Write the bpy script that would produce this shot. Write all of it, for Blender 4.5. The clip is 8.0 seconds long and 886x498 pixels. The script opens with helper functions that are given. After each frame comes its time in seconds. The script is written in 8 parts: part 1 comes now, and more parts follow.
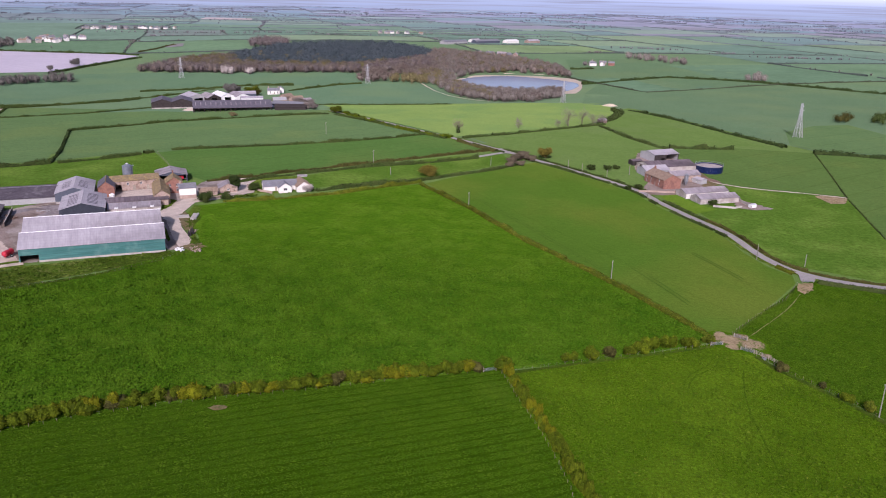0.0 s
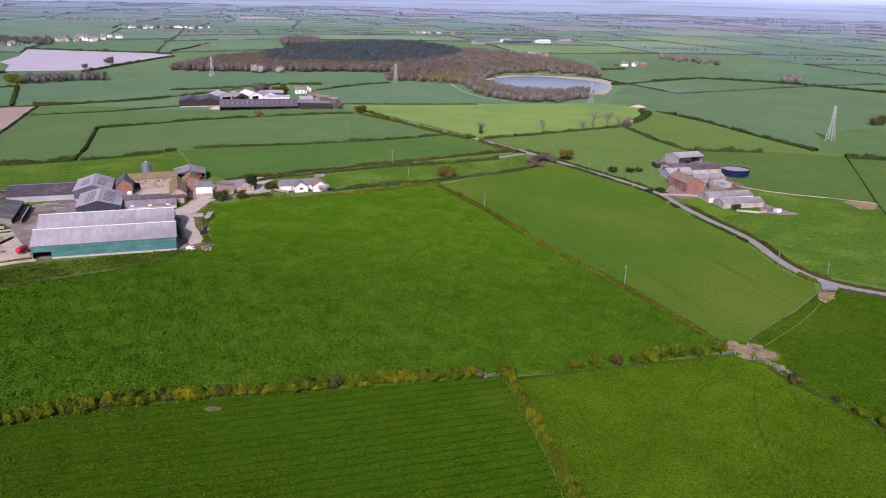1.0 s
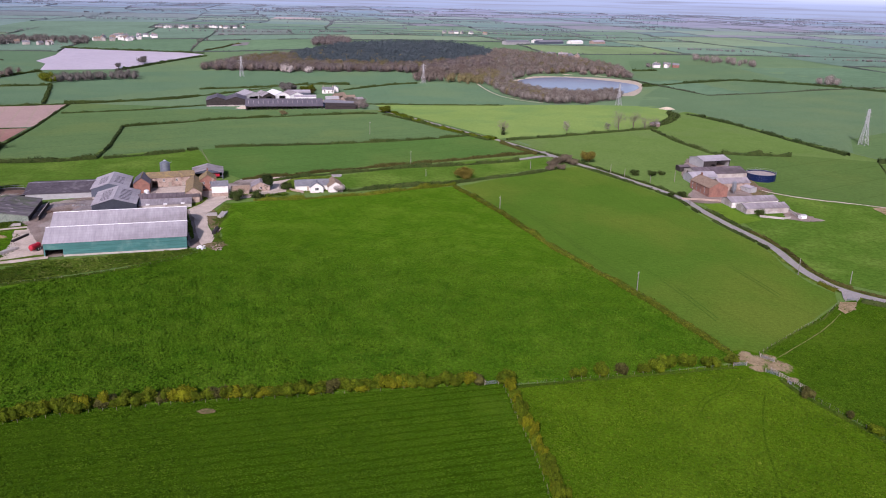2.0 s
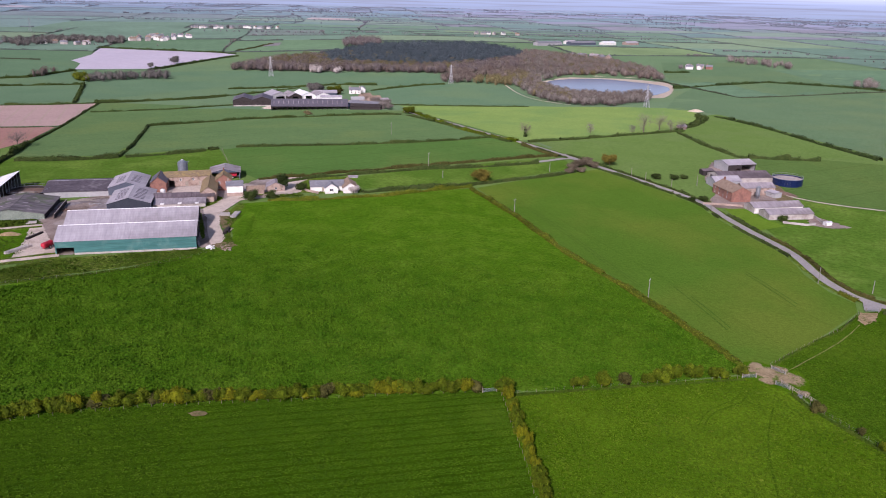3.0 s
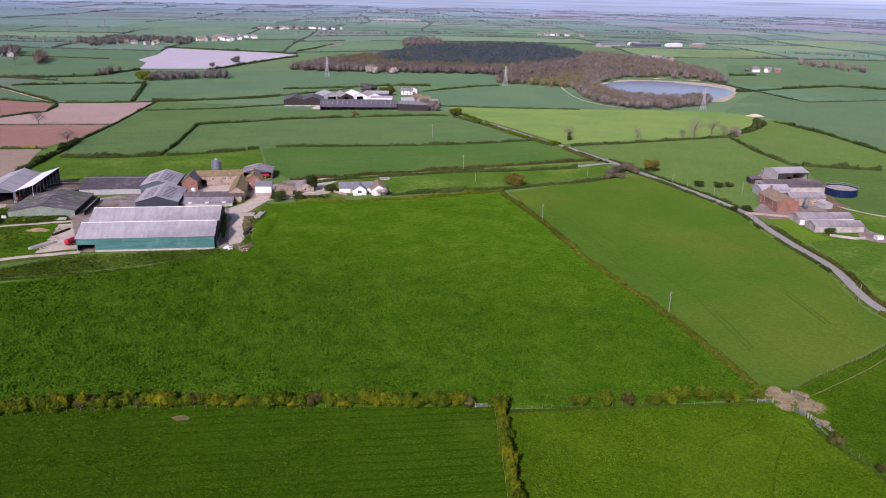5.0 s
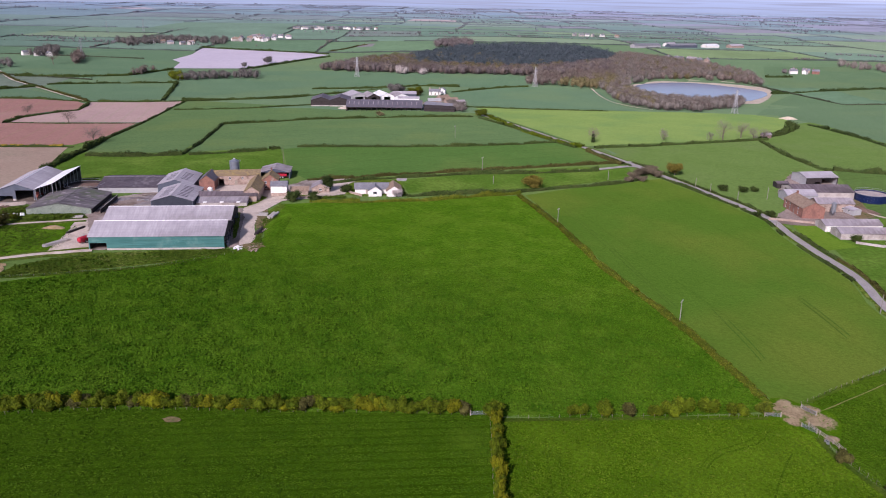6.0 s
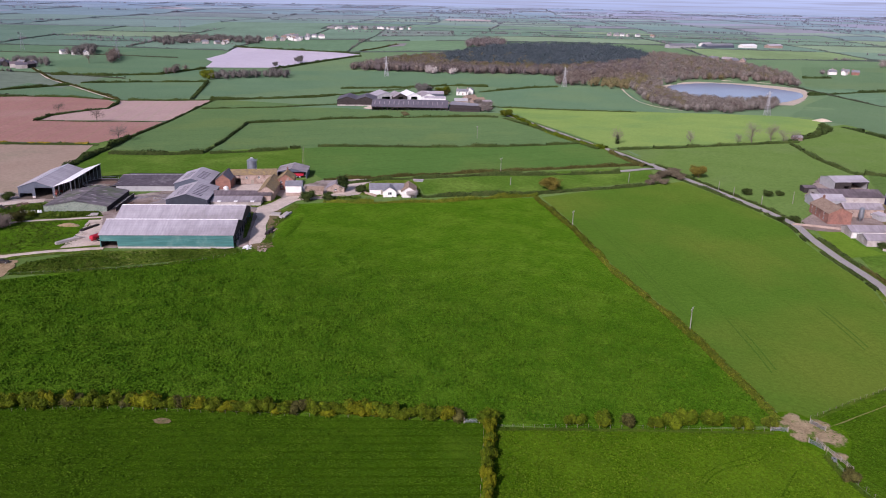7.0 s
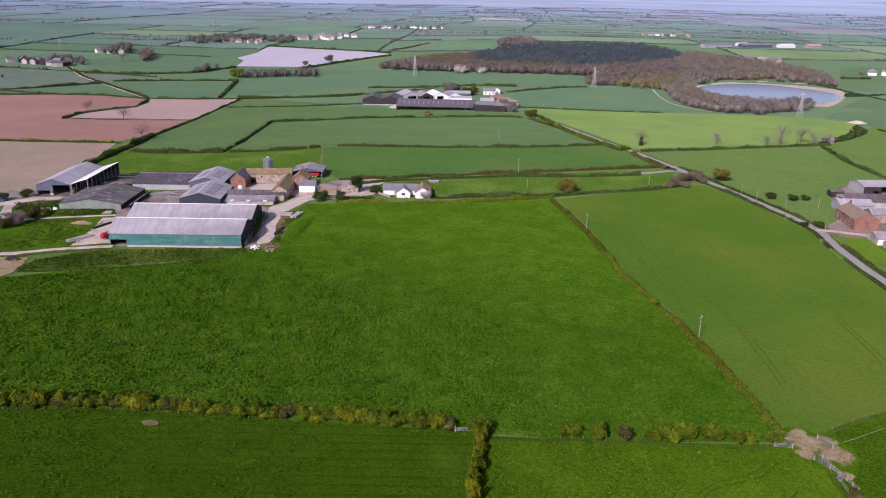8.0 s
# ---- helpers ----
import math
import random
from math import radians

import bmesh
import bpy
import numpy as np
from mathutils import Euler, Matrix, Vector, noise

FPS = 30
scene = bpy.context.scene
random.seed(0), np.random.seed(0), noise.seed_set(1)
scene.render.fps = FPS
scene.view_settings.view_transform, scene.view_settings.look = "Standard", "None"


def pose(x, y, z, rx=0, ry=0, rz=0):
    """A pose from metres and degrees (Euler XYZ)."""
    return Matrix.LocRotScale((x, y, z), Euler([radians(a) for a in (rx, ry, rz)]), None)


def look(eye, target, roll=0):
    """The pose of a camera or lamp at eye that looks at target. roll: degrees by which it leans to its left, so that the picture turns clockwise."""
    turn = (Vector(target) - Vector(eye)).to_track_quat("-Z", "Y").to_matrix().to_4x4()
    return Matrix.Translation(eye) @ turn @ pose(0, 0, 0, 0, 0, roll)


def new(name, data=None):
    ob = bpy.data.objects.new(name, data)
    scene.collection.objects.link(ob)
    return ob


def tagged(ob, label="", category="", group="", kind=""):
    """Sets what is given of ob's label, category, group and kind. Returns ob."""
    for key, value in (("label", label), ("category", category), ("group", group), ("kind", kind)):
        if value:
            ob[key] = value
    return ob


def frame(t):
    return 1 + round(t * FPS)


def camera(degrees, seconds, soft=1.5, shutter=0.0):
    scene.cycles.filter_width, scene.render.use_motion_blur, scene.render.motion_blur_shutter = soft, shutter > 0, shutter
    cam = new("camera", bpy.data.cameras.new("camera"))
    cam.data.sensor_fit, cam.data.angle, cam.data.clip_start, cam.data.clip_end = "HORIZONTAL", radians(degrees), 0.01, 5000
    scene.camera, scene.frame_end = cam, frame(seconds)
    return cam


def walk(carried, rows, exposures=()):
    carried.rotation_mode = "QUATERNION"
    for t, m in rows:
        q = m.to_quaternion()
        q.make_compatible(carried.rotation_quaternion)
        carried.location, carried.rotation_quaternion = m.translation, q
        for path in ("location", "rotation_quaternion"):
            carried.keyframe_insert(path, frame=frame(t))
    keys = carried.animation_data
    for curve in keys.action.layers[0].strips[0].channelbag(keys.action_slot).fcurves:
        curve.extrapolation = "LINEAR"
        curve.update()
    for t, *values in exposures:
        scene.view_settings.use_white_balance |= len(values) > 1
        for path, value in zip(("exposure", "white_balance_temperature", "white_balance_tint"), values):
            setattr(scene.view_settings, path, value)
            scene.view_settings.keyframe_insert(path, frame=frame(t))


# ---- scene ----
cam = camera(58.3, 8.0, soft=1.0)
PATH = [
    (0, (6.522, 1.456, 96.46), (6.526, 3.36, 95.846), 1.4),
    (0.5, (10.522, 3.425, 96.321), (10.486, 5.328, 95.706), 1.4),
    (1, (14.85, 5.55, 96.283), (14.771, 7.451, 95.667), 1.4),
    (1.5, (18.903, 7.77, 96.266), (18.783, 9.669, 95.649), 1.4),
    (3, (31.847, 14.846, 96.139), (31.602, 16.732, 95.522), 1.4),
    (3.5, (35.927, 17.472, 96.078), (35.641, 19.353, 95.46), 1.3),
    (4, (40.307, 20.279, 96.012), (39.979, 22.153, 95.394), 1.3),
    (4.5, (44.308, 22.812, 96.06), (43.941, 24.678, 95.442), 1.3),
    (6, (56.754, 31.621, 95.829), (56.26, 33.458, 95.21), 1.2),
    (6.5, (60.742, 34.796, 95.771), (60.206, 36.62, 95.152), 1.2),
    (7, (64.831, 38.312, 95.682), (64.253, 40.123, 95.061), 1.1),
    (7.5, (68.757, 41.791, 95.67), (68.139, 43.588, 95.047), 1.0),
    (8, (72.706, 45.833, 95.538), (72.046, 47.615, 94.914), 1.0),
]
walk(cam, [(t, look(eye, target, roll)) for t, eye, target, roll in PATH], exposures=[(0.0, 0.12, 6150, 28), (8.0, 0.12, 6150, 28)])

# ---------------------------------------------------------------- light
world = bpy.data.worlds.new("sky")
scene.world = world
world.use_nodes = True
wn = world.node_tree.nodes
sky = wn.new("ShaderNodeTexSky")
sky.sky_type = "NISHITA"
sky.sun_disc = False
sky.sun_elevation = radians(33)
sky.sun_rotation = radians(187.5)
sky.altitude = 100
sky.air_density = 1.0
sky.dust_density = 2.5
wn["Background"].inputs["Strength"].default_value = 0.09
world.node_tree.links.new(sky.outputs["Color"], wn["Background"].inputs["Color"])

sun = bpy.data.lights.new("sun", "SUN")
sun.energy, sun.angle, sun.color = 3.8, radians(0.6), (1.0, 0.95, 0.88)
sun_ob = new("sun", sun)
sun_ob.matrix_world = look((-13, -99, 65), (0, 0, 0))

# ---------------------------------------------------------------- the lie of the land
HILLS = [(-50, 170, 150, -2.4), (110, 210, 130, -4.9), (-100, 300, 150, 3.0), (30, 520, 160, 4.2), (145, 410, 60, -2.8), (-370, 700, 220, -4.7), (-120, 800, 190, -0.7), (120, 760, 130, 5.8), (160, 930, 180, -9.6), (-330, 1000, 220, -9.3), (-480, 1170, 220, 0.9), (-300, 1320, 260, 6.5), (0, 1500, 350, 6.8), (-700, 1420, 260, -6.3), (-700, 1800, 350, 6.4)]
LAKE = (95.0, 962.0, 92.0, 112.0, -5.6)


def height(x, y):
    """Height of the ground."""
    h = 0.0
    for cx, cy, s, a in HILLS:
        h += a * math.exp(-((x - cx) ** 2 + (y - cy) ** 2) / (2 * s * s))
    q = ((x - LAKE[0]) / LAKE[2]) ** 2 + ((y - LAKE[1]) / LAKE[3]) ** 2
    if q < 2.2:
        k = min(1.0, (2.2 - q) / 1.1)
        k = k * k * (3 - 2 * k)
        h += (LAKE[4] - h) * k
    return h


def heights(p):
    """Heights of many places, an array of rows x, y."""
    p = np.asarray(p, float)
    h = np.zeros(len(p))
    for cx, cy, s, a in HILLS:
        h += a * np.exp(-((p[:, 0] - cx) ** 2 + (p[:, 1] - cy) ** 2) / (2 * s * s))
    q = ((p[:, 0] - LAKE[0]) / LAKE[2]) ** 2 + ((p[:, 1] - LAKE[1]) / LAKE[3]) ** 2
    k = np.clip((2.2 - q) / 1.1, 0, 1)
    k = k * k * (3 - 2 * k)
    return h + (LAKE[4] - h) * k


# ---------------------------------------------------------------- materials
def nodes_of(name):
    m = bpy.data.materials.new(name)
    m.use_nodes = True
    return m, m.node_tree.nodes, m.node_tree.links


def mix_of(n, l, fac, a, b, blend="MIX"):
    mx = n.new("ShaderNodeMix")
    mx.data_type, mx.blend_type = "RGBA", blend
    for sock, v in ((mx.inputs[0], fac), (mx.inputs[6], a), (mx.inputs[7], b)):
        if isinstance(v, (int, float)):
            sock.default_value = v
        elif isinstance(v, tuple):
            sock.default_value = (*v, 1.0)
        else:
            l.new(v, sock)
    return mx.outputs[2]


def noise_of(n, l, vec, scale, detail=5.0, rough=0.6, lo=0.35, hi=0.65):
    t = n.new("ShaderNodeTexNoise")
    t.inputs["Scale"].default_value, t.inputs["Detail"].default_value, t.inputs["Roughness"].default_value = scale, detail, rough
    l.new(vec, t.inputs["Vector"])
    r = n.new("ShaderNodeMapRange")
    r.inputs["From Min"].default_value, r.inputs["From Max"].default_value = lo, hi
    l.new(t.outputs["Fac"], r.inputs["Value"])
    return r.outputs["Result"]


def surface(name, c1, c2, big=0.3, fine=4.0, depth=0.35, rough=0.85, metal=0.0, bump=0.3, bump_dist=0.05, island=0.0, each=0.0,
            third=None, third_scale=0.02, third_lo=0.5, stretch=None, spec=0.3, stripes=None, rows=None, sheen=None, matt=0.0):
    """Two colours mingled at one scale, grain at a finer one, a third colour in patches; island and each vary it from piece to piece."""
    m, n, l = nodes_of(name)
    b = n["Principled BSDF"]
    tc = n.new("ShaderNodeTexCoord")
    vec = tc.outputs["Object"]
    svec = vec
    if stretch:
        mp = n.new("ShaderNodeMapping")
        mp.inputs["Scale"].default_value = stretch
        l.new(vec, mp.inputs["Vector"])
        svec = mp.outputs["Vector"]
    col = mix_of(n, l, noise_of(n, l, svec, big), c1, c2)
    if third:
        col = mix_of(n, l, noise_of(n, l, vec, third_scale, 4.0, 0.55, third_lo, third_lo + 0.16), col, third)
    grain = noise_of(n, l, svec, fine, 6.0, 0.7, 0.37, 0.63)
    if depth:
        dark = tuple(1 - depth for _ in range(3))
        lite = tuple(1 + depth * 0.6 for _ in range(3))
        col = mix_of(n, l, 1.0, col, mix_of(n, l, grain, dark, lite), "MULTIPLY")
    for k, out in ((island, "i"), (each, "o")):
        if k:
            if out == "i":
                src = n.new("ShaderNodeNewGeometry").outputs["Random Per Island"]
            else:
                src = n.new("ShaderNodeObjectInfo").outputs["Random"]
            col = mix_of(n, l, 1.0, col, mix_of(n, l, src, tuple(1 - k for _ in range(3)), tuple(1 + k * 0.8 for _ in range(3))), "MULTIPLY")
    for spec_row in (stripes, rows):
        if spec_row:
            angle, period, sharp, tint = spec_row
            mp = n.new("ShaderNodeMapping")
            mp.inputs["Rotation"].default_value = (0, 0, radians(angle))
            l.new(vec, mp.inputs["Vector"])
            w = n.new("ShaderNodeTexWave")
            w.inputs["Scale"].default_value = 0.31416 / period
            w.inputs["Distortion"].default_value = 0.6
            w.inputs["Detail"].default_value = 2.0
            w.inputs["Detail Scale"].default_value = 0.4
            l.new(mp.outputs["Vector"], w.inputs["Vector"])
            r = n.new("ShaderNodeMapRange")
            r.inputs["From Min"].default_value, r.inputs["From Max"].default_value = sharp, 1.0
            l.new(w.outputs["Fac"], r.inputs["Value"])
            col = mix_of(n, l, r.outputs["Result"], col, mix_of(n, l, 1.0, col, tint, "MULTIPLY"))
    l.new(col, b.inputs["Base Color"])
    b.inputs["Roughness"].default_value, b.inputs["Metallic"].default_value = rough, metal
    b.inputs["Specular IOR Level"].default_value = spec
    b.inputs["Diffuse Roughness"].default_value = matt
    if sheen:
        b.inputs["Sheen Weight"].default_value, b.inputs["Sheen Roughness"].default_value = sheen[0], 0.45
        b.inputs["Sheen Tint"].default_value = (*sheen[1], 1.0)
    if bump:
        bp = n.new("ShaderNodeBump")
        bp.inputs["Strength"].default_value, bp.inputs["Distance"].default_value = bump, bump_dist
        l.new(grain, bp.inputs["Height"])
        l.new(bp.outputs["Normal"], b.inputs["Normal"])
    return m


def grass(name, c1, c2, third=None, big=0.09, fine=0.9, depth=0.35, third_lo=0.5, third_scale=0.015, stripes=None, rows=None, bump=0.5, sheen=(0.07, (0.55, 0.8, 0.12))):
    return surface(name, c1, c2, big=big, fine=fine, depth=depth, rough=0.9, bump=bump, bump_dist=0.25, third=third, third_lo=third_lo,
                   third_scale=third_scale, spec=0.0, stripes=stripes, rows=rows, sheen=sheen, matt=1.0)


def leaf(name, c1, c2, k=0.45, big=0.35, thin=0.0):
    """Foliage; thin: the share of light that passes through a blade."""
    m = surface(name, c1, c2, big=big, fine=3.0, depth=0.25, rough=0.75, bump=0, island=k, each=0.18, spec=0.06, matt=0.6)
    if thin:
        n, l = m.node_tree.nodes, m.node_tree.links
        b, out = n["Principled BSDF"], n["Material Output"]
        tr, mx = n.new("ShaderNodeBsdfTranslucent"), n.new("ShaderNodeMixShader")
        l.new(b.inputs["Base Color"].links[0].from_socket, tr.inputs["Color"])
        mx.inputs[0].default_value = thin
        l.new(b.outputs[0], mx.inputs[1])
        l.new(tr.outputs[0], mx.inputs[2])
        l.new(mx.outputs[0], out.inputs["Surface"])
    return m


def worn_ground(name, spots, earth, turf):
    """Turf worn to bare earth round some spots (x, y, radius), with a frayed edge."""
    m, n, l = nodes_of(name)
    b = n["Principled BSDF"]
    tc = n.new("ShaderNodeTexCoord")
    vec = tc.outputs["Object"]
    flat = n.new("ShaderNodeVectorMath")
    flat.operation = "MULTIPLY"
    flat.inputs[1].default_value = (1, 1, 0)
    l.new(vec, flat.inputs[0])
    wear = None
    for x, y, r in spots:
        d = n.new("ShaderNodeVectorMath")
        d.operation = "DISTANCE"
        d.inputs[1].default_value = (x, y, 0)
        l.new(flat.outputs[0], d.inputs[0])
        k = n.new("ShaderNodeMapRange")
        k.inputs["From Min"].default_value, k.inputs["From Max"].default_value = r, r * 0.25
        l.new(d.outputs["Value"], k.inputs["Value"])
        if wear is None:
            wear = k.outputs["Result"]
        else:
            mx = n.new("ShaderNodeMath")
            mx.operation = "MAXIMUM"
            l.new(wear, mx.inputs[0])
            l.new(k.outputs["Result"], mx.inputs[1])
            wear = mx.outputs[0]
    fray = noise_of(n, l, vec, 0.55, 6.0, 0.7, 0.25, 0.75)
    add = n.new("ShaderNodeMath")
    l.new(wear, add.inputs[0])
    l.new(fray, add.inputs[1])
    edge = n.new("ShaderNodeMapRange")
    edge.inputs["From Min"].default_value, edge.inputs["From Max"].default_value = 0.62, 1.05
    l.new(add.outputs[0], edge.inputs["Value"])
    cut = n.new("ShaderNodeMath")
    cut.operation = "MULTIPLY"
    l.new(edge.outputs["Result"], cut.inputs[0])
    gone = n.new("ShaderNodeMapRange")
    gone.inputs["From Min"].default_value, gone.inputs["From Max"].default_value = 0.0, 0.12
    l.new(wear, gone.inputs["Value"])
    l.new(gone.outputs["Result"], cut.inputs[1])
    grain = noise_of(n, l, vec, 2.2, 6.0, 0.7)
    soil = mix_of(n, l, noise_of(n, l, vec, 0.35, 4.0), earth[0], earth[1])
    sward = mix_of(n, l, noise_of(n, l, vec, 0.2, 4.0), turf[0], turf[1])
    col = mix_of(n, l, cut.outputs[0], sward, soil)
    col = mix_of(n, l, 1.0, col, mix_of(n, l, grain, (0.7, 0.7, 0.7), (1.2, 1.2, 1.2)), "MULTIPLY")
    l.new(col, b.inputs["Base Color"])
    b.inputs["Roughness"].default_value, b.inputs["Specular IOR Level"].default_value, b.inputs["Diffuse Roughness"].default_value = 0.95, 0.0, 1.0
    bp = n.new("ShaderNodeBump")
    bp.inputs["Strength"].default_value, bp.inputs["Distance"].default_value = 0.5, 0.15
    l.new(grain, bp.inputs["Height"])
    l.new(bp.outputs["Normal"], b.inputs["Normal"])
    return m


DIM = (0.80, 0.82, 0.78)
PASTURE = grass("pasture", (0.018, 0.057, 0.0020), (0.028, 0.075, 0.0031), third=(0.040, 0.086, 0.0059), big=0.14, fine=0.8, depth=0.45, third_lo=0.46, third_scale=0.07, sheen=(0.19, (0.46, 0.85, 0.06)))
DRILLED = grass("drilled_ley", (0.021, 0.056, 0.0011), (0.028, 0.068, 0.0018), third=(0.047, 0.092, 0.0060), fine=1.1, depth=0.3, rows=(68.3, 3.2, 0.5, (0.82, 0.84, 0.82)), third_lo=0.6, third_scale=0.03)
PATH_FIELD = grass("field_with_path", (0.021, 0.056, 0.0014), (0.029, 0.069, 0.0022), third=(0.043, 0.086, 0.0050), fine=1.1, depth=0.4, third_lo=0.52, third_scale=0.03, big=0.2)
LEY = grass("grass_ley", (0.026, 0.070, 0.0018), (0.036, 0.088, 0.0030), third=(0.062, 0.122, 0.0060), fine=1.1, depth=0.45, third_lo=0.5, third_scale=0.022, big=0.2, sheen=(0.12, (0.65, 0.8, 0.05)))
CROP = grass("young_cereal", (0.038, 0.087, 0.0098), (0.044, 0.096, 0.0115), big=0.03, fine=0.8, depth=0.14, stripes=(-31.5, 26.0, 0.992, (0.90, 0.92, 0.90)), third=(0.068, 0.103, 0.0150), third_lo=0.46, third_scale=0.012)
TRAMLINE = grass("cereal_wheelings", (0.035, 0.077, 0.0100), (0.040, 0.086, 0.0115), big=0.03, fine=0.8, depth=0.14, third=(0.050, 0.086, 0.0140), third_lo=0.5, third_scale=0.02)
BRIGHT = grass("bright_ley", (0.120, 0.188, 0.0560), (0.137, 0.203, 0.0620), big=0.03, fine=0.5, depth=0.12, third=(0.100, 0.172, 0.0580), third_scale=0.02)
MEADOW = grass("meadow", (0.070, 0.122, 0.0330), (0.078, 0.130, 0.0380), big=0.06, fine=0.6, depth=0.16, third=(0.080, 0.126, 0.0430))
COW_MEADOW = grass("grazed_meadow", (0.040, 0.090, 0.0115), (0.053, 0.106, 0.0152), big=0.06, fine=0.6, depth=0.3, third=(0.074, 0.127, 0.0220), third_scale=0.03)
WHEAT_DARK = grass("dark_winter_wheat", (0.048, 0.092, 0.0260), (0.057, 0.102, 0.0300), big=0.03, fine=0.5, depth=0.14, stripes=(55, 22.0, 0.992, DIM), third=(0.066, 0.104, 0.0300), third_scale=0.02)
WHEAT_GREEN = grass("lush_winter_wheat", (0.040, 0.094, 0.0240), (0.047, 0.103, 0.0275), big=0.03, fine=0.5, depth=0.14, stripes=(55, 22.0, 0.992, DIM), third=(0.056, 0.104, 0.0280), third_scale=0.015)
# mid-distance greens, greyed and blued: haze is mixed into the base colours
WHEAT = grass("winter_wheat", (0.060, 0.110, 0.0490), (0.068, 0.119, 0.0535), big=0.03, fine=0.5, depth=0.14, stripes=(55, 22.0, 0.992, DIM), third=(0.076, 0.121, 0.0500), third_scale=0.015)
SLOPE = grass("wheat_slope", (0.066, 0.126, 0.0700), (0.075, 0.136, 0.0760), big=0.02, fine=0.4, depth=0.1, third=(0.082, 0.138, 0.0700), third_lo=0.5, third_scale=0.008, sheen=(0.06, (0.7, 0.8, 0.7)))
SLOPE_DARK = grass("dark_wheat_slope", (0.060, 0.112, 0.0540), (0.068, 0.122, 0.0590), big=0.02, fine=0.4, depth=0.12, third=(0.080, 0.126, 0.0560), third_lo=0.5, third_scale=0.008, sheen=(0.08, (0.7, 0.8, 0.7)))
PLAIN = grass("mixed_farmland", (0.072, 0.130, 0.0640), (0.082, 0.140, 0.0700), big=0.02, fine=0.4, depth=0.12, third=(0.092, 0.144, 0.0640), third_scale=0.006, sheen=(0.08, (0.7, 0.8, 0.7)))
ROUGH = grass("rough_grass", (0.046, 0.090, 0.010), (0.082, 0.118, 0.018), third=(0.115, 0.135, 0.038), big=0.5, fine=1.1, depth=0.7, third_lo=0.52, third_scale=0.25, bump=0.9)
PINK = surface("red_soil_seedbed", (0.330, 0.168, 0.1400), (0.366, 0.194, 0.1600), big=0.03, fine=0.5, depth=0.16, rough=0.95, bump=0.3, bump_dist=0.1, stripes=(-28, 12.0, 0.9, (0.926, 1.043, 0.9165)), third=(0.375, 0.215, 0.18), third_scale=0.012)
PINK_PALE = surface("pale_soil_seedbed", (0.432, 0.296, 0.2707), (0.470, 0.328, 0.2945), big=0.03, fine=0.5, depth=0.12, rough=0.95, bump=0.3, bump_dist=0.1, stripes=(-28, 12.0, 0.9, (0.936, 1.014, 0.9262)))
TAN = surface("tan_stubble", (0.335, 0.245, 0.185), (0.365, 0.275, 0.21), big=0.03, fine=0.5, depth=0.14, rough=0.95, bump=0.3, bump_dist=0.1, third=(0.30, 0.245, 0.175))
FLEECE = surface("crop_fleece", (0.57, 0.50, 0.58), (0.62, 0.55, 0.63), big=0.02, fine=0.2, depth=0.08, rough=0.5, bump=0.1, stripes=(24, 14.0, 0.9, (0.93, 0.93, 0.94)))
SOIL = surface("trodden_soil", (0.292, 0.209, 0.1180), (0.389, 0.288, 0.1750), big=0.5, fine=2.5, depth=0.35, rough=0.95, bump=0.6, third=(0.216, 0.165, 0.0750), third_scale=0.3)
GATE_SOIL = worn_ground("worn_gateway", ((97.0, 228.0, 4.6), (102.3, 225.6, 5.0), (93.2, 229.6, 2.6), (96.2, 223.6, 2.6), (101.2, 231.0, 2.8), (104.2, 217.8, 2.0), (95.0, 232.6, 2.4), (90.8, 226.6, 1.8)), ((0.168, 0.130, 0.082), (0.240, 0.192, 0.128)), ((0.034, 0.082, 0.0024), (0.046, 0.098, 0.0036)))
SOIL_BROWN = surface("brown_field_soil", (0.150, 0.112, 0.050), (0.215, 0.165, 0.085), big=0.6, fine=2.5, depth=0.35, rough=0.95, bump=0.6, third=(0.090, 0.100, 0.025), third_scale=0.5)
PATH_SOIL = surface("trodden_grass", (0.130, 0.140, 0.035), (0.185, 0.170, 0.070), big=0.5, fine=2.5, depth=0.35, rough=0.95, bump=0.4)
TRACK = surface("stone_track", (0.51, 0.425, 0.37), (0.60, 0.51, 0.45), big=0.35, fine=2.0, depth=0.2, rough=0.95, bump=0.3, third=(0.41, 0.335, 0.285), third_scale=0.12)
CLAMP_SHEET = surface("black_clamp_sheet", (0.072, 0.060, 0.076), (0.112, 0.096, 0.116), big=0.3, fine=1.2, depth=0.3, rough=0.8, bump=0.2, third=(0.205, 0.185, 0.205), third_scale=0.16, third_lo=0.56, stretch=(0.5, 1.2, 0.5))
LAWN = grass("mown_lawn", (0.060, 0.118, 0.011), (0.075, 0.134, 0.015), big=0.2, fine=1.2, depth=0.2)
YARD = surface("yard_concrete", (0.330, 0.280, 0.262), (0.410, 0.350, 0.328), big=0.2, fine=1.5, depth=0.25, rough=0.9, bump=0.2, third=(0.190, 0.150, 0.128), third_scale=0.1, third_lo=0.46)
YARD_BROWN = surface("muddy_concrete", (0.27, 0.21, 0.19), (0.36, 0.29, 0.265), big=0.2, fine=1.5, depth=0.3, rough=0.9, bump=0.2, third=(0.19, 0.14, 0.115), third_scale=0.1, third_lo=0.46)
TRACKMARK = grass("flattened_grass", (0.026, 0.062, 0.0016), (0.034, 0.074, 0.0024), fine=1.2, depth=0.4)
EARTH_FLOOR = surface("dark_earth_floor", (0.13, 0.10, 0.085), (0.18, 0.145, 0.12), big=0.4, fine=1.5, depth=0.4, rough=0.95, bump=0.4)
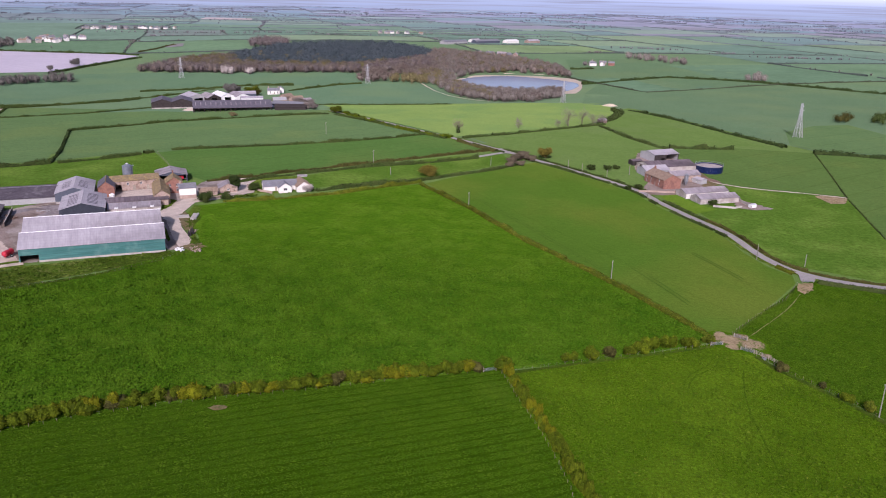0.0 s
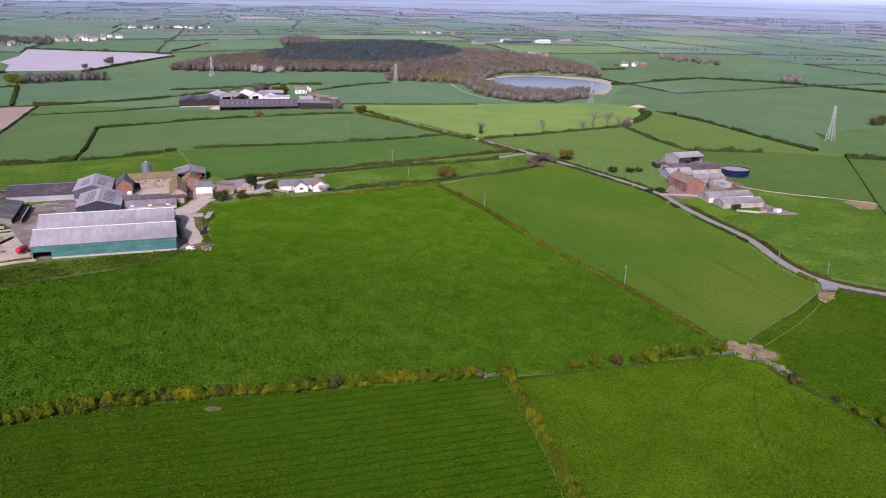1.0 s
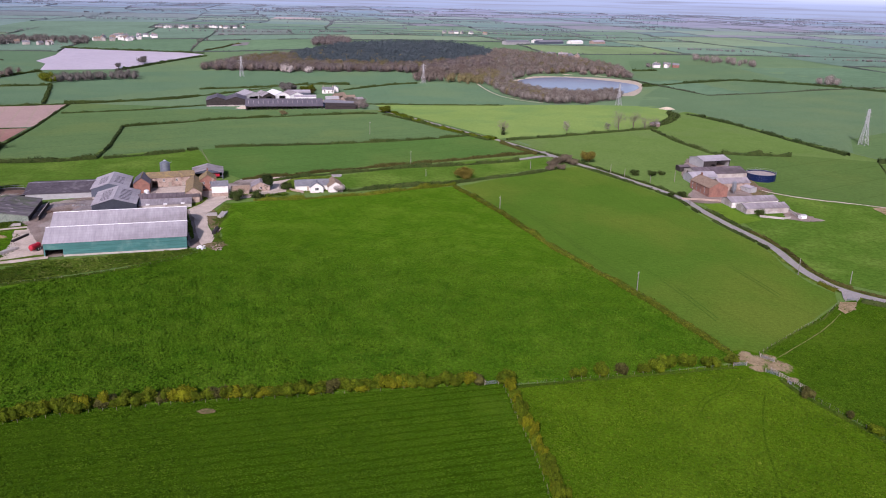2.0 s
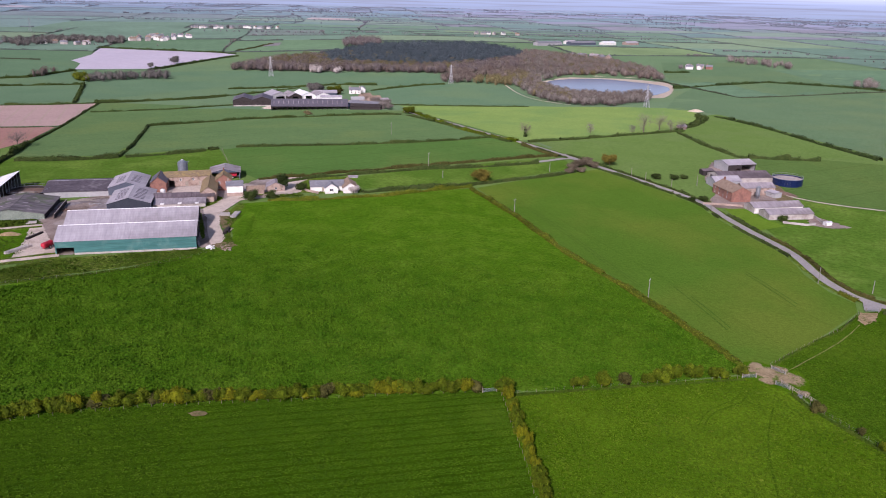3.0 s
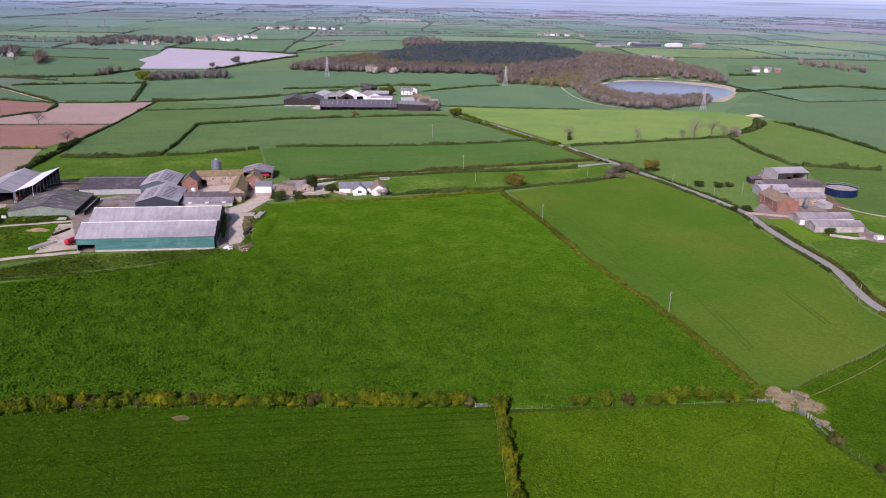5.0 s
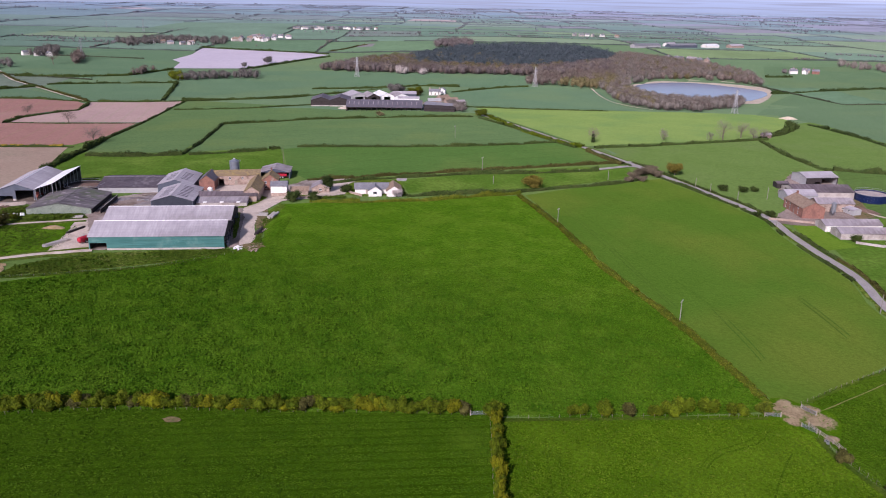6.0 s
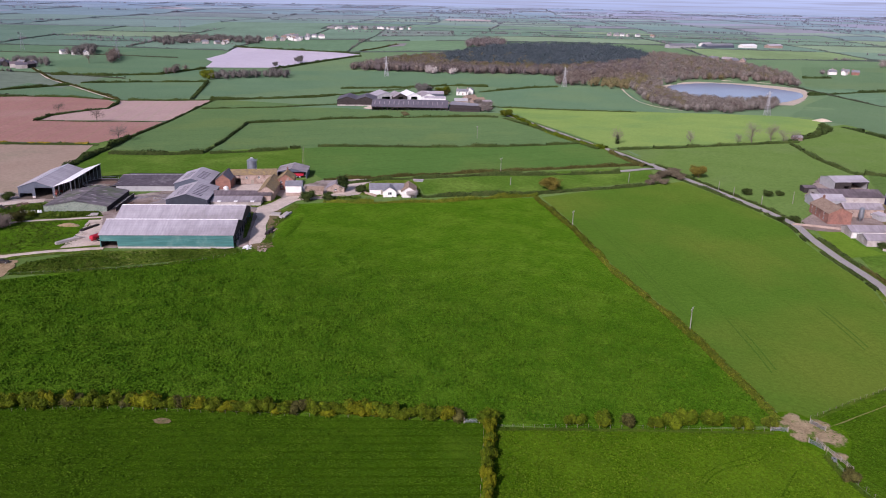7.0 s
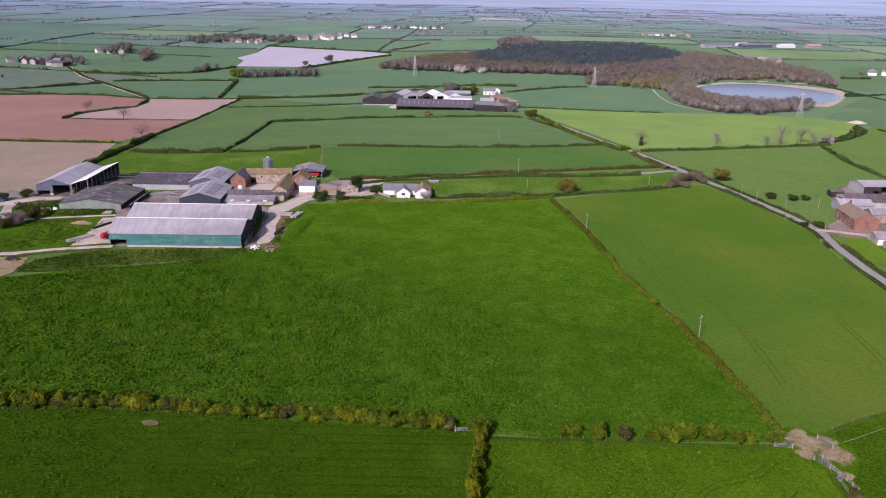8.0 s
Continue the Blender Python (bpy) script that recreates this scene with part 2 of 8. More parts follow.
DARK_CONCRETE = surface("dark_grey_concrete", (0.24, 0.21, 0.215), (0.30, 0.265, 0.27), big=0.15, fine=0.8, depth=0.3, rough=0.85, bump=0.2, third=(0.19, 0.16, 0.155), third_scale=0.12)
ASPHALT = surface("worn_asphalt", (0.305, 0.280, 0.2812), (0.364, 0.338, 0.3375), big=0.3, fine=3.0, depth=0.2, rough=0.9, bump=0.15)
# pale blue base colour stands in for the reflected sky
WATER = surface("sky_tinted_water", (0.30, 0.36, 0.52), (0.34, 0.40, 0.56), big=0.01, fine=0.3, depth=0.05, rough=0.15, bump=0.08, bump_dist=0.05, spec=0.5)
SAND = surface("shore_sand", (0.50, 0.42, 0.33), (0.58, 0.49, 0.40), big=0.1, fine=1.0, depth=0.2, rough=0.95, bump=0.2)

ASBESTOS = surface("fibre_cement_roof", (0.365, 0.342, 0.385), (0.44, 0.412, 0.46), big=0.5, fine=1.1, depth=0.10, rough=0.85, bump=0.1, third=(0.295, 0.273, 0.305), third_scale=0.06, third_lo=0.5, stretch=(1.1, 0.16, 0.3), stripes=(0, 2.1, 0.8, (0.95, 0.95, 0.95)), rows=(90, 1.7, 0.8, (0.93, 0.93, 0.935)))
ASBESTOS_PATCHY = surface("patched_fibre_cement_roof", (0.355, 0.332, 0.370), (0.43, 0.402, 0.445), big=0.5, fine=1.1, depth=0.12, rough=0.85, bump=0.1, third=(0.29, 0.265, 0.285), third_scale=0.05, third_lo=0.5, stretch=(1.1, 0.16, 0.3), rows=(90, 1.7, 0.8, (0.93, 0.93, 0.935)))
MOSSY_SHEET = surface("mossy_roof_sheet", (0.095, 0.085, 0.098), (0.200, 0.180, 0.195), big=0.5, fine=0.9, depth=0.3, rough=0.9, bump=0.2, third=(0.110, 0.130, 0.085), third_scale=0.14, third_lo=0.5, stretch=(0.9, 0.16, 0.33), stripes=(0, 2.1, 0.8, (0.80, 0.78, 0.79)))
ASBESTOS_OLD = surface("weathered_roof_sheet", (0.133, 0.107, 0.1218), (0.181, 0.148, 0.1680), big=0.25, fine=0.9, depth=0.25, rough=0.9, bump=0.2, third=(0.099, 0.082, 0.0882), third_scale=0.12, stretch=(0.946, 0.164, 0.3360), stripes=(0, 2.1, 0.8, (0.808, 0.771, 0.7896)))
ASBESTOS_MID = surface("grey_roof_sheet", (0.27, 0.24, 0.265), (0.35, 0.315, 0.345), big=0.25, fine=0.9, depth=0.18, rough=0.9, bump=0.2, third=(0.22, 0.19, 0.205), third_scale=0.12, stretch=(1.1, 0.2, 0.4), stripes=(0, 2.1, 0.8, (0.94, 0.94, 0.94)))
ROOF_WHITE = surface("white_roof_sheet", (0.74, 0.74, 0.78), (0.80, 0.80, 0.83), big=0.3, fine=2.0, depth=0.08, rough=0.5, bump=0.1, island=0.04)
ROOF_DARK = surface("dark_roof_sheet", (0.098, 0.090, 0.115), (0.132, 0.120, 0.150), big=0.3, fine=2.0, depth=0.2, rough=0.7, bump=0.1, island=0.08)
SLATE = surface("slate_roof", (0.17, 0.17, 0.20), (0.23, 0.23, 0.265), big=0.8, fine=5.0, depth=0.3, rough=0.6, bump=0.2, island=0.2)
LICHEN = surface("lichened_slate_roof", (0.20, 0.15, 0.10), (0.30, 0.225, 0.12), big=0.7, fine=3.0, depth=0.35, rough=0.9, bump=0.3, island=0.2, third=(0.33, 0.245, 0.10), third_scale=0.35, third_lo=0.53)
BROWN_TILE = surface("brown_tile_roof", (0.24, 0.17, 0.13), (0.31, 0.23, 0.175), big=0.7, fine=3.0, depth=0.3, rough=0.9, bump=0.3, island=0.15)
CLAD_GREEN = surface("teal_cladding", (0.043, 0.158, 0.155), (0.064, 0.192, 0.182), big=0.5, fine=1.2, depth=0.22, rough=0.6, bump=0.05, third=(0.102, 0.227, 0.2142), third_scale=0.2, stretch=(0.102, 0.840, 1.6800))
CLAD_BLUE = surface("slate_blue_cladding", (0.078, 0.092, 0.128), (0.096, 0.110, 0.148), big=0.4, fine=3.0, depth=0.15, rough=0.6, bump=0.05, island=0.06)
CLAD_NAVY = surface("dark_navy_cladding", (0.030, 0.036, 0.053), (0.043, 0.049, 0.068), big=0.4, fine=3.0, depth=0.15, rough=0.6, bump=0.05, island=0.06)
# red darkened in place of the barn's shade on the loader
DULL_RED = surface("shade_dulled_red_paint", (0.20, 0.045, 0.035), (0.28, 0.07, 0.055), big=1.0, fine=4.0, depth=0.2, rough=0.6, bump=0)
CLAD_GREY = surface("grey_cladding", (0.33, 0.33, 0.35), (0.40, 0.40, 0.42), big=0.4, fine=3.0, depth=0.15, rough=0.65, bump=0.05, island=0.06)
# darkened beyond its own colour to carry the shade of open shed ends
CLAD_DARK = surface("dark_cladding_with_shade", (0.033, 0.027, 0.0270), (0.051, 0.042, 0.0420), big=0.6, fine=3.0, depth=0.3, rough=0.85, bump=0.2, island=0.15)
CLAD_MOSS = surface("mossy_cladding", (0.17, 0.21, 0.18), (0.24, 0.28, 0.24), big=0.5, fine=2.0, depth=0.3, rough=0.85, bump=0.2, island=0.1)
BLOCK = surface("concrete_block", (0.42, 0.385, 0.37), (0.50, 0.46, 0.44), big=0.5, fine=3.0, depth=0.2, rough=0.9, bump=0.2, third=(0.32, 0.28, 0.26), third_scale=0.2)
STONE = surface("red_grey_stone", (0.37, 0.275, 0.235), (0.47, 0.37, 0.32), big=1.2, fine=4.0, depth=0.35, rough=0.95, bump=0.6, third=(0.24, 0.17, 0.14), third_scale=0.6)
BRICK = surface("red_brick", (0.26, 0.125, 0.098), (0.33, 0.165, 0.13), big=0.8, fine=5.0, depth=0.25, rough=0.9, bump=0.3, third=(0.21, 0.11, 0.09), third_scale=0.3)
RENDER_WHITE = surface("white_render", (0.78, 0.755, 0.74), (0.83, 0.81, 0.79), big=0.4, fine=3.0, depth=0.06, rough=0.85, bump=0.1, third=(0.70, 0.66, 0.63), third_scale=0.3)
WHITE = surface("white_paint", (0.78, 0.78, 0.79), (0.83, 0.83, 0.84), big=0.5, fine=3.0, depth=0.06, rough=0.5, bump=0)
STEEL = surface("galvanised_steel", (0.27, 0.29, 0.33), (0.35, 0.37, 0.41), big=1.0, fine=3.0, depth=0.15, rough=0.45, metal=0.6, bump=0.05)
STEEL_DULL = surface("weathered_silo_steel", (0.20, 0.225, 0.275), (0.27, 0.295, 0.345), big=1.0, fine=3.0, depth=0.2, rough=0.5, metal=0.5, bump=0.05)
STEEL_PALE = surface("pale_lattice_steel", (0.50, 0.50, 0.53), (0.58, 0.58, 0.61), big=1.0, fine=3.0, depth=0.1, rough=0.6, metal=0.2, bump=0)
STEEL_GREY = surface("grey_lattice_steel", (0.20, 0.22, 0.24), (0.26, 0.28, 0.30), big=1.0, fine=3.0, depth=0.1, rough=0.7, metal=0.1, bump=0)
BLUE_TANK = surface("dark_blue_enamel", (0.006, 0.014, 0.060), (0.010, 0.022, 0.080), big=0.8, fine=3.0, depth=0.15, rough=0.35, bump=0, island=0.1)
SLURRY = surface("crusted_slurry", (0.40, 0.33, 0.31), (0.50, 0.43, 0.41), big=0.3, fine=2.0, depth=0.25, rough=0.8, bump=0.3)
SLURRY_BROWN = surface("brown_slurry", (0.145, 0.092, 0.074), (0.205, 0.135, 0.108), big=0.3, fine=2.0, depth=0.35, rough=0.8, bump=0.3)
BLUE_SHEET = surface("blue_sheeting", (0.12, 0.16, 0.30), (0.30, 0.33, 0.45), big=0.4, fine=3.0, depth=0.15, rough=0.6, bump=0.1, each=0.5)
RED_PAINT = surface("red_paint", (0.42, 0.022, 0.045), (0.50, 0.035, 0.06), big=1.0, fine=4.0, depth=0.15, rough=0.4, bump=0)
RUBBER = surface("black_rubber", (0.02, 0.02, 0.02), (0.035, 0.035, 0.035), big=2.0, fine=8.0, depth=0.2, rough=0.9, bump=0.1)
GLASS = surface("dark_window_glass", (0.03, 0.035, 0.045), (0.045, 0.05, 0.06), big=1.0, fine=3.0, depth=0.1, rough=0.08, bump=0, spec=0.6)
TIMBER = surface("grey_weathered_timber", (0.30, 0.255, 0.215), (0.42, 0.37, 0.32), big=1.0, fine=6.0, depth=0.3, rough=0.9, bump=0.2, each=0.2)
POLE_WOOD = surface("pole_timber", (0.23, 0.21, 0.19), (0.32, 0.295, 0.27), big=1.0, fine=5.0, depth=0.2, rough=0.9, bump=0.1)
BARK = surface("grey_brown_bark", (0.12, 0.095, 0.075), (0.18, 0.145, 0.12), big=1.0, fine=5.0, depth=0.3, rough=0.95, bump=0.3)

LEAF_HAW = leaf("hawthorn_leaf", (0.042, 0.074, 0.003), (0.094, 0.116, 0.006), 0.4)
LEAF_GOLD = leaf("golden_hawthorn_leaf", (0.082, 0.104, 0.003), (0.140, 0.136, 0.006), 0.35)
LEAF_HEDGE = leaf("hedge_leaf", (0.034, 0.061, 0.0140), (0.060, 0.080, 0.0225))
LEAF_BROWN = leaf("hedge_twigs", (0.050, 0.052, 0.014), (0.080, 0.076, 0.022))
LEAF_DARK = leaf("dark_evergreen_leaf", (0.027, 0.050, 0.014), (0.046, 0.068, 0.020))
LEAF_OLIVE = leaf("low_hedge_leaf", (0.062, 0.094, 0.007), (0.122, 0.136, 0.013))
LEAF_GORSE = leaf("gorse_flower", (0.20, 0.155, 0.02), (0.30, 0.22, 0.03))
LEAF_OAK = leaf("young_oak_leaf", (0.130, 0.112, 0.020), (0.175, 0.145, 0.030))
TWIG_BROWN = leaf("bare_twigs", (0.140, 0.109, 0.096), (0.212, 0.178, 0.156), 0.12, 0.09)
TWIG_GREY = leaf("grey_twigs", (0.160, 0.138, 0.128), (0.255, 0.230, 0.208), 0.12, 0.09)
THICKET = leaf("leafless_thicket", (0.125, 0.103, 0.072), (0.185, 0.155, 0.108), 0.25)
BLOSSOM = leaf("white_blossom", (0.36, 0.32, 0.31), (0.50, 0.45, 0.43), 0.15)
# far trees: lilac-blue haze is mixed into the next two colours
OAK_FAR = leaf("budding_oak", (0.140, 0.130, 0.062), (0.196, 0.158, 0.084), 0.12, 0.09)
LILAC_TWIG = leaf("lilac_hazed_twigs", (0.146, 0.116, 0.118), (0.212, 0.186, 0.184), 0.12, 0.09)
TUFT = leaf("pale_sward_blades", (0.068, 0.122, 0.008), (0.115, 0.160, 0.014), 0.3)
DRILL_BLADE = leaf("drilled_blades", (0.036, 0.090, 0.003), (0.062, 0.121, 0.005), 0.22, 0.2, 0.12)
LEY_BLADE = leaf("ley_blades", (0.0589, 0.1243, 0.0044), (0.0959, 0.1690, 0.0065), 0.22, 0.12, 0.12)
# far copses, lightened and greyed with painted haze
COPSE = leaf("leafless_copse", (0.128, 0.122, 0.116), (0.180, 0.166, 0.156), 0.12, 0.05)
SWARD = leaf("sward_blades", (0.0398, 0.1145, 0.0031), (0.0748, 0.1588, 0.0063), 0.2, 0.12, 0.12)
WEEDS = leaf("docks_and_nettles", (0.040, 0.088, 0.006), (0.076, 0.114, 0.013), 0.25, 0.35, 0.2)
OLD_POST = surface("old_fence_post", (0.16, 0.135, 0.11), (0.25, 0.22, 0.18), big=1.0, fine=6.0, depth=0.3, rough=0.9, bump=0.2, each=0.3)
FLECK = leaf("pale_grass_seed", (0.052, 0.112, 0.005), (0.085, 0.140, 0.008), 0.25)
# the needles' pale blue is distance haze put into the colour
NEEDLES = leaf("hazed_conifer_needles", (0.054, 0.076, 0.092), (0.096, 0.120, 0.138), 0.16, 0.07)


# each crop's near colour, then its colour with painted distance haze
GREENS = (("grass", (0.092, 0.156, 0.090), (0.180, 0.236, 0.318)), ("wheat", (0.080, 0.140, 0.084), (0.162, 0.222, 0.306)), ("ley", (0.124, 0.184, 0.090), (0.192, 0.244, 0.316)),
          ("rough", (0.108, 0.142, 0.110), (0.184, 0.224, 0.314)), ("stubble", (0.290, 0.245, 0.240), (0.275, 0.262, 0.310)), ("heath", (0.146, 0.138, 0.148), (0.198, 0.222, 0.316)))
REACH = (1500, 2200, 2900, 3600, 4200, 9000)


def hazed_fields(k):
    """Crops and grazings of one belt, haze mixed into their colours from near (0) to far (1)."""
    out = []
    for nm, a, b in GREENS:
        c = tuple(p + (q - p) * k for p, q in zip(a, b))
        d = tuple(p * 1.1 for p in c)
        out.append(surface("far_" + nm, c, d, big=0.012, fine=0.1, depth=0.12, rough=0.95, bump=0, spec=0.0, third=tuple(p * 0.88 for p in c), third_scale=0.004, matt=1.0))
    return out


HAZED_BELTS = [hazed_fields(k) for k in (0.02, 0.18, 0.40, 0.66, 0.9, 1.0)]


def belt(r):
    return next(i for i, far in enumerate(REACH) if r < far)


# ---------------------------------------------------------------- mesh helpers
class Shape:
    """Gathers solids of one part."""

    def __init__(self):
        self.v, self.f = [], []

    def add(self, verts, faces):
        k = len(self.v)
        self.v += [tuple(p) for p in verts]
        self.f += [tuple(i + k for i in q) for q in faces]
        return self

    def box(self, x0, x1, y0, y1, z0, z1):
        return self.hexa([(x0, y0, z0), (x1, y0, z0), (x1, y1, z0), (x0, y1, z0), (x0, y0, z1), (x1, y0, z1), (x1, y1, z1), (x0, y1, z1)])

    def hexa(self, p):
        return self.add(p, [(3, 2, 1, 0), (4, 5, 6, 7), (0, 1, 5, 4), (1, 2, 6, 5), (2, 3, 7, 6), (3, 0, 4, 7)])

    def prism(self, ring, axis, a, b):
        """A polygon in the plane across the axis, pulled from a to b."""
        def at(p, s):
            return (s, p[0], p[1]) if axis == "x" else (p[0], s, p[1]) if axis == "y" else (p[0], p[1], s)
        n = len(ring)
        verts = [at(p, a) for p in ring] + [at(p, b) for p in ring]
        faces = [tuple(range(n - 1, -1, -1)), tuple(range(n, 2 * n))] + [(i, (i + 1) % n, n + (i + 1) % n, n + i) for i in range(n)]
        return self.add(verts, faces)

    def rod(self, a, b, r0, r1=None, n=6):
        """A tapered round bar from a to b."""
        r1 = r0 if r1 is None else r1
        a, b = Vector(a), Vector(b)
        d = (b - a).normalized()
        s = d.orthogonal().normalized()
        t = d.cross(s)
        verts = []
        for c, r in ((a, r0), (b, r1)):
            verts += [c + (s * math.cos(6.2832 * i / n) + t * math.sin(6.2832 * i / n)) * r for i in range(n)]
        return self.add(verts, [tuple(range(n - 1, -1, -1)), tuple(range(n, 2 * n))] + [(i, (i + 1) % n, n + (i + 1) % n, n + i) for i in range(n)])

    def ob(self, name, material, parent=None, label=""):
        me = bpy.data.meshes.new(name)
        me.from_pydata(self.v, [], self.f)
        me.materials.append(material)
        o = new(name, me)
        if parent:
            o.parent = parent
        if label:
            tagged(o, label)
        return o


def soup(name, verts, quads, material, parent=None, smooth=False):
    """A mesh from arrays of places and of quads."""
    me = bpy.data.meshes.new(name)
    verts, quads = np.asarray(verts, np.float32), np.asarray(quads, np.int32)
    k = quads.shape[1]
    me.vertices.add(len(verts))
    me.vertices.foreach_set("co", verts.ravel())
    me.loops.add(quads.size)
    me.loops.foreach_set("vertex_index", quads.ravel())
    me.polygons.add(len(quads))
    me.polygons.foreach_set("loop_start", np.arange(0, quads.size, k, dtype=np.int32))
    me.polygons.foreach_set("loop_total", np.full(len(quads), k, np.int32))
    if smooth:
        me.polygons.foreach_set("use_smooth", np.ones(len(quads), bool))
    me.update(calc_edges=True)
    me.materials.append(material)
    o = new(name, me)
    if parent:
        o.parent = parent
    return o


def base(name, x, y, turn, label, category, group="", lift=0.0):
    e = new(name)
    e.empty_display_size = 1.0
    e.matrix_basis = pose(x, y, height(x, y) + lift, 0, 0, turn)
    return tagged(e, label, category, group)


def inside(p, poly):
    """Which of the places p lie in the polygon."""
    p, poly = np.asarray(p, float), np.asarray(poly, float)
    hit = np.zeros(len(p), bool)
    for (x0, y0), (x1, y1) in zip(poly, np.roll(poly, -1, 0)):
        cross = (y0 > p[:, 1]) != (y1 > p[:, 1])
        hit ^= cross & (p[:, 0] < (x1 - x0) * (p[:, 1] - y0) / (y1 - y0 + 1e-12) + x0)
    return hit


def along(line, step, closed=False):
    """Places at about even steps on a line."""
    line = np.asarray(line, float)
    if closed:
        line = np.vstack([line, line[:1]])
    out = []
    for a, b in zip(line[:-1], line[1:]):
        n = max(1, int(round(np.linalg.norm(b - a) / step)))
        out += [a + (b - a) * i / n for i in range(n)]
    if not closed:
        out.append(line[-1])
    return np.array(out)


def drape(name, poly, material, lift, label, step=14.0, ragged=0.0, seed=1):
    """A sheet over the ground inside a polygon."""
    from mathutils.geometry import delaunay_2d_cdt
    rim = along(poly, step, True)
    if ragged:
        g = np.random.default_rng(seed)
        rim = along(rim, max(1.0, ragged * 1.6), True)
        rim = rim + g.normal(0, ragged * 0.45, rim.shape)
    lo, hi = rim.min(0), rim.max(0)
    gx, gy = np.meshgrid(np.arange(lo[0] + step / 2, hi[0], step), np.arange(lo[1] + step / 2, hi[1], step))
    grid = np.stack([gx.ravel(), gy.ravel()], 1)
    grid = grid[inside(grid, rim)] if len(grid) else grid
    pts = [Vector(p) for p in np.vstack([rim, grid])]
    v, _, f, _, _, _ = delaunay_2d_cdt(pts, [], [list(range(len(rim)))], 1, 1e-4)
    z = heights([(p.x, p.y) for p in v]) + lift
    me = bpy.data.meshes.new(name)
    me.from_pydata([(p.x, p.y, h) for p, h in zip(v, z)], [], [tuple(q) for q in f])
    bm = bmesh.new()
    bm.from_mesh(me)
    for q in bm.faces:
        if q.normal.z < 0:
            q.normal_flip()
        q.smooth = True
    bm.to_mesh(me)
    bm.free()
    me.materials.append(material)
    return tagged(new(name, me), label, kind="structure")


def strip(name, line, width, material, lift, label, ragged=0.0, seed=3):
    """A road or track along a line, slightly crowned."""
    p = along(line, 5.0)
    for _ in range(3):
        p[1:-1] = (p[:-2] + 2 * p[1:-1] + p[2:]) / 4
    d = np.gradient(p, axis=0)
    d /= np.linalg.norm(d, axis=1)[:, None]
    side = np.stack([-d[:, 1], d[:, 0]], 1)
    g = np.random.default_rng(seed)
    cols, n = [], len(p)
    for s in (-0.5, -0.25, 0, 0.25, 0.5):
        off = s * width + (g.normal(0, ragged, n) if abs(s) == 0.5 else 0)
        q = p + side * np.asarray(off).reshape(-1, 1)
        cols.append(np.column_stack([q, heights(q) + lift + 0.06 * (1 - 4 * s * s)]))
    verts = np.concatenate(cols)
    quads = [(c * n + i, (c + 1) * n + i, (c + 1) * n + i + 1, c * n + i + 1) for c in range(4) for i in range(n - 1)]
    quads = [q[::-1] for q in quads]
    return tagged(soup(name, verts, quads, material, smooth=True), label, kind="structure")


# ---------------------------------------------------------------- foliage
def leaf_soup(centres, size, g, squash=1.0, out=None, spread=0.45):
    """Small bent leaf sprays, one quad each, at the given places; they face outwards where out says so, else anywhere."""
    n = len(centres)
    if out is None:
        a = g.normal(size=(n, 3))
        a /= np.linalg.norm(a, axis=1)[:, None]
        b = np.cross(a, g.normal(size=(n, 3)))
    else:
        face = np.asarray(out, float)
        face = face / (np.linalg.norm(face, axis=1)[:, None] + 1e-9) + g.normal(0, spread, (n, 3))
        a = np.cross(face, g.normal(size=(n, 3)))
        a /= np.linalg.norm(a, axis=1)[:, None] + 1e-9
        b = np.cross(face, a)
    b /= np.linalg.norm(b, axis=1)[:, None] + 1e-9
    s = (size * g.uniform(0.6, 1.35, n))[:, None]
    a, b = a * s * 0.5, b * s * 0.5
    a[:, 2] *= squash
    c = np.asarray(centres)
    v = np.stack([c - a - b * 0.7, c + a * 0.8 - b, c + a + b * 0.7, c - a * 0.8 + b], 1).reshape(-1, 3)
    return v, np.arange(4 * n).reshape(-1, 4)


def blob(g, rx, ry, rz, cz, nu=8, nv=5, rough=0.22):
    """A lumpy closed form: rings of quads."""
    verts, quads = [], []
    for j in range(nv + 1):
        th = math.pi * j / nv
        for i in range(nu):
            ph = 2 * math.pi * i / nu
            r = 1 + g.normal(0, rough)
            verts.append((rx * r * math.sin(th) * math.cos(ph), ry * r * math.sin(th) * math.sin(ph), cz + rz * r * math.cos(th)))
    for j in range(nv):
        for i in range(nu):
            k = (i + 1) % nu
            quads.append((j * nu + i, (j + 1) * nu + i, (j + 1) * nu + k, j * nu + k))
    return np.array(verts), np.array(quads)


def merge(chunks):
    vs, qs, k = [], [], 0
    for v, q in chunks:
        vs.append(v)
        qs.append(np.asarray(q) + k)
        k += len(v)
    return np.concatenate(vs), np.concatenate(qs)


def bush_chunks(g, r, h, n, leaf_size):
    """Sprays over a few lumps that make up a bush."""
    chunks, cs, ds = [], [], []
    lumps = [(g.normal(0, r * 0.33), g.normal(0, r * 0.33), h * g.uniform(0.35, 0.62), r * g.uniform(0.5, 0.75), h * g.uniform(0.3, 0.42)) for _ in range(5)]
    for x, y, z, rr, rz in lumps:
        d = g.normal(size=(n // 5, 3))
        d /= np.linalg.norm(d, axis=1)[:, None]
        d *= g.uniform(0.72, 1.12, (len(d), 1))
        c = d * (rr, rr, rz) + (x, y, z)
        up = c[:, 2] > 0.05
        cs.append(c[up])
        ds.append(d[up] + (0, 0, 0.25))
        v, q = blob(g, rr * 0.78, rr * 0.78, rz * 0.85, z)
        chunks.append((v + (x, y, 0), q))
    chunks.append(leaf_soup(np.concatenate(cs), leaf_size, g, 1.0, np.concatenate(ds), 0.5))
    return chunks


BUSHES = {}


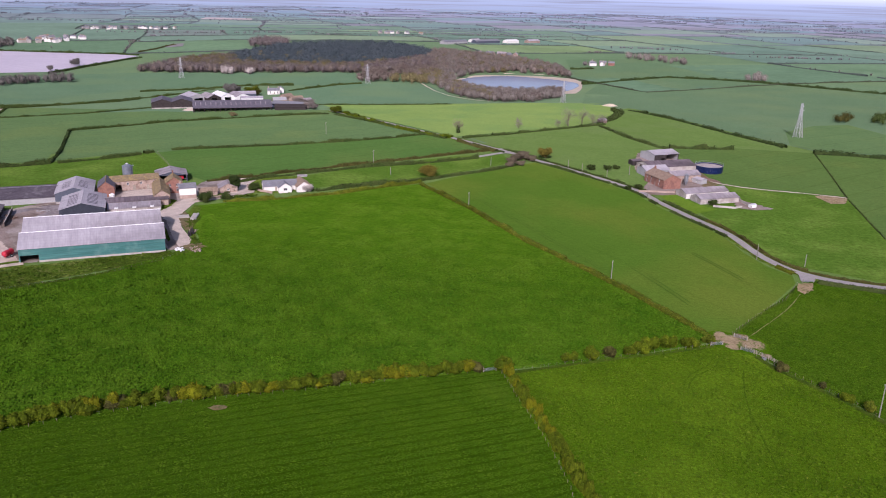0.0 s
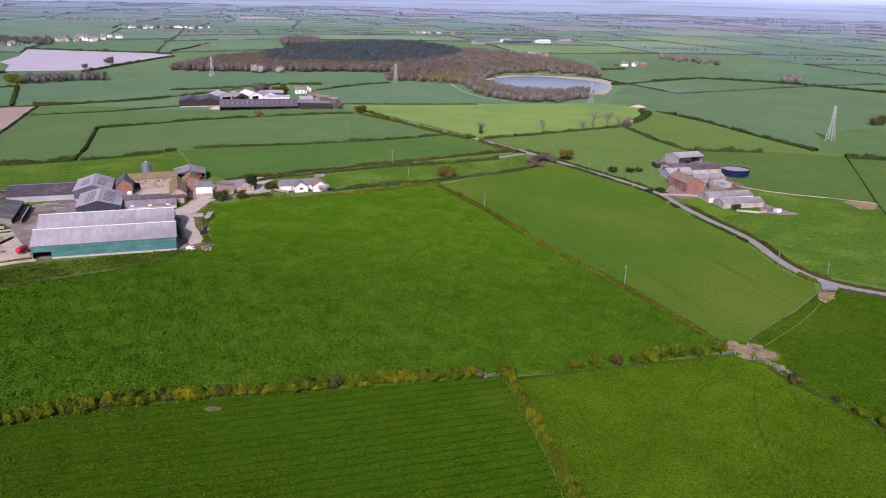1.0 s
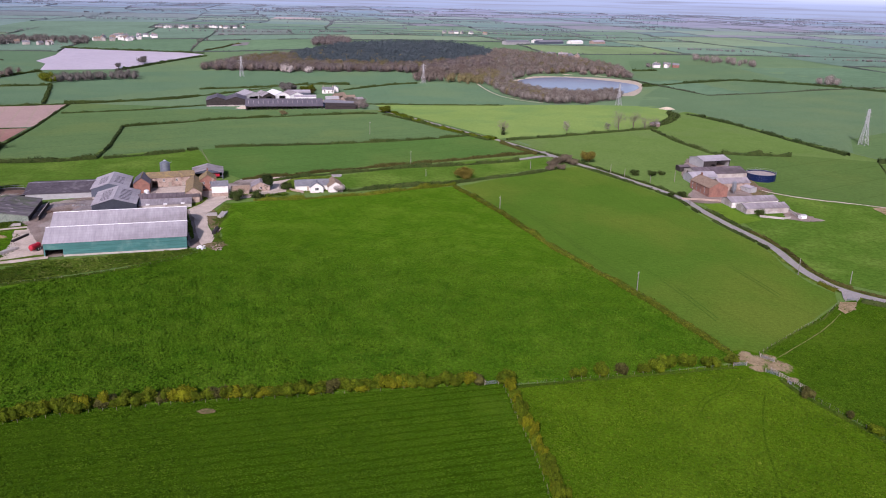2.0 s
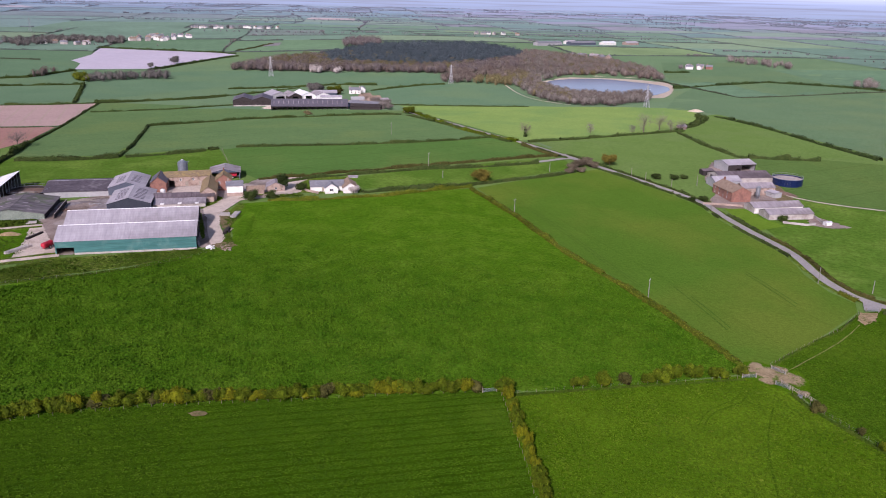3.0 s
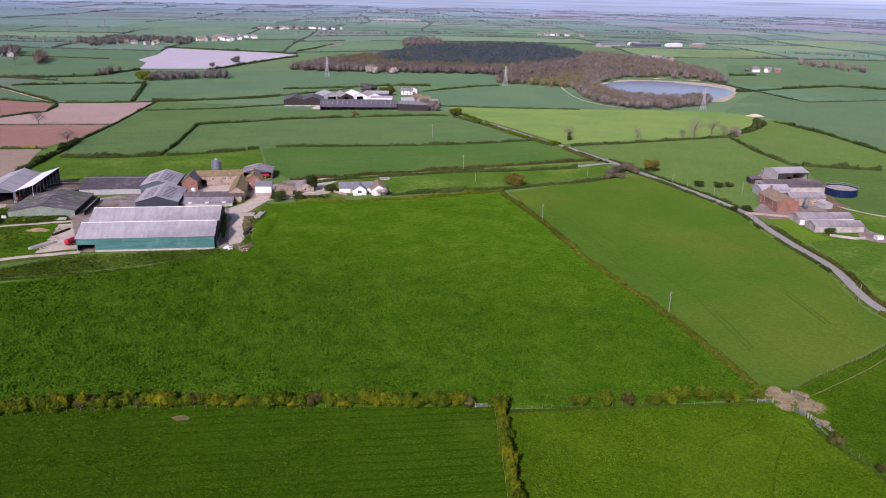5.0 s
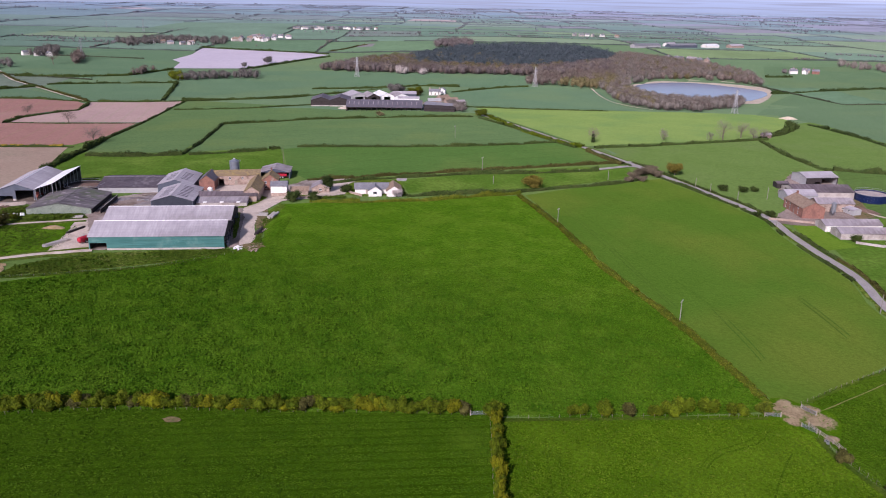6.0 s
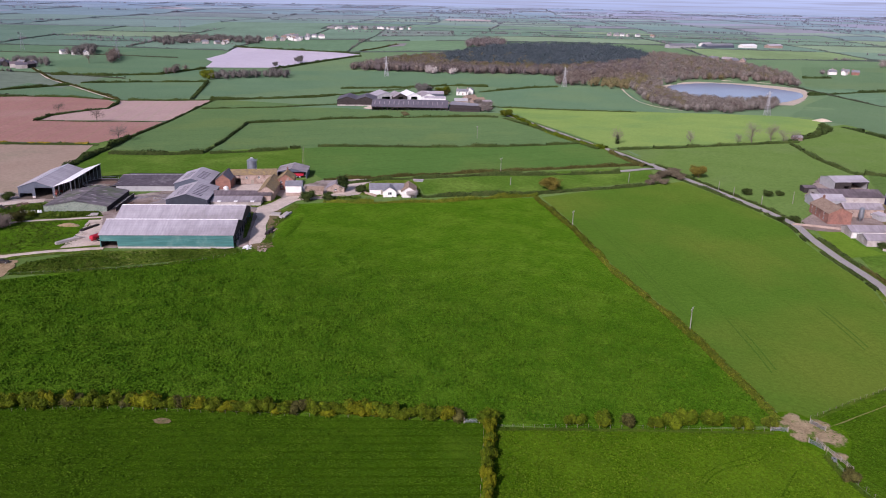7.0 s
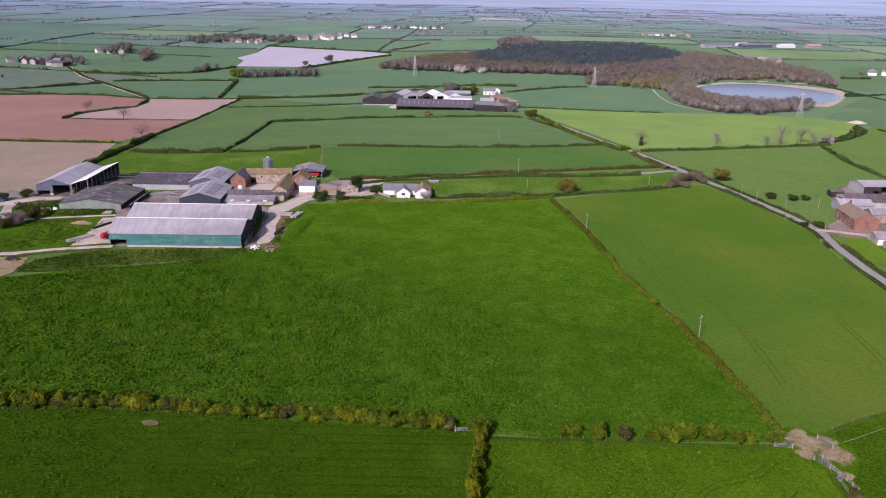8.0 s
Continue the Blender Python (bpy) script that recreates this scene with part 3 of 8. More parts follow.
def bush_mesh(kind, k):
    """One of six bush meshes of a kind, about 1 m in radius and 2 m high."""
    if (kind, k) not in BUSHES:
        g = np.random.default_rng(100 + k)
        v, q = merge(bush_chunks(g, 1.05, 2.0, 750, 0.17))
        o = soup("bush", v, q, {"haw": LEAF_HAW, "dark": LEAF_DARK, "twig": LEAF_BROWN, "hedge": LEAF_HEDGE, "olive": LEAF_OLIVE, "gold": LEAF_GOLD}[kind])
        BUSHES[kind, k] = o.data
        bpy.data.objects.remove(o)
    return BUSHES[kind, k]


def bush_row(line, step, wide, tall, kinds, label, seed, gaps=()):
    """A hedge of bushes that can be told apart, grown together in a row."""
    g = np.random.default_rng(seed)
    p = along(line, step)
    e = new("hedge")
    tagged(e, label, "hedge")
    e.matrix_basis = Matrix.Translation((p[0][0], p[0][1], height(*p[0])))
    for i, (x, y) in enumerate(p):
        if any(a <= i / len(p) <= b for a, b in gaps):
            continue
        x, y = x + g.normal(0, 0.25), y + g.normal(0, 0.25)
        o = new("bush", bush_mesh(kinds[g.integers(len(kinds))], int(g.integers(6))))
        o.parent = e
        s = g.uniform(0.8, 1.25)
        o.matrix_world = Matrix.LocRotScale((x, y, height(x, y)), Euler((0, 0, g.uniform(0, 6.28))), (wide * s, wide * s * g.uniform(0.85, 1.15), tall * g.uniform(0.6, 1.35)))
        o.matrix_parent_inverse = Matrix.Identity(4)
        o.matrix_basis = e.matrix_basis.inverted() @ o.matrix_world
    return e


def hedge_chunks(line, wide, tall, g, dense, leaf_size, gap=0.0, step=2.0):
    """A clipped hedge as an uneven bank of twigs with sprays on it."""
    p = along(line, step)
    n = len(p)
    d = np.gradient(p, axis=0)
    d /= np.linalg.norm(d, axis=1)[:, None] + 1e-9
    side = np.stack([-d[:, 1], d[:, 0]], 1)
    h0 = heights(p)
    tall_i = tall * np.clip(1 + np.convolve(g.normal(0, 0.7, n + 4), np.ones(5) / 5, "valid"), 0.4, 1.9)
    wide_i = wide * np.clip(1 + np.convolve(g.normal(0, 0.35, n + 4), np.ones(5) / 5, "valid"), 0.6, 1.5)
    keep = np.convolve(g.uniform(0, 1, n + 6), np.ones(7) / 7, "valid") > gap * 0.72
    prof = ((-0.5, -0.1), (-0.46, 0.55), (-0.2, 0.95), (0.22, 0.93), (0.47, 0.5), (0.5, -0.1))
    verts, quads = [], []
    for s, z in prof:
        j = g.normal(0, 0.07, n)
        q = p + side * ((s * wide_i * 0.85) + j * wide)[:, None]
        verts.append(np.column_stack([q, h0 + z * tall_i * 0.85 * (1 + g.normal(0, 0.08, n))]))
    m = len(prof)
    for i in range(n - 1):
        if keep[i]:
            quads += [(c * n + i, c * n + i + 1, (c + 1) * n + i + 1, (c + 1) * n + i) for c in range(m - 1)]
    if not quads:
        return []
    chunks = [(np.concatenate(verts), np.array(quads))]
    count = int(dense * n * step)
    if count:
        k = g.integers(0, n - 1, count)
        k = k[keep[k]]
        t = g.uniform(0, 1, len(k))[:, None]
        a = g.uniform(0.0, math.pi, len(k))
        c = p[k] * (1 - t) + p[k + 1] * t + side[k] * (np.cos(a) * wide_i[k] * 0.52 * g.uniform(0.8, 1.15, len(k)))[:, None]
        z = h0[k] + (np.sin(a) ** 0.7) * tall_i[k] * g.uniform(0.6, 1.12, len(k))
        face = np.column_stack([side[k] * np.cos(a)[:, None], np.sin(a) + 0.2])
        chunks.append(leaf_soup(np.column_stack([c, z]), leaf_size, g, 1.0, face, 0.5))
    return chunks


def hedge(line, wide, tall, material, label, seed, dense=14, leaf_size=0.45, gap=0.0, step=2.0, run=24.0):
    """A hedge in sections that can be told apart."""
    g = np.random.default_rng(seed)
    p = along(line, step)
    x0, y0 = p[0]
    z0 = height(x0, y0)
    e = new("hedge")
    e.matrix_basis = Matrix.Translation((x0, y0, z0))
    tagged(e, label, "hedge")
    k = max(3, int(run / step))
    for a in range(0, len(p) - 1, k):
        piece = p[a:a + k + 1] if len(p) - a - k > 3 else p[a:]
        chunks = hedge_chunks(piece, wide, tall, g, dense, leaf_size, gap, step)
        if chunks:
            v, q = merge(chunks)
            soup("hedge_section", v - (x0, y0, z0), q, material, e)
        if len(piece) > k + 1:
            break
    return e


def tree(x, y, tall, wide, material, label, seed, kind="bare", category="tree", low=0.3):
    """Tapered trunk, forking limbs and a broken crown of sprays."""
    g = np.random.default_rng(seed)
    e = base("tree", x, y, g.uniform(0, 360), label, category)
    wood = Shape()
    r = tall * 0.022
    wood.rod((0, 0, -0.3), (g.normal(0, 0.1), g.normal(0, 0.1), tall * 0.55), r * 1.5, r * 0.8, 7)
    tips = []
    for i in range(13):
        a, z = 6.283 * i / 13 * 2.4 + g.normal(0, 0.3), tall * g.uniform(low, 0.62)
        out, up = wide * g.uniform(0.45, 0.85), tall * g.uniform(0.15, 0.42)
        mid = (math.cos(a) * out * 0.5, math.sin(a) * out * 0.5, z + up * 0.6)
        end = (math.cos(a) * out, math.sin(a) * out, min(tall * 0.95, z + up))
        wood.rod((0, 0, z), mid, r * 0.6, r * 0.35, 5)
        wood.rod(mid, end, r * 0.35, r * 0.12, 5)
        tips += [mid, end, end]
    wood.ob("trunk", BARK, e)
    if kind == "ivy":
        k = 700
        up = g.uniform(0.03, 0.62, k)
        ivy = np.column_stack([g.normal(0, 0.07, k) * tall * (1.1 - up), g.normal(0, 0.07, k) * tall * (1.1 - up), up * tall])
        v, q = leaf_soup(ivy, 0.045 * tall, g, 1.0, ivy * (1, 1, 0.2), 0.6)
        soup("ivy", v, q, material, e)
        kind, material = "bare", TWIG_BROWN
    n = {"bare": 20, "leafy": 150}[kind]
    cs = []
    for t in tips + [(0, 0, tall * 0.8), (0, 0, tall * 0.65)]:
        cs.append(np.array(t) + g.normal(0, 1, (n, 3)) * (wide * 0.2, wide * 0.2, tall * 0.1))
    cs = np.concatenate(cs)
    cs = cs[cs[:, 2] > tall * low * 0.6]
    if kind == "bare":
        n = len(cs)
        d = cs - (0, 0, tall * 0.4)
        d /= np.linalg.norm(d, axis=1)[:, None]
        d = d + g.normal(0, 0.45, (n, 3))
        w = np.cross(d, g.normal(size=(n, 3)))
        w /= np.linalg.norm(w, axis=1)[:, None]
        ln = (wide * g.uniform(0.12, 0.3, n))[:, None]
        v = np.stack([cs - w * 0.03, cs + w * 0.03, cs + d * ln + w * 0.02, cs + d * ln - w * 0.02], 1).reshape(-1, 3)
        soup("crown", v, np.arange(len(v)).reshape(-1, 4), material, e)
    else:
        v, q = leaf_soup(cs, 0.055 * tall, g, 1.0, cs - (0, 0, tall * 0.35), 0.6)
        soup("crown", v, q, material, e)
    return e


def wood_chunks(places, tall, g, kind, n=120):
    """Crowns and stems of many far trees."""
    chunks = []
    z0 = heights(places)
    for (x, y), z in zip(places, z0):
        h = tall * g.uniform(0.82, 1.14)
        d = g.normal(size=(n, 3))
        d /= np.linalg.norm(d, axis=1)[:, None]
        rr = h * g.uniform(0.34, 0.50)
        c = d * (rr, rr, h * 0.42) * g.uniform(0.8, 1.2, (n, 1)) + (x, y, z + h * 0.54)
        v, q = blob(g, rr * 0.6, rr * 0.6, h * 0.3, 0, 7, 4, 0.15)
        chunks.append((v + (x, y, z + h * 0.5), q))
        if kind == "twig":
            chunks.append(leaf_soup(c, h * 0.065, g, 1.0, d + (0, 0, 0.35), 0.9))
            for _ in range(2):
                sx, sy, w = x + g.normal(0, h * 0.1), y + g.normal(0, h * 0.1), h * 0.014
                chunks.append((np.array([(sx - w, sy, z - 0.3), (sx + w, sy, z - 0.3), (sx + w * 0.6, sy, z + h * 0.5), (sx - w * 0.6, sy, z + h * 0.5)]), np.array([(0, 1, 2, 3)])))
            continue
        chunks.append(leaf_soup(c, h * 0.075, g, 1.0, d + (0, 0, 0.3), 0.85))
        w = h * 0.02
        chunks.append((np.array([(x - w, y, z - 0.3), (x + w, y, z - 0.3), (x + w * 0.6, y, z + h * 0.6), (x - w * 0.6, y, z + h * 0.6)]), np.array([(0, 1, 2, 3)])))
    return chunks


def scatter(poly, spacing, g, jitter=0.42):
    poly = np.asarray(poly, float)
    lo, hi = poly.min(0), poly.max(0)
    gx, gy = np.meshgrid(np.arange(lo[0], hi[0], spacing), np.arange(lo[1], hi[1], spacing))
    p = np.stack([gx.ravel(), gy.ravel()], 1) + g.normal(0, jitter * spacing, (gx.size, 2))
    return p[inside(p, poly)]


def woodland(name, poly, spacing, tall, material, label, seed, kind=None):
    g = np.random.default_rng(seed)
    kind = kind or ("broad" if material in (NEEDLES, BLOSSOM, LEAF_OLIVE, LEAF_HEDGE) else "twig")
    v, q = merge(wood_chunks(scatter(poly, spacing, g), tall, g, kind, 190 if kind == "twig" else 120))
    return tagged(soup(name, v, q, material), label, "woodland", kind="stuff")


# ---------------------------------------------------------------- buildings
def roof_slope(x0, x1, y_eave, z_eave, y_ridge, z_ridge, pitch, g, thick=0.09):
    """Lapped roof sheets in one skin from eave to ridge, each sheet a little higher or lower than the next."""
    n = max(1, int(round((x1 - x0) / pitch)))
    w = (x1 - x0) / n
    prof = []
    for i in range(n):
        j = thick + 0.035 * (i % 2) + g.uniform(0, 0.02)
        prof += [(x0 + i * w, j), (x0 + (i + 1) * w, j)]
    m = len(prof)
    verts = [(x, y_eave, z_eave + j) for x, j in prof] + [(x, y_ridge, z_ridge + j) for x, j in prof]
    verts += [(x0, y_eave, z_eave), (x1, y_eave, z_eave), (x1, y_ridge, z_ridge), (x0, y_ridge, z_ridge)]
    faces = [(i, i + 1, m + i + 1, m + i) for i in range(m - 1)]
    k = 2 * m
    faces += [(k, k + 3, k + 2, k + 1), (k, k + 1) + tuple(range(m - 1, -1, -1)), (k + 2, k + 3) + tuple(range(m, 2 * m)), (k, 0, m, k + 3), (m - 1, k + 1, k + 2, 2 * m - 1)]
    return Shape().add(verts, faces)


def wall_shape(length, top, holes, thick, clad=0.0, z0=-0.6):
    """An upright wall along x from 0, its inner face at y = thick, with holes (x0, x1, z0, z1) cut through; clad: width of its sheets."""
    s = Shape()
    xs = {0.0, length}
    for h in holes:
        xs |= {round(max(0, h[0]), 3), round(min(length, h[1]), 3)}
    xs = sorted(xs)
    xs = [a for i, a in enumerate(xs) if i == 0 or a - xs[i - 1] > 0.02]
    for i, (a, b) in enumerate(zip(xs[:-1], xs[1:])):
        m = (a + b) / 2
        cuts = sorted((h[2], h[3]) for h in holes if h[0] < m < h[1])
        z = z0
        o = 0.0
        for lo, hi in cuts + [(top, top)]:
            if lo > z + 0.01:
                s.box(a, b, o, thick, z, lo)
            z = max(z, hi)
    seen, where, order = {}, [], []
    for q in s.v:
        q = tuple(round(c, 3) for c in q)
        if q not in seen:
            seen[q] = len(order)
            order.append(q)
        where.append(seen[q])
    s.v, s.f = order, [tuple(where[i] for i in f) for f in s.f]
    return s


def building(name, x, y, turn, length, width, eave, ridge, roof, wall, label, category="barn", group="", sheets=1.05, clad=0.0, thick=0.22,
             holes=(), bare="", plinth=None, lights=(), chimneys=(), over=0.35, cap=None, gable=None, seed=1, lift=0.22, back_eave=None, cap_label="", mats=None, front=None):
    """A gabled building, ridge along its own x. holes: (side, from, to, sill, head, kind); sides f, b (long) and l, r (ends); bare: sides left open on posts."""
    g = np.random.default_rng(seed)
    if front:
        k = radians(turn)
        x, y = (x - math.sin(k) * width / 2, y + math.cos(k) * width / 2) if front == "f" else (x + math.cos(k) * length / 2, y + math.sin(k) * length / 2)
    e = base(name, x, y, turn, label, category, group, lift)
    hl, hw = length / 2, width / 2
    be = eave if back_eave is None else back_eave
    gable = gable or wall
    frames = {"f": (pose(-hl, -hw, 0), length, eave), "b": (pose(hl, hw, 0, 0, 0, 180), length, be),
              "l": (pose(-hl, hw, 0, 0, 0, -90), width, min(eave, be)), "r": (pose(hl, -hw, 0, 0, 0, 90), width, min(eave, be))}
    for side, (m, ln, top) in frames.items():
        if side in bare:
            n = max(2, int(ln / 5.5) + 1)
            for i in range(n):
                s = Shape()
                c = 0.25 + (ln - 0.5) * i / (n - 1)
                s.box(c - 0.15, c + 0.15, 0.05, 0.35, -0.6, top - 0.02)
                o = s.ob("post", STEEL, e)
                o.data.transform(m)
            continue
        mine = [h for h in holes if h[0] == side]
        inset = 0.0 if side in "fb" else thick + 0.004
        rects = [(h[1], h[2], h[3], h[4]) for h in mine]
        if side in "lr":
            s = wall_shape(ln - 2 * inset, top, [(a - inset, b - inset, c, d) for a, b, c, d in rects], thick, clad)
            s.v = [(px + inset, py, pz) for px, py, pz in s.v]
        else:
            s = wall_shape(ln, top, rects, thick, clad)
        o = s.ob("wall", (mats or {}).get(side, gable if side in "lr" else wall), e)
        o.data.transform(m)
        if plinth:
            ph, pm = plinth
            s = wall_shape(ln - 2 * inset, ph, [(a - inset, b - inset, c, d) for a, b, c, d in rects if c < ph], 0.05, 0)
            s.v = [(px + inset, py - 0.054, pz) for px, py, pz in s.v]
            o = s.ob("plinth", pm, e)
            o.data.transform(m)
        for _, a, b, lo, hi, kind in mine:
            if kind == "window":
                s = Shape()
                f = 0.07
                s.box(a, b, 0.06, 0.13, lo, lo + f).box(a, b, 0.06, 0.13, hi - f, hi).box(a, a + f, 0.06, 0.13, lo + f, hi - f).box(b - f, b, 0.06, 0.13, lo + f, hi - f)
                s.box((a + b) / 2 - 0.03, (a + b) / 2 + 0.03, 0.06, 0.13, lo + f, hi - f)
                w = s.ob("window", WHITE, e)
                w.data.transform(m)
                s = Shape().box(a + f, b - f, 0.085, 0.105, lo + f, hi - f).ob("pane", GLASS, w)
                s.data.transform(m)
                s = Shape().box(a - 0.08, b + 0.08, -0.08, 0.1, lo - 0.09, lo - 0.004).ob("sill", BLOCK, w)
                s.data.transform(m)
            elif kind in ("door", "shut", "reddoor"):
                mat = {"door": TIMBER, "shut": CLAD_GREY, "reddoor": RED_PAINT}[kind]
                s = Shape()
                n = max(2, int((b - a) / 0.5))
                for i in range(n):
                    s.box(a + (b - a) * i / n + 0.01, a + (b - a) * (i + 1) / n - 0.01, 0.08 + 0.015 * (i % 2), 0.14, lo, hi)
                d = s.ob("door", mat, e)
                d.data.transform(m)
                h = Shape().box(b - 0.3, b - 0.22, 0.03, 0.08, lo + 0.95, lo + 1.15).ob("handle", STEEL, d)
                h.data.transform(m)
    zr, yr = ridge, (hw * (be - eave) / (2 * ridge - eave - be + 1e-6) if back_eave is not None else 0.0)
    for side, s in (("l", -1), ("r", 1)):
        ring = [(-hw + 0.02, eave + 0.004), (hw - 0.02, be + 0.004), (yr, zr - 0.02)] if abs(be - eave) < 0.01 else [(-hw + 0.02, min(eave, be) + 0.004), (hw - 0.02, min(eave, be) + 0.004), (hw - 0.02, be + 0.004), (yr, zr - 0.02), (-hw + 0.02, eave + 0.004)][::1]
        if zr - max(eave, be) > 0.05:
            Shape().prism(ring, "x", s * hl - s * 0.001, s * (hl - thick)).ob("gable", gable, e)
    k1, k2 = (zr - eave) / (yr + hw), (zr - be) / (hw - yr)
    o1, o2 = -hw - over, hw + over
    for ye, ze in ((o1, eave - k1 * over), (o2, be - k2 * over)):
        roof_slope(-hl - over, hl + over, ye, ze + 0.02, yr, zr + 0.02, sheets, g).ob("roof_slope", roof, e)
        for q, (u0, u1, w0, w1) in enumerate(lights):
            def at(v, u):
                return (u, ye + (yr - ye) * v, ze + 0.145 + (zr - ze) * v)
            s = Shape()
            up = (0, 0, 0.05)
            low = [at(w0, u0), at(w0, u1), at(w1, u1), at(w1, u0)]
            s.hexa(low + [(a, b, c + 0.05) for a, b, c in low])
            s.ob("rooflight", ROOF_DARK if cap_label != "pale" else ASBESTOS_MID, e, "dark translucent roof light" if cap_label != "pale" else "pale translucent roof light")
    cap = cap or roof
    Shape().prism([(yr - 0.28, zr + 0.09 - 0.28 * k1 + 0.05), (yr + 0.28, zr + 0.09 - 0.28 * k2 + 0.05), (yr + 0.02, zr + 0.24), (yr - 0.02, zr + 0.24)], "x", -hl - over - 0.02, hl + over + 0.02).ob("ridge_cap", cap, e)
    for cx in chimneys:
        c = Shape().box(cx - 0.45, cx + 0.45, yr - 0.35, yr + 0.35, zr - 0.5, zr + 1.25).box(cx - 0.52, cx + 0.52, yr - 0.42, yr + 0.42, zr + 1.254, zr + 1.4).ob("chimney", BRICK if wall is BRICK else STONE, e)
        for dx in (-0.2, 0.2):
            Shape().rod((cx + dx, yr, zr + 1.38), (cx + dx, yr, zr + 1.8), 0.13, 0.1, 8).ob("chimney_pot", BROWN_TILE, c)
    return e

# ---------------------------------------------------------------- the ground and the fields
def ground_sheet():
    """One sheet out to the horizon, finer where the camera passes."""
    rad = np.concatenate([np.arange(0, 1200, 25), np.arange(1200, 2400, 60), np.arange(2400, 4921, 180)])
    ang = np.linspace(0, 2 * math.pi, 145)[:-1]
    cx, cy = 40.0, 20.0
    verts = [(cx, cy)] + [(cx + r * math.cos(a), cy + r * math.sin(a)) for r in rad[1:] for a in ang]
    z = heights(verts)
    n = len(ang)
    faces = [(0, 1 + i, 1 + (i + 1) % n) for i in range(n)]
    for k in range(len(rad) - 2):
        a, b = 1 + k * n, 1 + (k + 1) * n
        faces += [(a + i, b + i, b + (i + 1) % n, a + (i + 1) % n) for i in range(n)]
    me = bpy.data.meshes.new("ground")
    me.from_pydata([(x, y, h - 0.05) for (x, y), h in zip(verts, z)], [], faces)
    me.polygons.foreach_set("use_smooth", [True] * len(me.polygons))
    me.materials.append(PLAIN)
    # outer rings take the belts' haze-tinted grass colour
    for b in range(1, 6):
        me.materials.append(HAZED_BELTS[b][0])
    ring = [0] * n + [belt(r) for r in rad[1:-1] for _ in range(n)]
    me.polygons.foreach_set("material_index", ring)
    return tagged(new("ground", me), "wide green farmland running out to the horizon", kind="structure")


ground_sheet()
NEAR, MID, FAR = 0.10, 0.16, 0.3
drape("verge", [(-420, 40), (-320, -80), (300, -80), (300, 300), (200, 340), (205, 500), (60, 520), (-300, 470), (-420, 320)], MEADOW, 0.02, "grass margins between the fields")
drape("verge", [(55, 522), (205, 502), (300, 512), (262, 612), (172, 722), (150, 690), (118, 610), (20, 540)], MEADOW, 0.04, "grass margins beside the road fields")
drape("verge", [(205, 340), (300, 300), (420, 360), (420, 480), (298, 514), (205, 502)], WHEAT_DARK, 0.04, "grass margins behind the brick farm")
drape("verge", [(-300, 470), (-160, 470), (40, 500), (20, 540), (-90, 690), (-240, 700), (-375, 700), (-320, 550)], WHEAT, 0.04, "grass margins between the wheat fields")
drape("field", [(93.9, 228.2), (72, 271.1), (57.1, 295.4), (41.6, 318.9), (19, 362.8), (-4.8, 400.7), (-33.8, 385.8), (-58.1, 371.4), (-88.6, 358.3), (-104, 350.2), (-95.4, 319.6), (-87.4, 294.2), (-95.7, 284.8), (-112, 263.1), (-137.7, 244.5), (-151.7, 231.3), (-154.3, 229.1), (-330, 190), (-290, 80), (-150, 136), (-78.1, 170.3), (-47.2, 181.3), (-13.8, 191.3), (18.2, 201.5), (26.2, 203.3), (53, 210.9)], PASTURE, NEAR, "tussocky bright green cow pasture")
drape("field", [(24.5, 202.8), (18.2, 202.5), (-14, 192.9), (-47.5, 182.4), (-78.7, 171.6), (-150, 136), (-290, 78), (-290, -60), (60, -60), (52, 100), (36, 150)], DRILLED, 0.06, "dark green drilled grass field with faint rows")
drape("field", [(24.3, 201.7), (53.1, 211.6), (93.4, 226.6), (101.1, 216.6), (111.2, 197.8), (120, 179.7), (170, 150), (240, 60), (240, -60), (60, -60), (52, 100), (36, 150)], LEY, 0.08, "mown green grass field with pale patches")
drape("field", [(16.5, 422.0), (38.5, 440.0), (50.5, 453.0), (60.0, 461.5), (91.6, 426.0), (107.0, 404.6), (110.3, 388.9), (117.0, 369.0), (122.2, 355.2), (127.3, 343.6), (129.8, 333.2), (130.7, 323.4), (131.0, 313.2), (134.8, 296.8), (140.5, 287.0), (138.3, 278.9), (119.4, 255.6), (100.3, 234), (93.7, 230.2), (72.2, 272.2), (57.3, 296.7), (41.7, 320.3), (19.1, 365.7), (-2.4, 401.9)], CROP, NEAR, "smooth green field of young cereal with tramlines")
drape("field", [(99.7, 232.3), (119.4, 254.6), (138.7, 277.8), (146.5, 282.2), (168.9, 273.1), (240, 255), (300, 200), (240, 110), (121.1, 181.7), (116.4, 192.4), (106.9, 206.2), (101.9, 218.9)], PATH_FIELD, NEAR, "green grass field crossed by a worn path")
drape("field", [(121.4, 397.6), (129, 405), (150, 412), (156.5, 431.5), (163.6, 427.4), (179.5, 420.4), (198.3, 414), (217.3, 404), (201.1, 334.7), (260, 330), (240, 265), (173.1, 281.2), (153.6, 293.5), (143.2, 300.5), (135.4, 336.6), (131.2, 372.4)], COW_MEADOW, NEAR, "bright green cow meadow beside the lane")
drape("field", [(156.9, 527.2), (200.6, 527.9), (250.2, 520.1), (217.6, 404.8), (180, 422.1), (158.7, 432.3), (156.9, 457.7), (155, 499.6)], WHEAT_DARK, MID, "smooth dark green field of winter wheat")
drape("field", [(250.2, 520.1), (295.4, 515.1), (420, 480), (420, 360), (202.3, 337.2), (216.6, 402.6)], WHEAT_DARK, MID, "dark green wheat field behind the fence line")
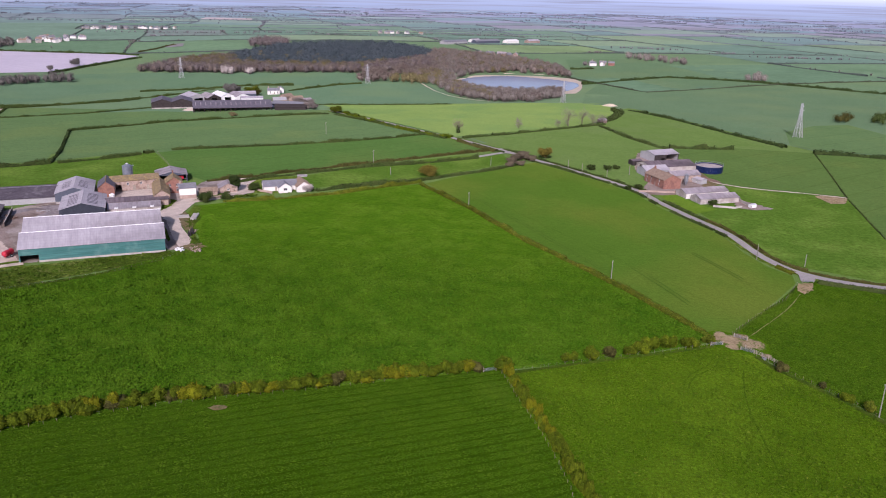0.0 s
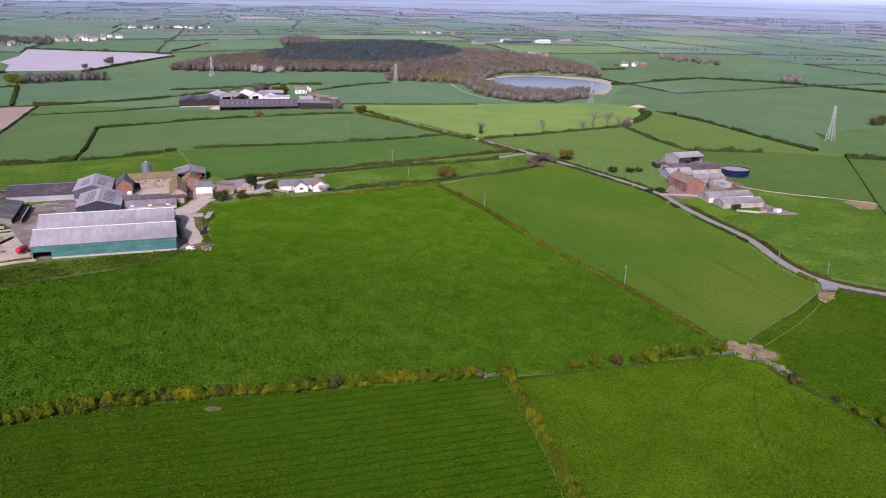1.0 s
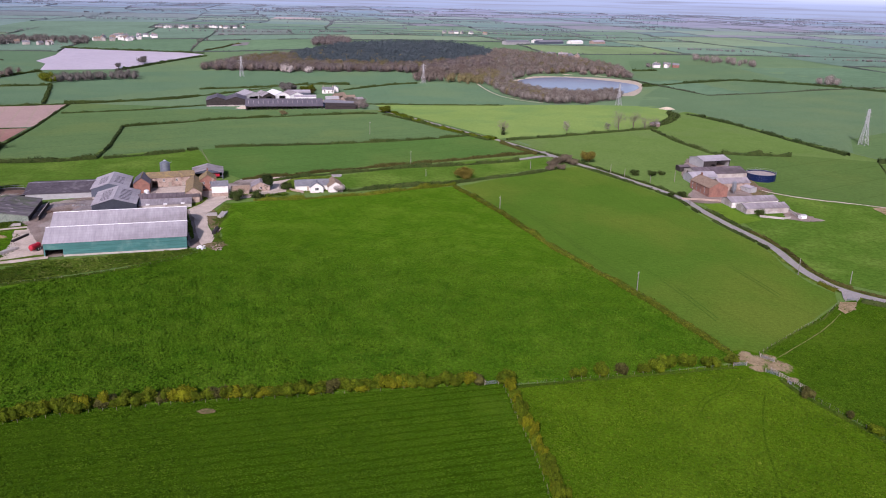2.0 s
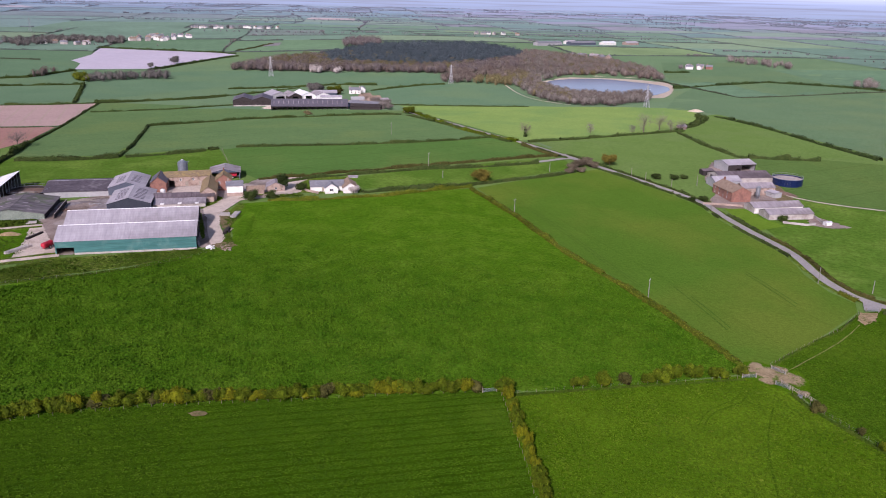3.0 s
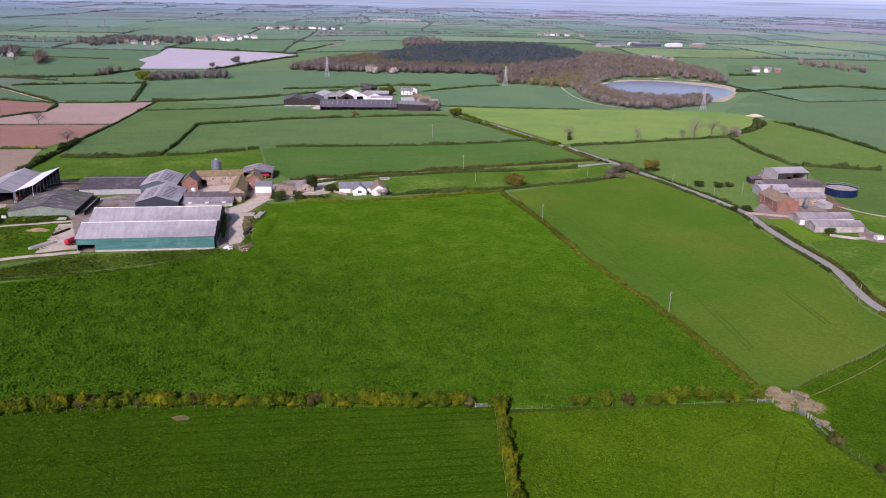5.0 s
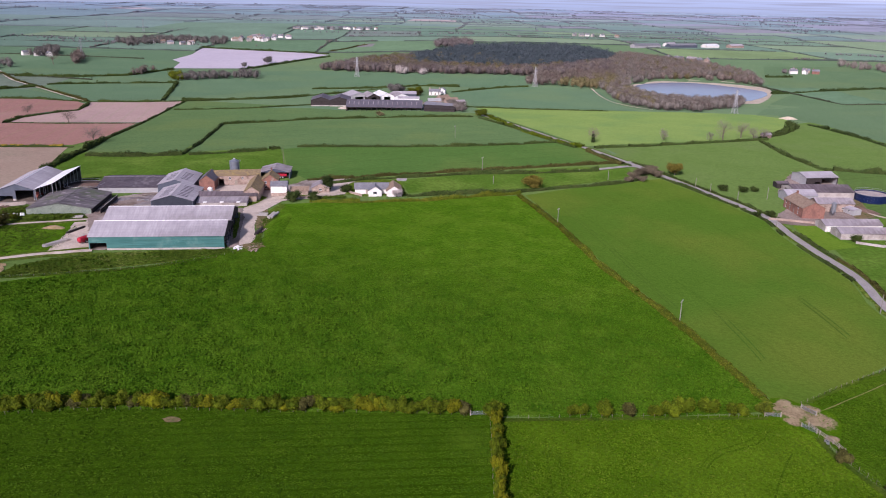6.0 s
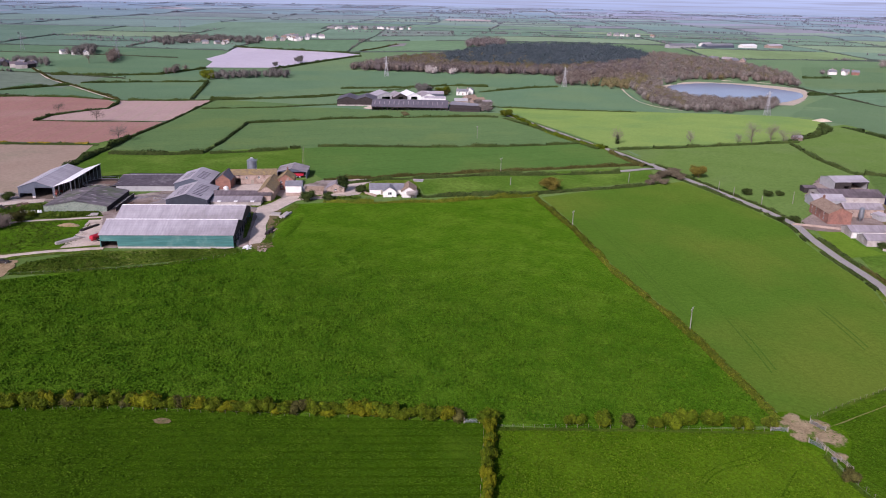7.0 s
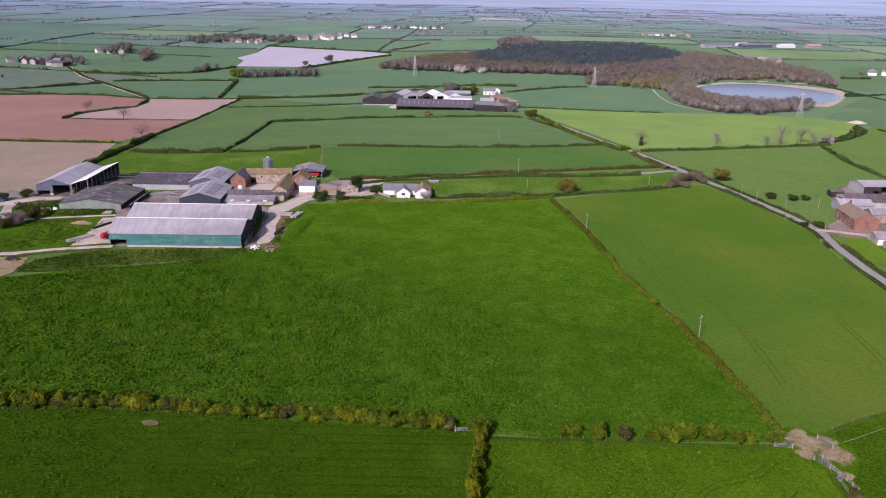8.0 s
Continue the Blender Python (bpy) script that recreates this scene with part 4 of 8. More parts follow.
drape("field", [(124.6, 604.1), (160.2, 696.2), (174.6, 705.2), (196.6, 649.9), (219.9, 583.8), (241.4, 539.8), (201.3, 529.9), (157.5, 529.1)], MEADOW, MID, "plain mid green grass field")
drape("field", [(23.3, 534.9), (77.2, 572.1), (123.2, 601.1), (134.5, 554.8), (149, 525.7), (150.6, 510.2), (123.5, 486.6), (107.6, 459.7), (87.1, 435.8), (65.8, 471.9), (44, 501.2)], MEADOW, MID, "plain mid green grass field by the road")
drape("field", [(-104.1, 729), (-38.5, 732.6), (38.9, 733.9), (118.8, 750.6), (151.4, 755.3), (155.1, 725.5), (158.5, 699.8), (131.6, 635.1), (115.3, 605), (77.8, 577.2), (23.6, 544), (13.8, 536.2), (-30.4, 601.3), (-60.8, 647.7)], BRIGHT, MID, "light yellow-green grass field")
drape("field", [(134.5, 749.6), (161.9, 893.2), (193.8, 985.9), (275.9, 1069.4), (315.4, 1077.8), (379.6, 1046), (434.1, 1001.3), (507.4, 917.4), (620, 900), (560, 560), (297.5, 519.2), (253.8, 528.4), (244.2, 546.6), (222.7, 591.9), (198.6, 657.1), (175.1, 718.5), (157.2, 736.1)], SLOPE_DARK, MID, "broad smooth slope of dark green wheat")
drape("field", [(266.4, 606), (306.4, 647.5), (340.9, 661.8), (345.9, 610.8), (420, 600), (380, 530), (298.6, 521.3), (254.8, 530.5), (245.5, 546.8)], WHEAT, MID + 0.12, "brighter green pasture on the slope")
drape("field", [(-565.8, 592.6), (-531.5, 624.6), (-484.1, 645.5), (-457.1, 644.7), (-434.3, 630.1), (-417, 598.3), (-425.6, 574.4), (-426.5, 544.2), (-412.9, 514.3), (-377.5, 527.9), (-324, 549.9), (-300.6, 480.5), (-299.2, 449.3), (-339.5, 435.6), (-372.7, 422), (-470, 420), (-700, 560)], PINK, MID, "freshly worked reddish pink bare soil")
drape("field", [(-409.4, 516.4), (-422.9, 546.5), (-421.3, 572.9), (-415.1, 599.6), (-442.8, 644.7), (-407.2, 670.6), (-375.8, 692.2), (-355.8, 638), (-324.3, 557.2), (-326, 552.5), (-379.7, 530.3)], PINK_PALE, MID, "pale pink bare soil seedbed")
drape("field", [(-367.3, 417.3), (-334.4, 430.7), (-296.8, 443), (-269.1, 395.2), (-261.1, 380.5), (-246.6, 344.4), (-235.8, 320.2), (-244.1, 308.6), (-300, 300), (-480, 380)], TAN, MID, "tan coloured bare field")
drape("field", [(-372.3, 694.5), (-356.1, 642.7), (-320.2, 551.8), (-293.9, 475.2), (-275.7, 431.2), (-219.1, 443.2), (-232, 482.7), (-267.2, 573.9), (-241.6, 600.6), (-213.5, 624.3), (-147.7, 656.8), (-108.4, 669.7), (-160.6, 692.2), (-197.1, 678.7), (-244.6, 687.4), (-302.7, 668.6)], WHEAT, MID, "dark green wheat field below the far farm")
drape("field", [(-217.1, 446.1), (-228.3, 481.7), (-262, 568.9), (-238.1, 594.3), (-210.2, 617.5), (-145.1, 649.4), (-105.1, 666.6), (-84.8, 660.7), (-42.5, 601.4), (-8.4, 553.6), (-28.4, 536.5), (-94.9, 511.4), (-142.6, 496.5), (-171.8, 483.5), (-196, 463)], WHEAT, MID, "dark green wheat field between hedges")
drape("field", [(-165.9, 474.2), (-140.7, 492.5), (-92.7, 505.4), (-27.5, 532.4), (-5.6, 547.9), (14.8, 527.5), (32.9, 497.3), (0.9, 473.5), (-39.4, 447.1), (-75.9, 424.8), (-114.3, 396.8), (-134.1, 415.2)], WHEAT_GREEN, MID, "dark green wheat field with an electricity pole")
drape("field", [(-258.5, 379.8), (-269, 410.8), (-272.9, 428), (-216.7, 439.9), (-193.7, 459.4), (-169.3, 477.5), (-142.8, 428.3), (-135.5, 399.6), (-159, 383.3), (-196.9, 348.2), (-197.5, 329.7), (-222.3, 338.1)], COW_MEADOW, MID, "bright green pasture behind the farm buildings")
drape("field", [(-68.6, 410.1), (-36.5, 436.9), (16.5, 471.6), (42.1, 480.9), (47.1, 458.4), (12.5, 426.1), (-9.9, 407.9), (-36.5, 398.4), (-56.5, 386.4)], COW_MEADOW, MID, "narrow green paddock between hedges")
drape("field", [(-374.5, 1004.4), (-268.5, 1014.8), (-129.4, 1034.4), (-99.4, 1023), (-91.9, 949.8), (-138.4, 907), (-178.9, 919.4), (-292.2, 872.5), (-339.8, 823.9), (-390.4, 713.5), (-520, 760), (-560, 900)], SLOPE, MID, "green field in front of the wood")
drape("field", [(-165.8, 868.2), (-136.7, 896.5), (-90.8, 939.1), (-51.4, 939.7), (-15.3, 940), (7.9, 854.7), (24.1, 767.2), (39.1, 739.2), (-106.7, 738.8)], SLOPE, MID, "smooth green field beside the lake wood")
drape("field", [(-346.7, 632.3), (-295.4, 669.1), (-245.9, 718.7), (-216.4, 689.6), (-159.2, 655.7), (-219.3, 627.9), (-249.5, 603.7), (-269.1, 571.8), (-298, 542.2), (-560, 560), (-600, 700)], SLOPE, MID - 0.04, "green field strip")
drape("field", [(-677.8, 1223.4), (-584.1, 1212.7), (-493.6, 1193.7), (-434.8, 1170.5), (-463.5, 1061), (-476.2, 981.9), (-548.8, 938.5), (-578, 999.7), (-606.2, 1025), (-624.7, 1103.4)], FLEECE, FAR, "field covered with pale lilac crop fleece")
drape("field", [(176.6, 1007.6), (179.4, 1123.4), (188.8, 1248.1), (312.3, 1296.4), (351, 1149.7), (374.2, 1051.7), (301.7, 1082.6), (233.4, 1043.9)], SLOPE_DARK, MID, "light green field beyond the lake")
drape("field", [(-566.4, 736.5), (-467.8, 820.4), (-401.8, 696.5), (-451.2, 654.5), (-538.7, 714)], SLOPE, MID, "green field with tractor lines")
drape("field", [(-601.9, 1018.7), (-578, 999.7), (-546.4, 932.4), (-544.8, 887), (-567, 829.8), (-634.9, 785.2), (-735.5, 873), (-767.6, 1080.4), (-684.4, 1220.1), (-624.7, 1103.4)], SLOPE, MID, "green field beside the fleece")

# tracks, yards and roads
drape("yard", [(-143.7, 268.7), (-150.4, 263), (-164.7, 288.6), (-173.4, 304.8), (-217.6, 315.9), (-225.5, 310.5), (-236.2, 301.7), (-250.5, 314.3), (-239.4, 323.6), (-214.5, 322.9), (-207.9, 337.5), (-185.3, 334.6), (-172.8, 351.5), (-158, 376.8), (-134.1, 397.3), (-117.7, 379.8), (-114.3, 396.8), (-100.7, 405), (-89.3, 404.2), (-93.4, 389.7), (-93.4, 373.1), (-110.9, 357), (-115.3, 344.6), (-117.3, 333.9), (-100.9, 292.3)], YARD, 0.17, "worn concrete farmyard", ragged=1.0)
drape("track", [(-97.9, 288.6), (-90.5, 291.8), (-92.7, 301.8), (-101.5, 317.1), (-107.3, 337.1), (-107, 354.4), (-94.1, 364), (-84.7, 374.5), (-85.8, 384.4), (-91.2, 388.2), (-88.8, 403.1), (-100.2, 403.8), (-99.3, 392.3), (-94.9, 376), (-100.8, 365.6), (-112.8, 362.9), (-116.7, 349.3), (-120.3, 338.5), (-116.8, 326.5), (-106.8, 305)], TRACK, 0.24, "pale stone farm track curving round the shed", step=6.0, ragged=0.25)
drape("bare_earth", [(-108.2, 333.8), (-106.6, 338.6), (-103.5, 334), (-99.3, 325.5), (-96.3, 316.4), (-98.3, 312.3), (-103.0, 321.2)], SOIL_BROWN, 0.27, "bare brown earth between track and bank", step=3.0, ragged=0.8)
drape("bare_earth", [(-95.0, 291.6), (-88.6, 298.4), (-84.4, 293.4), (-88.2, 287.9)], SOIL_BROWN, 0.28, "bare earth and rubble where the track turns", step=3.0, ragged=0.7)
# darker strip: mud and the shed's shade, both put into the colour
drape("worn_ground", [(-120.1, 334.5), (-117.7, 336.1), (-110.5, 325.3), (-102.3, 307.0), (-93.5, 289.9), (-96.4, 287.7)], YARD_BROWN, 0.275, "muddy ground along the shed end, darkened for shade", step=4.0, ragged=0.4)
drape("courtyard", [(-147.0, 370.5), (-138, 377.6), (-128.2, 375.5), (-129.5, 363.9), (-142.8, 359.0)], TRACK, 0.26, "pale concrete courtyard among the stone barns", step=5.0, ragged=0.2)
drape("yard_edge", [(-149.5, 259.3), (-141.3, 266.9), (-172.2, 303.4), (-176.7, 303.4), (-166, 283.9), (-156.6, 261.1)], TRACK, 0.235, "pale stone apron beside the shed", step=6.0, ragged=0.6)
strip("verge", [(-173.1, 245.8), (-164.5, 252.9), (-159.9, 259), (-150.9, 263.5), (-142.7, 269.1)], 7.5, ROUGH, 0.27, "weedy margins of the farm track", 0.8)
strip("verge", [(-202.3, 280), (-201.2, 283.2), (-185.4, 293.3), (-170.9, 302)], 6.0, ROUGH, 0.27, "weedy margins of the narrow track", 0.8)
drape("worn_ground", [(-165.4, 281.7), (-174.5, 304.3), (-176.9, 319.3), (-177.4, 329.8), (-172.4, 338.6), (-165.5, 334.7), (-168.1, 318.8), (-167.7, 305.2), (-145.1, 273.2), (-147.1, 268)], YARD_BROWN, 0.222, "bare brown earth at the yard edge", step=5.0, ragged=0.8)
strip("track", [(-173.1, 245.8), (-164.5, 252.9), (-159.9, 259), (-150.9, 263.5), (-142.7, 269.1)], 3.6, TRACK, 0.3, "pale stone farm track", 0.3)
strip("track", [(-202.3, 280), (-201.2, 283.2), (-185.4, 293.3), (-170.9, 302)], 2.8, TRACK, 0.3, "narrow stone track through grass", 0.25)
strip("track", [(-232.2, 286.6), (-231.2, 297.3), (-229.2, 304.5), (-214.4, 316)], 6.5, TRACK, 0.3, "pale stone track to the open barn", 0.4)
strip("track", [(-203.5, 276.8), (-215.1, 285.8), (-226, 296.2), (-228.4, 303.8)], 4.0, TRACK, 0.34, "rutted stone track", 0.3)
drape("bank", [(-156.1, 236.5), (-157.2, 246), (-150, 257), (-140.4, 266.6), (-96.8, 287), (-92.2, 284.9), (-98.6, 278), (-112.7, 264), (-138.5, 245.3)], ROUGH, 0.2, "rough grass bank in front of the big shed", step=5.0, ragged=0.7)
drape("rough_ground", [(-93.7, 283.5), (-88.6, 292), (-90.8, 300.4), (-99.4, 316.3), (-105.3, 335.1), (-105.8, 350.7), (-101.4, 346.5), (-100.1, 333.6), (-92.5, 307.2), (-84.9, 288.8)], ROUGH, 0.21, "rough weedy ground strewn with scrap", step=5.0, ragged=0.7)
drape("rough_ground", [(-214.3, 288), (-223.6, 302.5), (-212.8, 311.2), (-178.4, 308.6), (-172.2, 303.4), (-186.7, 294.6), (-202.5, 284.4)], ROUGH, 0.25, "rough weedy ground beside the low shed", step=5.0, ragged=0.7)
drape("paddock", [(-206.7, 275.5), (-199.8, 281.9), (-184.2, 292), (-171.3, 299.1), (-165.8, 289.9), (-154.8, 267.6), (-161.4, 260.5), (-175.2, 247.6), (-200, 255)], PASTURE, 0.22, "small green paddock beside the farm track", step=8.0)
drape("barn_floor", [(-228.2, 312.9), (-203.9, 322.1), (-218.5, 360.4), (-242.8, 351.2)], EARTH_FLOOR, 0.26, "dark earth floor of the open barn", step=6.0)
drape("silage_pad", [(-183.8, 332.9), (-168.6, 346), (-145.6, 344.9), (-143.3, 339.4), (-177.6, 321.1), (-184.6, 327)], DARK_CONCRETE, 0.22, "dark stained concrete pad between the sheds", step=6.0, ragged=0.3)
# the apron's dark colour stands for the shed's shadow on concrete
drape("shed_apron", [(-97.5, 289.5), (-110, 311.8), (-122, 335.8), (-118.4, 339.3), (-111.2, 324.3), (-104.3, 310.1), (-97.3, 295.3)], DARK_CONCRETE, 0.27, "concrete apron at the shed end, darkened for shade", step=4.0, ragged=0.3)
drape("rubble_strip", [(-125.5, 338.4), (-122.6, 346.8), (-120.4, 355.3), (-120.1, 359.9), (-116.3, 357), (-115.7, 347.6), (-118.1, 337.4)], ROUGH, 0.3, "weedy rubble strip before the stone range", step=4.0, ragged=0.5)
drape("moss_strip", [(-118.1, 331.6), (-115.4, 330.8), (-106.4, 313.3), (-100.3, 300), (-100.2, 297), (-109.3, 313.7)], ROUGH, 0.3, "mossy strip beside the shed end", step=4.0, ragged=0.3)
drape("verge", [(-113.3, 363.8), (-97.4, 364.8), (-84.7, 374.5), (-75.7, 373.9), (-57.8, 382.6), (-60, 391.7), (-68.6, 410.1), (-90.3, 406.5), (-91.2, 388.2), (-94.4, 375)], ROUGH, 0.2, "cottage garden and rough verge", step=6.0, ragged=0.5)

ROAD = [(-90.9, 683.8), (-45, 612.9), (-11.6, 561.7), (9.6, 535.1), (26.5, 512.5), (41, 493.4), (54.2, 475.9), (66.1, 462), (96.4, 427.5), (111.3, 407.6), (114.6, 390.4), (121.3, 370.7), (126.5, 356.8), (131.6, 345.4), (134.1, 334.6), (135, 324.2), (135.3, 313.8), (139.2, 297.6), (144.1, 289.2), (149.5, 284.2), (158.1, 280), (170.1, 275.4), (215, 262), (330, 220)]
def beside(line, off):
    """A line that keeps to one side of another, to its left where off is above zero."""
    p = along(line, 5.0)
    for _ in range(3):
        p[1:-1] = (p[:-2] + 2 * p[1:-1] + p[2:]) / 4
    d = np.gradient(p, axis=0)
    d /= np.linalg.norm(d, axis=1)[:, None]
    return p + np.stack([-d[:, 1], d[:, 0]], 1) * off


strip("road", ROAD, 3.7, ASPHALT, 0.34, "narrow grey asphalt country lane", 0.08)
strip("road", [(48.0, 488.0), (44.2, 486.0), (34.8, 477.1), (27.2, 470.0), (11.5, 459.5)], 3.6, ASPHALT, 0.36, "side lane of worn asphalt", 0.1)
drape("road_mouth", [(39.6, 496.4), (43.4, 497.2), (52.0, 484.6), (49.0, 481.6), (43.4, 483.0), (41.6, 487.0)], ASPHALT, 0.39, "wide asphalt mouth of the side lane", step=3.0)
strip("verge", ROAD, 6.6, ROUGH, 0.22, "rough grass verges of the lane", 0.5)
drape("gateway", [(88.8, 225.4), (90.2, 230.0), (92.0, 234.0), (95.5, 235.4), (99.0, 233.4), (103.0, 234.2), (107.0, 230.0), (107.6, 225.0), (106.4, 219.0), (105.0, 215.4), (101.8, 216.4), (97.5, 219.6), (93.0, 222.6)], GATE_SOIL, 0.22, "bare trodden earth at the field gates", step=2.0)
drape("gateway", [(139.2, 278.9), (145.2, 279.3), (141.8, 272.4), (137.2, 268.4), (135.9, 272.1)], SOIL, 0.22, "bare earth inside the roadside gate", step=3.0, ragged=0.5)
drape("gateway", [(143.2, 288.6), (149.5, 287.1), (146.4, 281.1), (141.2, 280.8)], ASPHALT, 0.4, "grey stone apron at the gate", step=3.0, ragged=0.2)
strip("path", [(103.7, 230.9), (111.2, 239), (120.5, 248.6), (127.7, 257.1), (135.6, 268.3)], 0.34, PATH_SOIL, 0.2, "thin worn path across the grass", 0.08)
drape("bare_earth", [(-171.1, 244), (-161.4, 247.5), (-157.7, 242), (-153.9, 233.3), (-155.1, 229.8)], SOIL, 0.26, "bare trodden earth beside the track", step=4.0, ragged=0.5)
drape("worn_patch", [(-50.3, 175.1), (-49.2, 176.3), (-47.1, 176.8), (-45.2, 176.1), (-45.5, 175), (-47.8, 174.2), (-49.5, 174.4)], SOIL_BROWN, 0.3, "small bare patch of earth", step=1.5, ragged=0.6)
drape("worn_patch", [(201.8, 409.1), (213.8, 409.3), (217.1, 403.7), (211, 393.8), (203.8, 393.8)], SOIL, 0.3, "bare poached earth at a field gate", step=3.0, ragged=0.6)
drape("yard", [(129.3, 499.9), (143.8, 512.4), (152.6, 484.1), (151.9, 441), (152.1, 421.2), (142.2, 408.7), (128.8, 403.3), (117, 403.3), (108.6, 402.6), (122, 436.3), (117.9, 457.9)], YARD_BROWN, 0.26, "brown concrete farmyard", ragged=0.8, step=8.0)
drape("yard", [(156, 402.5), (162.4, 396), (168.0, 388), (171.0, 383), (161, 380.5), (153.3, 384)], YARD_BROWN, 0.27, "trodden red earth by the cattle pens", ragged=0.9, step=5.0)
drape("worn_ground", [(147.8, 478), (155.0, 474), (157.0, 452), (156.4, 436.0), (158.4, 429.5), (149.6, 422.5), (146.0, 436), (148.5, 452.9)], SOIL_BROWN, 0.29, "red-brown muddy ramp between shed and slurry store", step=5.0, ragged=0.8)
strip("track", [(155.3, 436.6), (163.6, 428), (179.5, 421), (198.3, 414.7), (217.6, 404.8)], 1.4, TRACK, 0.3, "faint farm track along the wheat", 0.25)
drape("garden", [(118.3, 402.4), (129.4, 405.6), (133.4, 389.1), (141.9, 379.9), (127.8, 369.9), (122.7, 381)], LAWN, 0.28, "mown lawn beside the lane", step=6.0)
drape("shore", [(18.9, 1004.7), (44.6, 1060.6), (91.8, 1099.6), (136.7, 1089.9), (170.1, 1058.8), (177.4, 1007.8), (164.4, 931.8), (150.8, 885.8), (99, 865.3), (46, 906.9)], SAND, 0.1, "pale sandy lake shore", step=10.0, ragged=1.5)


def lake():
    """Still water, dead level, with an uneven edge."""
    cx, cy = 94.0, 968.0
    g = np.random.default_rng(5)
    n = 72
    pts = []
    for i in range(n):
        a = 6.28318 * i / n
        r = 1 + 0.05 * math.sin(3 * a + 1) + 0.03 * math.sin(5 * a) + g.normal(0, 0.008)
        pts.append((cx + 70 * r * math.cos(a), cy + 92 * r * math.sin(a), LAKE[4] + 0.3))
    me = bpy.data.meshes.new("lake")
    me.from_pydata(pts, [], [tuple(range(n))])
    me.materials.append(WATER)
    return tagged(new("lake", me), "small blue lake with a sandy rim", "lake", kind="structure")


lake()

# ---------------------------------------------------------------- hedges
bush_row([(-292, 80), (-150, 135), (-94.5, 162.9), (-78.6, 171.4), (-60.5, 178.4), (-47.5, 182.4), (-25.4, 188.7), (-14, 193.2), (1, 197.9), (16.6, 202)], 1.9, 1.9, 1.65, ("haw",) * 11 + ("gold", "gold", "twig"), "bushy hawthorn hedge in fresh yellow-green leaf", 11)
bush_row([(25.6, 201.5), (29.2, 184.6), (33.3, 169.9), (35.7, 158), (37.9, 147.8), (44, 128), (56, 90), (66, 40)], 1.35, 1.15, 1.8, ("haw", "haw", "haw", "gold"), "narrow hawthorn hedge in fresh leaf beside a fence", 12)
for bx, by, bs, bk in ((25, 202.5, 1.7, "haw"), (42.7, 210, 1.1, "haw"), (46.1, 211, 1.0, "haw"), (50.1, 212.1, 1.5, "haw"), (56.3, 213.7, 1.3, "twig"),
                       (62.6, 216.1, 1.1, "haw"), (66.6, 217.9, 1.5, "haw"), (70, 219, 1.7, "haw"), (76, 221, 1.6, "haw"), (81.2, 222.5, 1.2, "haw"), (84.6, 223.6, 1.1, "haw"), (89.1, 225.9, 1.2, "olive"),
                       (105.3, 208.2, 1.2, "twig"), (112, 198.5, 0.8, "twig"), (115.8, 190.5, 1.1, "haw"), (118.7, 186.5, 1.1, "olive")):
    o = new("bush", bush_mesh(bk, int(abs(bx) * 7) % 6))
    o.matrix_basis = Matrix.LocRotScale((bx, by, height(bx, by)), Euler((0, 0, bx)), (bs * 1.5, bs * 1.4, bs * 1.35))
    tagged(o, {"haw": "rounded hawthorn bush in fresh leaf by the fence", "dark": "dark evergreen bush by the fence", "twig": "brown leafless bush by the fence", "olive": "olive green bush by the fence"}[bk], "bush", "bushes along the fence")

hedge([(-4.8, 399.3), (18.9, 360.5), (41.3, 316.9), (56.8, 293.6), (71.6, 269.4), (84.9, 243.6), (92, 229.5)], 2.4, 1.35, LEAF_OLIVE, "low thin yellow-green hedge between pasture and crop", 21, dense=40, leaf_size=0.34, gap=0.25, step=1.5)
hedge([(-94.8, 357), (-76.2, 361.7), (-57.9, 370.7), (-43.8, 376.4), (-28.4, 388), (-4.9, 403.6)], 1.8, 1.5, LEAF_OLIVE, "low brown and green hedge behind the pasture", 22, dense=26, leaf_size=0.4, gap=0.2)
hedge([(-55.5, 380.2), (-34.6, 392.5), (-8.9, 403.9), (13.2, 421.8), (35.3, 438.3), (48.8, 453.3)], 2.0, 1.7, LEAF_HEDGE, "thick clipped hedge along the paddock", 23, dense=22)
hedge([(-99, 391.7), (-86.4, 404.6), (-61.7, 420.2), (-36, 435), (-9.7, 445.8), (10.5, 456.4), (27.0, 466.4)], 2.0, 2.0, LEAF_HEDGE, "clipped green hedge beside the lane", 24, dense=18)
hedge([(-113.3, 395.1), (-91.1, 408.1), (-74.3, 420.5), (-38.2, 442.6), (1.8, 468.7), (34.6, 489.8)], 1.8, 1.5, LEAF_BROWN, "brown leafless hedge beside the lane", 25, dense=18)
hedge([(-160.3, 482.8), (-138.8, 488.4), (-91.2, 501.3), (-58.7, 513.5), (-27.1, 530.2), (-5.9, 545.3)], 2.0, 1.5, LEAF_HEDGE, "long dark field hedge", 26, dense=14)
hedge([(-211.4, 438.2), (-203.2, 443.5), (-189.5, 452.9), (-178.9, 461.2), (-168.2, 474.1)], 2.4, 1.9, LEAF_HEDGE, "patchy field hedge with bushes", 27, dense=14, gap=0.5)
hedge([(-265.2, 419.4), (-247.8, 422.4), (-229.2, 429.8), (-213.3, 438.1)], 3.2, 2.4, LEAF_HEDGE, "overgrown bushy field hedge", 28, dense=18, leaf_size=0.6, gap=0.4)
hedge([(-214.7, 440), (-225.9, 477.1), (-261.2, 566.1)], 2.0, 1.6, LEAF_DARK, "dark straight field hedge", 29, dense=12)
